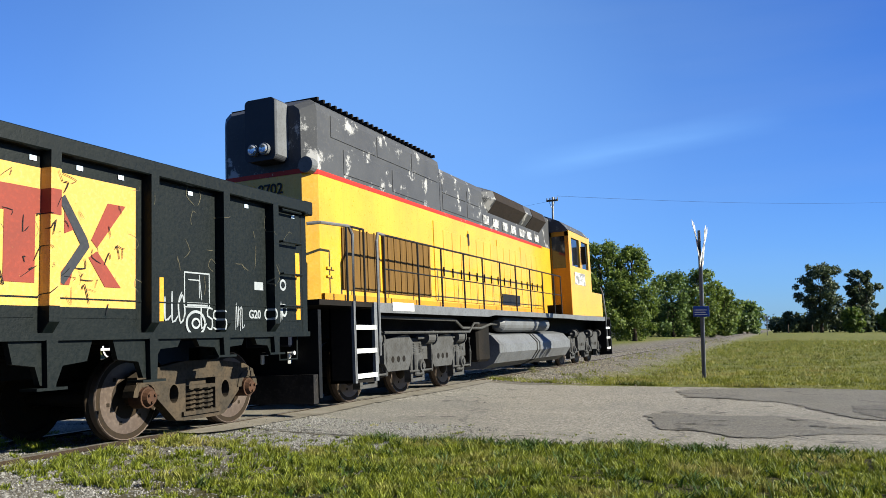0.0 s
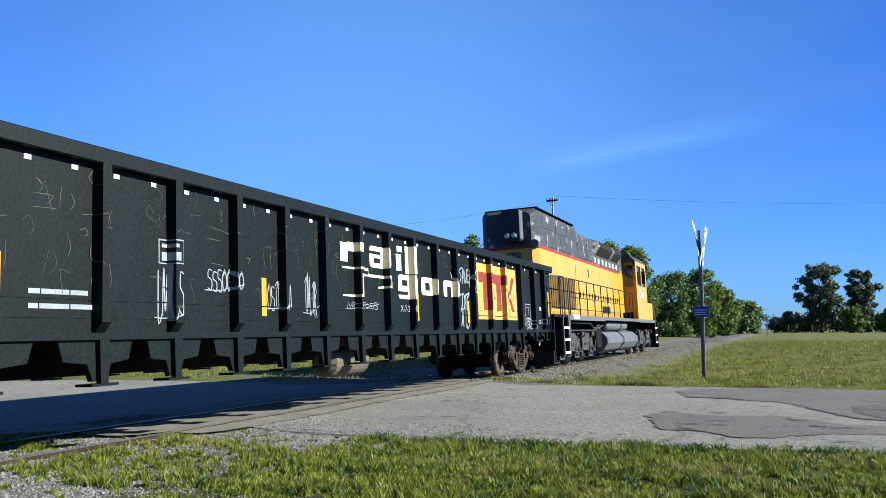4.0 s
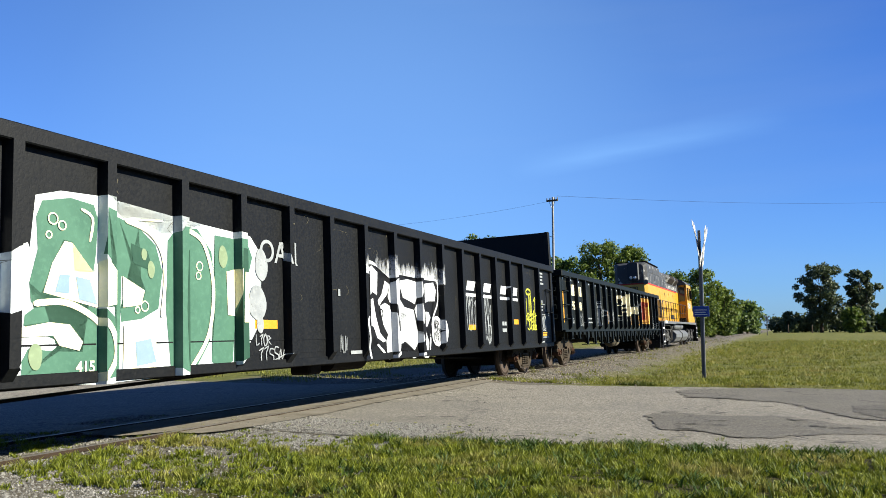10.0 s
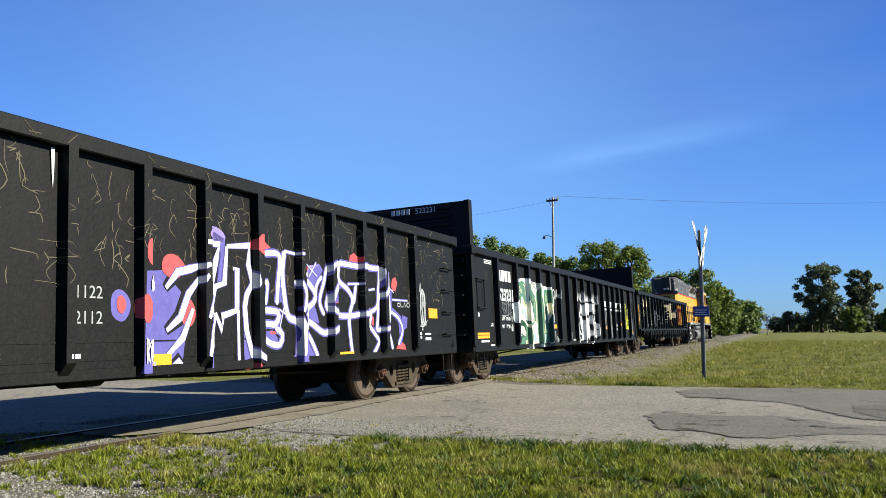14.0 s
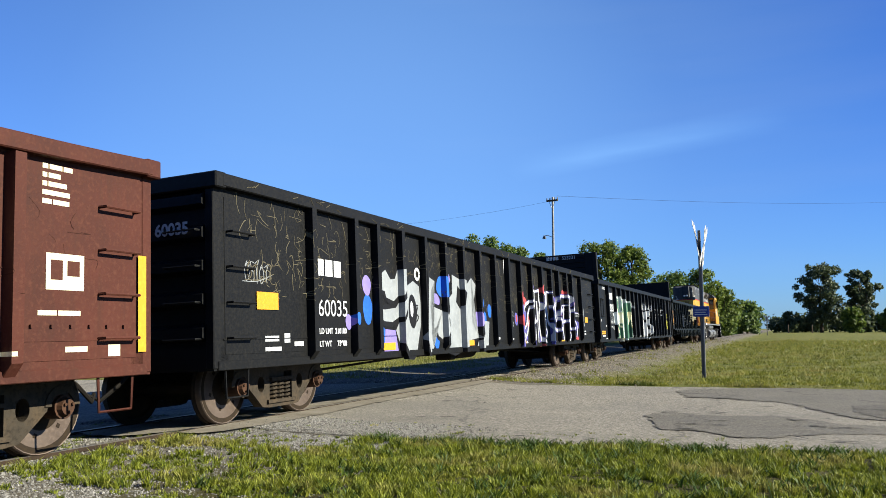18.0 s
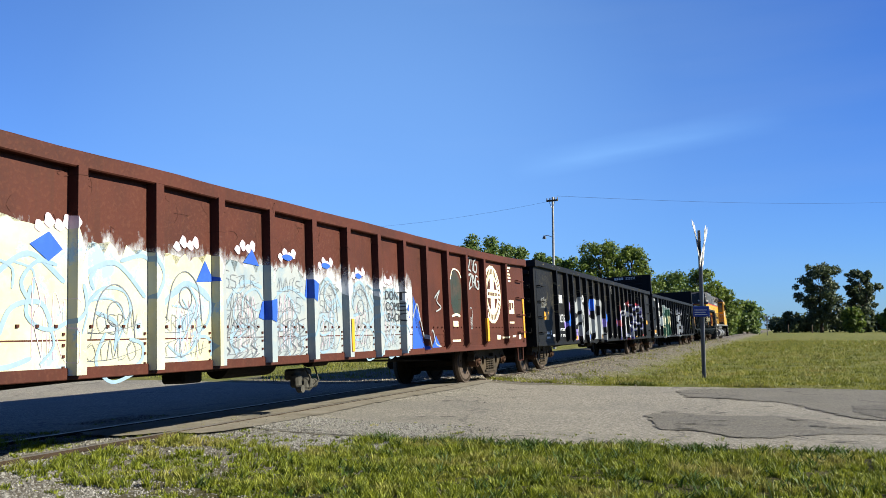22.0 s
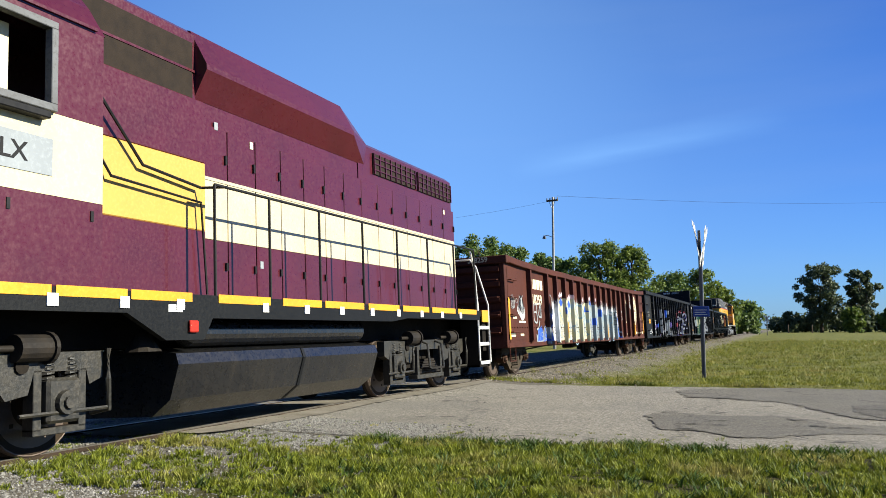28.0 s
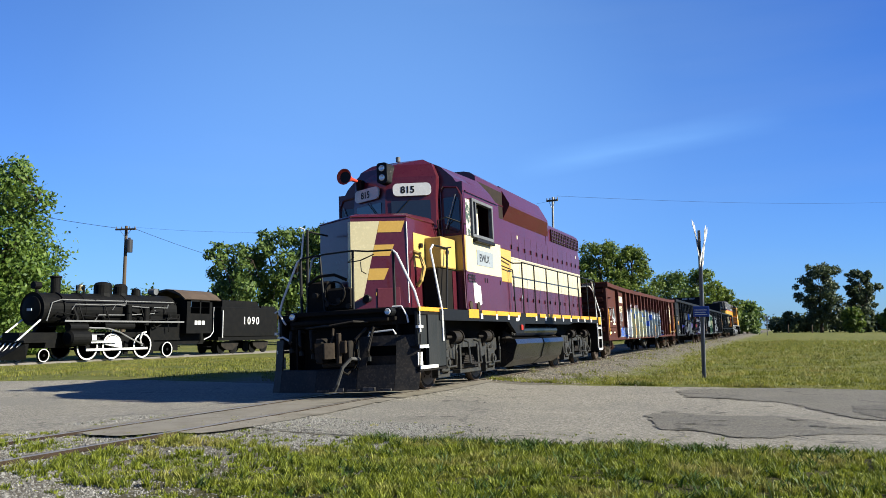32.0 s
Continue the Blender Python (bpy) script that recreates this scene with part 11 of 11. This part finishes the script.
def far_side_grass():
    rng = np.random.default_rng(7)
    out = []
    while len(out) < 26000:
        x, y = rng.uniform(-34.0, -12.0), rng.uniform(15.0, 40.0)
        if (y < 18.6 and x > -20.0) or y < 16.2 or patchy(x, y, 0.5, 2.0) < -0.2:
            continue
        out.append((x, y, ground_z(x, y) - 0.005))
    p = np.array(out)
    return blade_mesh("verge_grass", "mown grass between the road and the old locomotive", p, rng.uniform(0.05, 0.12, len(p)), rng.uniform(0.006, 0.012, len(p)), rng, GRASS_B)


def stones(name, label, pts, sizes, rng, mat):
    """Angular stones, six corners each, as one mesh."""
    n = len(pts)
    o = np.array([(1, 0, 0), (0, 1, 0), (-1, 0, 0), (0, -1, 0), (0.1, 0, 0.8), (0, 0.1, -0.6)], float)
    s = rng.uniform(0.6, 1.3, (n, 6, 3)) * sizes[:, None, None]
    a = rng.uniform(0, 2 * np.pi, n)
    r = np.zeros((n, 3, 3))
    r[:, 0, 0] = r[:, 1, 1] = np.cos(a)
    r[:, 0, 1], r[:, 1, 0], r[:, 2, 2] = -np.sin(a), np.sin(a), 1
    q = np.einsum("nij,nkj->nki", r, o[None] * s) + pts[:, None, :]
    f = np.array([(0, 1, 4), (1, 2, 4), (2, 3, 4), (3, 0, 4), (1, 0, 5), (2, 1, 5), (3, 2, 5), (0, 3, 5)])
    me = bpy.data.meshes.new(name)
    me.from_pydata(q.reshape(-1, 3).tolist(), [], (np.arange(n)[:, None, None] * 6 + f[None]).reshape(-1, 3).tolist())
    me.materials.append(mat)
    return tagged(new(name, me), label, "gravel", kind="stuff")


def stone_material(name, dark, light):
    m = leaf_surface(name, dark, light, 0.0)
    m.node_tree.nodes["Principled BSDF"].inputs["Roughness"].default_value = 0.9
    return m


STONE_A = stone_material("pale_gravel", (0.0595, 0.0561, 0.0476), (0.2082, 0.2006, 0.1802))
STONE_B = stone_material("ballast_stone", (0.0788, 0.0693, 0.0525), (0.2835, 0.252, 0.1995))


def gravel():
    rng = np.random.default_rng(8)
    out, ss = [], []
    while len(out) < 42000:
        x, y = rng.uniform(-9.4, -3.3), rng.uniform(4.0, 9.8)
        if abs(x - TRACK_X - 0.753) < 0.05 or abs(x - TRACK_X + 0.753) < 0.05:
            continue
        pale = patchy(x, y, 0.8, 6.0)
        here = 1.0 if (x < -4.9 and y < 5.7) or (-7.0 < x < -4.0 and y > 7.4) else 0.25
        if x > -4.6 and y < 7.6:
            here = 0.12
        if x < -7.0:
            here = 0.4
        if rng.random() > here * (0.75 + 0.6 * pale):
            continue
        s = rng.uniform(0.006, 0.014) * (1.7 if rng.random() < 0.08 else 1.0)
        out.append((x, y, ground_z(x, y) + s * 0.15 + (0.02 if y > 8.45 else 0.0)))
        ss.append(s)
    stones("loose_gravel", "loose pale gravel beside the track", np.array(out), np.array(ss), rng, STONE_A)
    out, ss = [], []
    while len(out) < 22000:
        y = 18.3 + 70.0 * rng.random() ** 1.8
        x = TRACK_X + rng.normal() * 1.7
        if x > -3.0 or (y < 19.5 and rng.random() < 0.6):
            continue
        s = rng.uniform(0.014, 0.034)
        out.append((x, y, ground_z(x, y) + s * 0.3))
        ss.append(s)
    stones("ballast", "grey crushed-stone ballast along the track", np.array(out), np.array(ss), rng, STONE_B)


def ties():
    """Half-buried wooden ties past the road."""
    bm = boxes((-1.3, 1.3, -0.11, 0.11, -0.24, -0.045), bevel=0.01)
    first = part("tie", bm, M["tie"], railway)
    first.matrix_basis = pose(TRACK_X, 19.4, -0.03, 0, -LEAN, 0)
    for k in range(1, 110):
        again(first, pose(TRACK_X + 0.04 * math.sin(k * 7.1), 19.4 + 0.52 * k, -0.03, 0, -LEAN, 0.8 * math.sin(k * 3.3)))


def road_scars():
    """Dark worn layers and open cracks in the asphalt, and the gritty strip along the rail."""
    def slab(name, pts, lift, mat, jag=0.06, seed=1):
        line = smooth_line(pts + [pts[0]], 0.07)
        line = [(x + jag * (noise.noise((x * 4, y * 4, seed)) + 0.5 * noise.noise((x * 15, y * 15, seed))), y + jag * (noise.noise((y * 4, x * 4, seed + 3)) + 0.5 * noise.noise((y * 15, x * 15, seed)))) for x, y in line[:-1]]
        bm = bmesh.new()
        step, y = 0.04, min(p[1] for p in line)
        while y < max(p[1] for p in line):
            m = y + step / 2
            hits = sorted(a[0] + (b[0] - a[0]) * (m - a[1]) / (b[1] - a[1]) for a, b in zip(line, line[1:] + line[:1]) if (a[1] > m) != (b[1] > m))
            for x0, x1 in zip(hits[::2], hits[1::2]):
                k = max(1, math.ceil((x1 - x0) / 0.5))
                xs = [x0 + (x1 - x0) * q / k for q in range(k + 1)]
                low, up = [[bm.verts.new((x, v, ground_z(x, min(v, 19.0)) + 0.032 + lift)) for x in xs] for v in (y, y + step)]
                for q in range(k):
                    bm.faces.new((low[q], low[q + 1], up[q + 1], up[q]))
            y += step
        return part(name, bm, mat, road)
    slab("bare_layer", [(-1.63, 15.44), (-0.95, 15.3), (0.06, 14.7), (0.73, 13.2), (1.3, 12.6), (3.4, 13.4), (4.6, 16.0), (4.0, 19.0), (1.95, 18.6), (0.0, 18.45), (-1.3, 17.7), (-1.9, 16.8)], 0.0, M["asphalt_dark"], 0.14, 11)
    slab("bare_layer", [(-1.82, 11.98), (-1.6, 12.58), (-1.21, 12.36), (-0.77, 12.3), (-0.03, 12.55), (0.47, 12.1), (0.72, 11.8), (1.2, 11.9), (2.6, 12.3), (4.6, 12.6), (5.0, 11.0), (2.5, 10.7), (1.1, 10.9), (0.28, 10.5), (-0.45, 9.95), (-0.99, 10.42), (-1.44, 10.44), (-1.69, 11.34)],
         0.0, M["asphalt_dark"], 0.11, 17)
    slab("bare_layer", [(1.0, 14.6), (1.05, 13.5), (1.35, 12.75), (2.4, 12.9), (2.9, 14.4), (2.0, 15.2)], 0.006, M["asphalt_broken"], 0.14, 23)
    for k, pts in enumerate(([(-1.63, 15.46), (-0.95, 15.25), (0.06, 14.68), (0.73, 13.1), (1.28, 12.55)], [(-1.82, 11.98), (-1.6, 12.58), (-1.21, 12.34)], [(-1.44, 10.44), (-0.99, 10.42), (-0.45, 9.92)],
                             [(-1.7, 12.75), (-1.55, 13.15), (-1.36, 13.0)], [(-0.27, 12.44), (-0.03, 12.34), (0.12, 12.1), (0.48, 12.0)], [(0.98, 14.52), (1.05, 13.4), (1.32, 12.7), (1.9, 12.75)], [(-1.0, 11.4), (-0.6, 11.7), (-0.2, 11.5)],
                             [(0.3, 11.5), (0.6, 11.3), (0.9, 11.4)], [(-1.6, 9.15), (-1.2, 9.25), (-0.9, 9.1)], [(1.1, 11.2), (1.5, 11.0), (2.2, 11.1)],
                             [(-1.9, 12.9), (-1.5, 12.6), (-1.1, 12.75), (-0.6, 12.6)], [(-0.9, 13.6), (-0.2, 13.9), (0.5, 13.7)], [(0.5, 12.4), (1.2, 12.1), (2.0, 12.3)], [(-1.7, 11.2), (-1.1, 11.0), (-0.4, 11.15)], [(0.0, 10.2), (0.7, 10.0), (1.4, 10.25)],
                             [(0.3, 16.6), (1.2, 16.9), (2.2, 16.7)], [(-1.2, 16.9), (-0.3, 17.3), (0.4, 17.2)], [(1.3, 14.2), (1.9, 13.6), (2.6, 13.5)], [(-2.9, 9.0), (-2.3, 9.2), (-1.9, 9.05)],
                             [(-5.6, 12.9), (-4.9, 12.9), (-4.2, 12.5)], [(-5.6, 15.4), (-4.6, 15.9), (-3.9, 15.6)], [(-5.0, 10.2), (-4.4, 10.6), (-4.1, 10.5)])):
        line = smooth_line(pts, 0.06)
        line = [(p[0], p[1] + 0.16 * noise.noise((p[0] * 5, k, 1.0)) + 0.05 * noise.noise((p[0] * 17, k, 2.0))) for p in line]
        w = [max(0.0015, 0.010 + 0.05 * noise.noise((p[0] * 4, p[1] * 4, k)) + 0.02 * noise.noise((p[0] * 19, p[1] * 19, k))) for p in line]
        up = [(p[0], p[1] + q) for p, q in zip(line, w)]
        dn = [(p[0], p[1] - q) for p, q in zip(line, w)]
        bm = bmesh.new()
        vs = [[bm.verts.new((x, y, ground_z(x, min(y, 19.0)) + 0.042)) for x, y in r] for r in (up, dn)]
        for i in range(len(line) - 1):
            if noise.noise((line[i][0] * 2.3, line[i][1] * 2.3, k + 5.0)) > -0.04:
                bm.faces.new((vs[1][i], vs[1][i + 1], vs[0][i + 1], vs[0][i]))
        part("crack", bm, M["crack"], road)
    for s, w in ((1, 0.42), (-1, 0.30)):
        x = TRACK_X + s * 0.753
        x0, x1 = (x + 0.05, x + w) if s > 0 else (x - w, x - 0.05)
        slab("flangeway_dirt", [(x0, 7.6), (x1, 7.9), (x1 + 0.1, 10.0), (x1, 12.5), (x1 + 0.06, 15.0), (x1, 17.6), (x0, 17.6), (x0, 12.0)], 0.003, M["dirt"], 0.05, 5)
    slab("flangeway_dirt", [(TRACK_X - 0.6, 7.4), (TRACK_X + 0.6, 7.6), (TRACK_X + 0.62, 12.0), (TRACK_X + 0.6, 17.8), (TRACK_X - 0.6, 17.8), (TRACK_X - 0.62, 12.0)], 0.001, M["dirt"], 0.04, 6)


M["tie"] = surface("creosoted_tie", (0.0337, 0.0275, 0.022), (0.0551, 0.0459, 0.0367), rough=0.9, stretch=(0.6, 6, 6), bump=0.5)
M["asphalt_dark"] = road_material("dark_worn_asphalt", 0.60)
M["asphalt_broken"] = road_material("broken_asphalt", 0.44)
M["crack"] = surface("open_crack", (0.0214, 0.0195, 0.0172), (0.0428, 0.0398, 0.0306), rough=0.95, big=5)
M["dirt"] = surface("trodden_grit", (0.153, 0.1377, 0.1102), (0.0979, 0.0857, 0.0643), (0.2203, 0.202, 0.1683), 0.95, big=2.0, small=40, bump=0.6)
near_grass()
field_grass()
far_side_grass()
gravel()
road_scars()
ties()


# ---- what moves ----
# seconds and metres that the train has gone
RUN = [(0, 0.0), (1, 3.07), (2, 6.15), (3, 9.44), (3.5, 11.03), (5.5, 18.09), (6, 19.93), (7, 23.57), (8, 27.36), (9, 30.97), (10, 34.46), (11, 38.02),
       (12, 41.44), (13, 44.86), (14, 48.44), (14.5, 50.06), (16.5, 56.28), (17, 57.98), (18, 61.23), (19, 64.68), (20, 67.99), (21, 71.24), (22, 74.33),
       (23, 77.69), (24, 81.03), (25, 84.25), (25.5, 85.79), (27.5, 91.78), (28, 93.37), (29, 96.37), (30, 99.46), (31, 102.44), (32, 105.47)]


def gone(t):
    for (t0, s0), (t1, s1) in zip(RUN, RUN[1:]):
        if t <= t1:
            return s0 + (s1 - s0) * (t - t0) / (t1 - t0)
    return RUN[-1][1]


def motions():
    for car, y in CARS.values():
        walk(car, [(t, pose(TRACK_X, y + s, 0, 0, -LEAN, 0)) for t, s in RUN])
    times = [k / 6 for k in range(193)]
    for ws, y, r in WHEELSETS:
        walk(ws, [(t, Matrix.Translation((0, y, r)) @ Matrix.Rotation(-gone(t) / r, 4, "X")) for t in times])


motions()
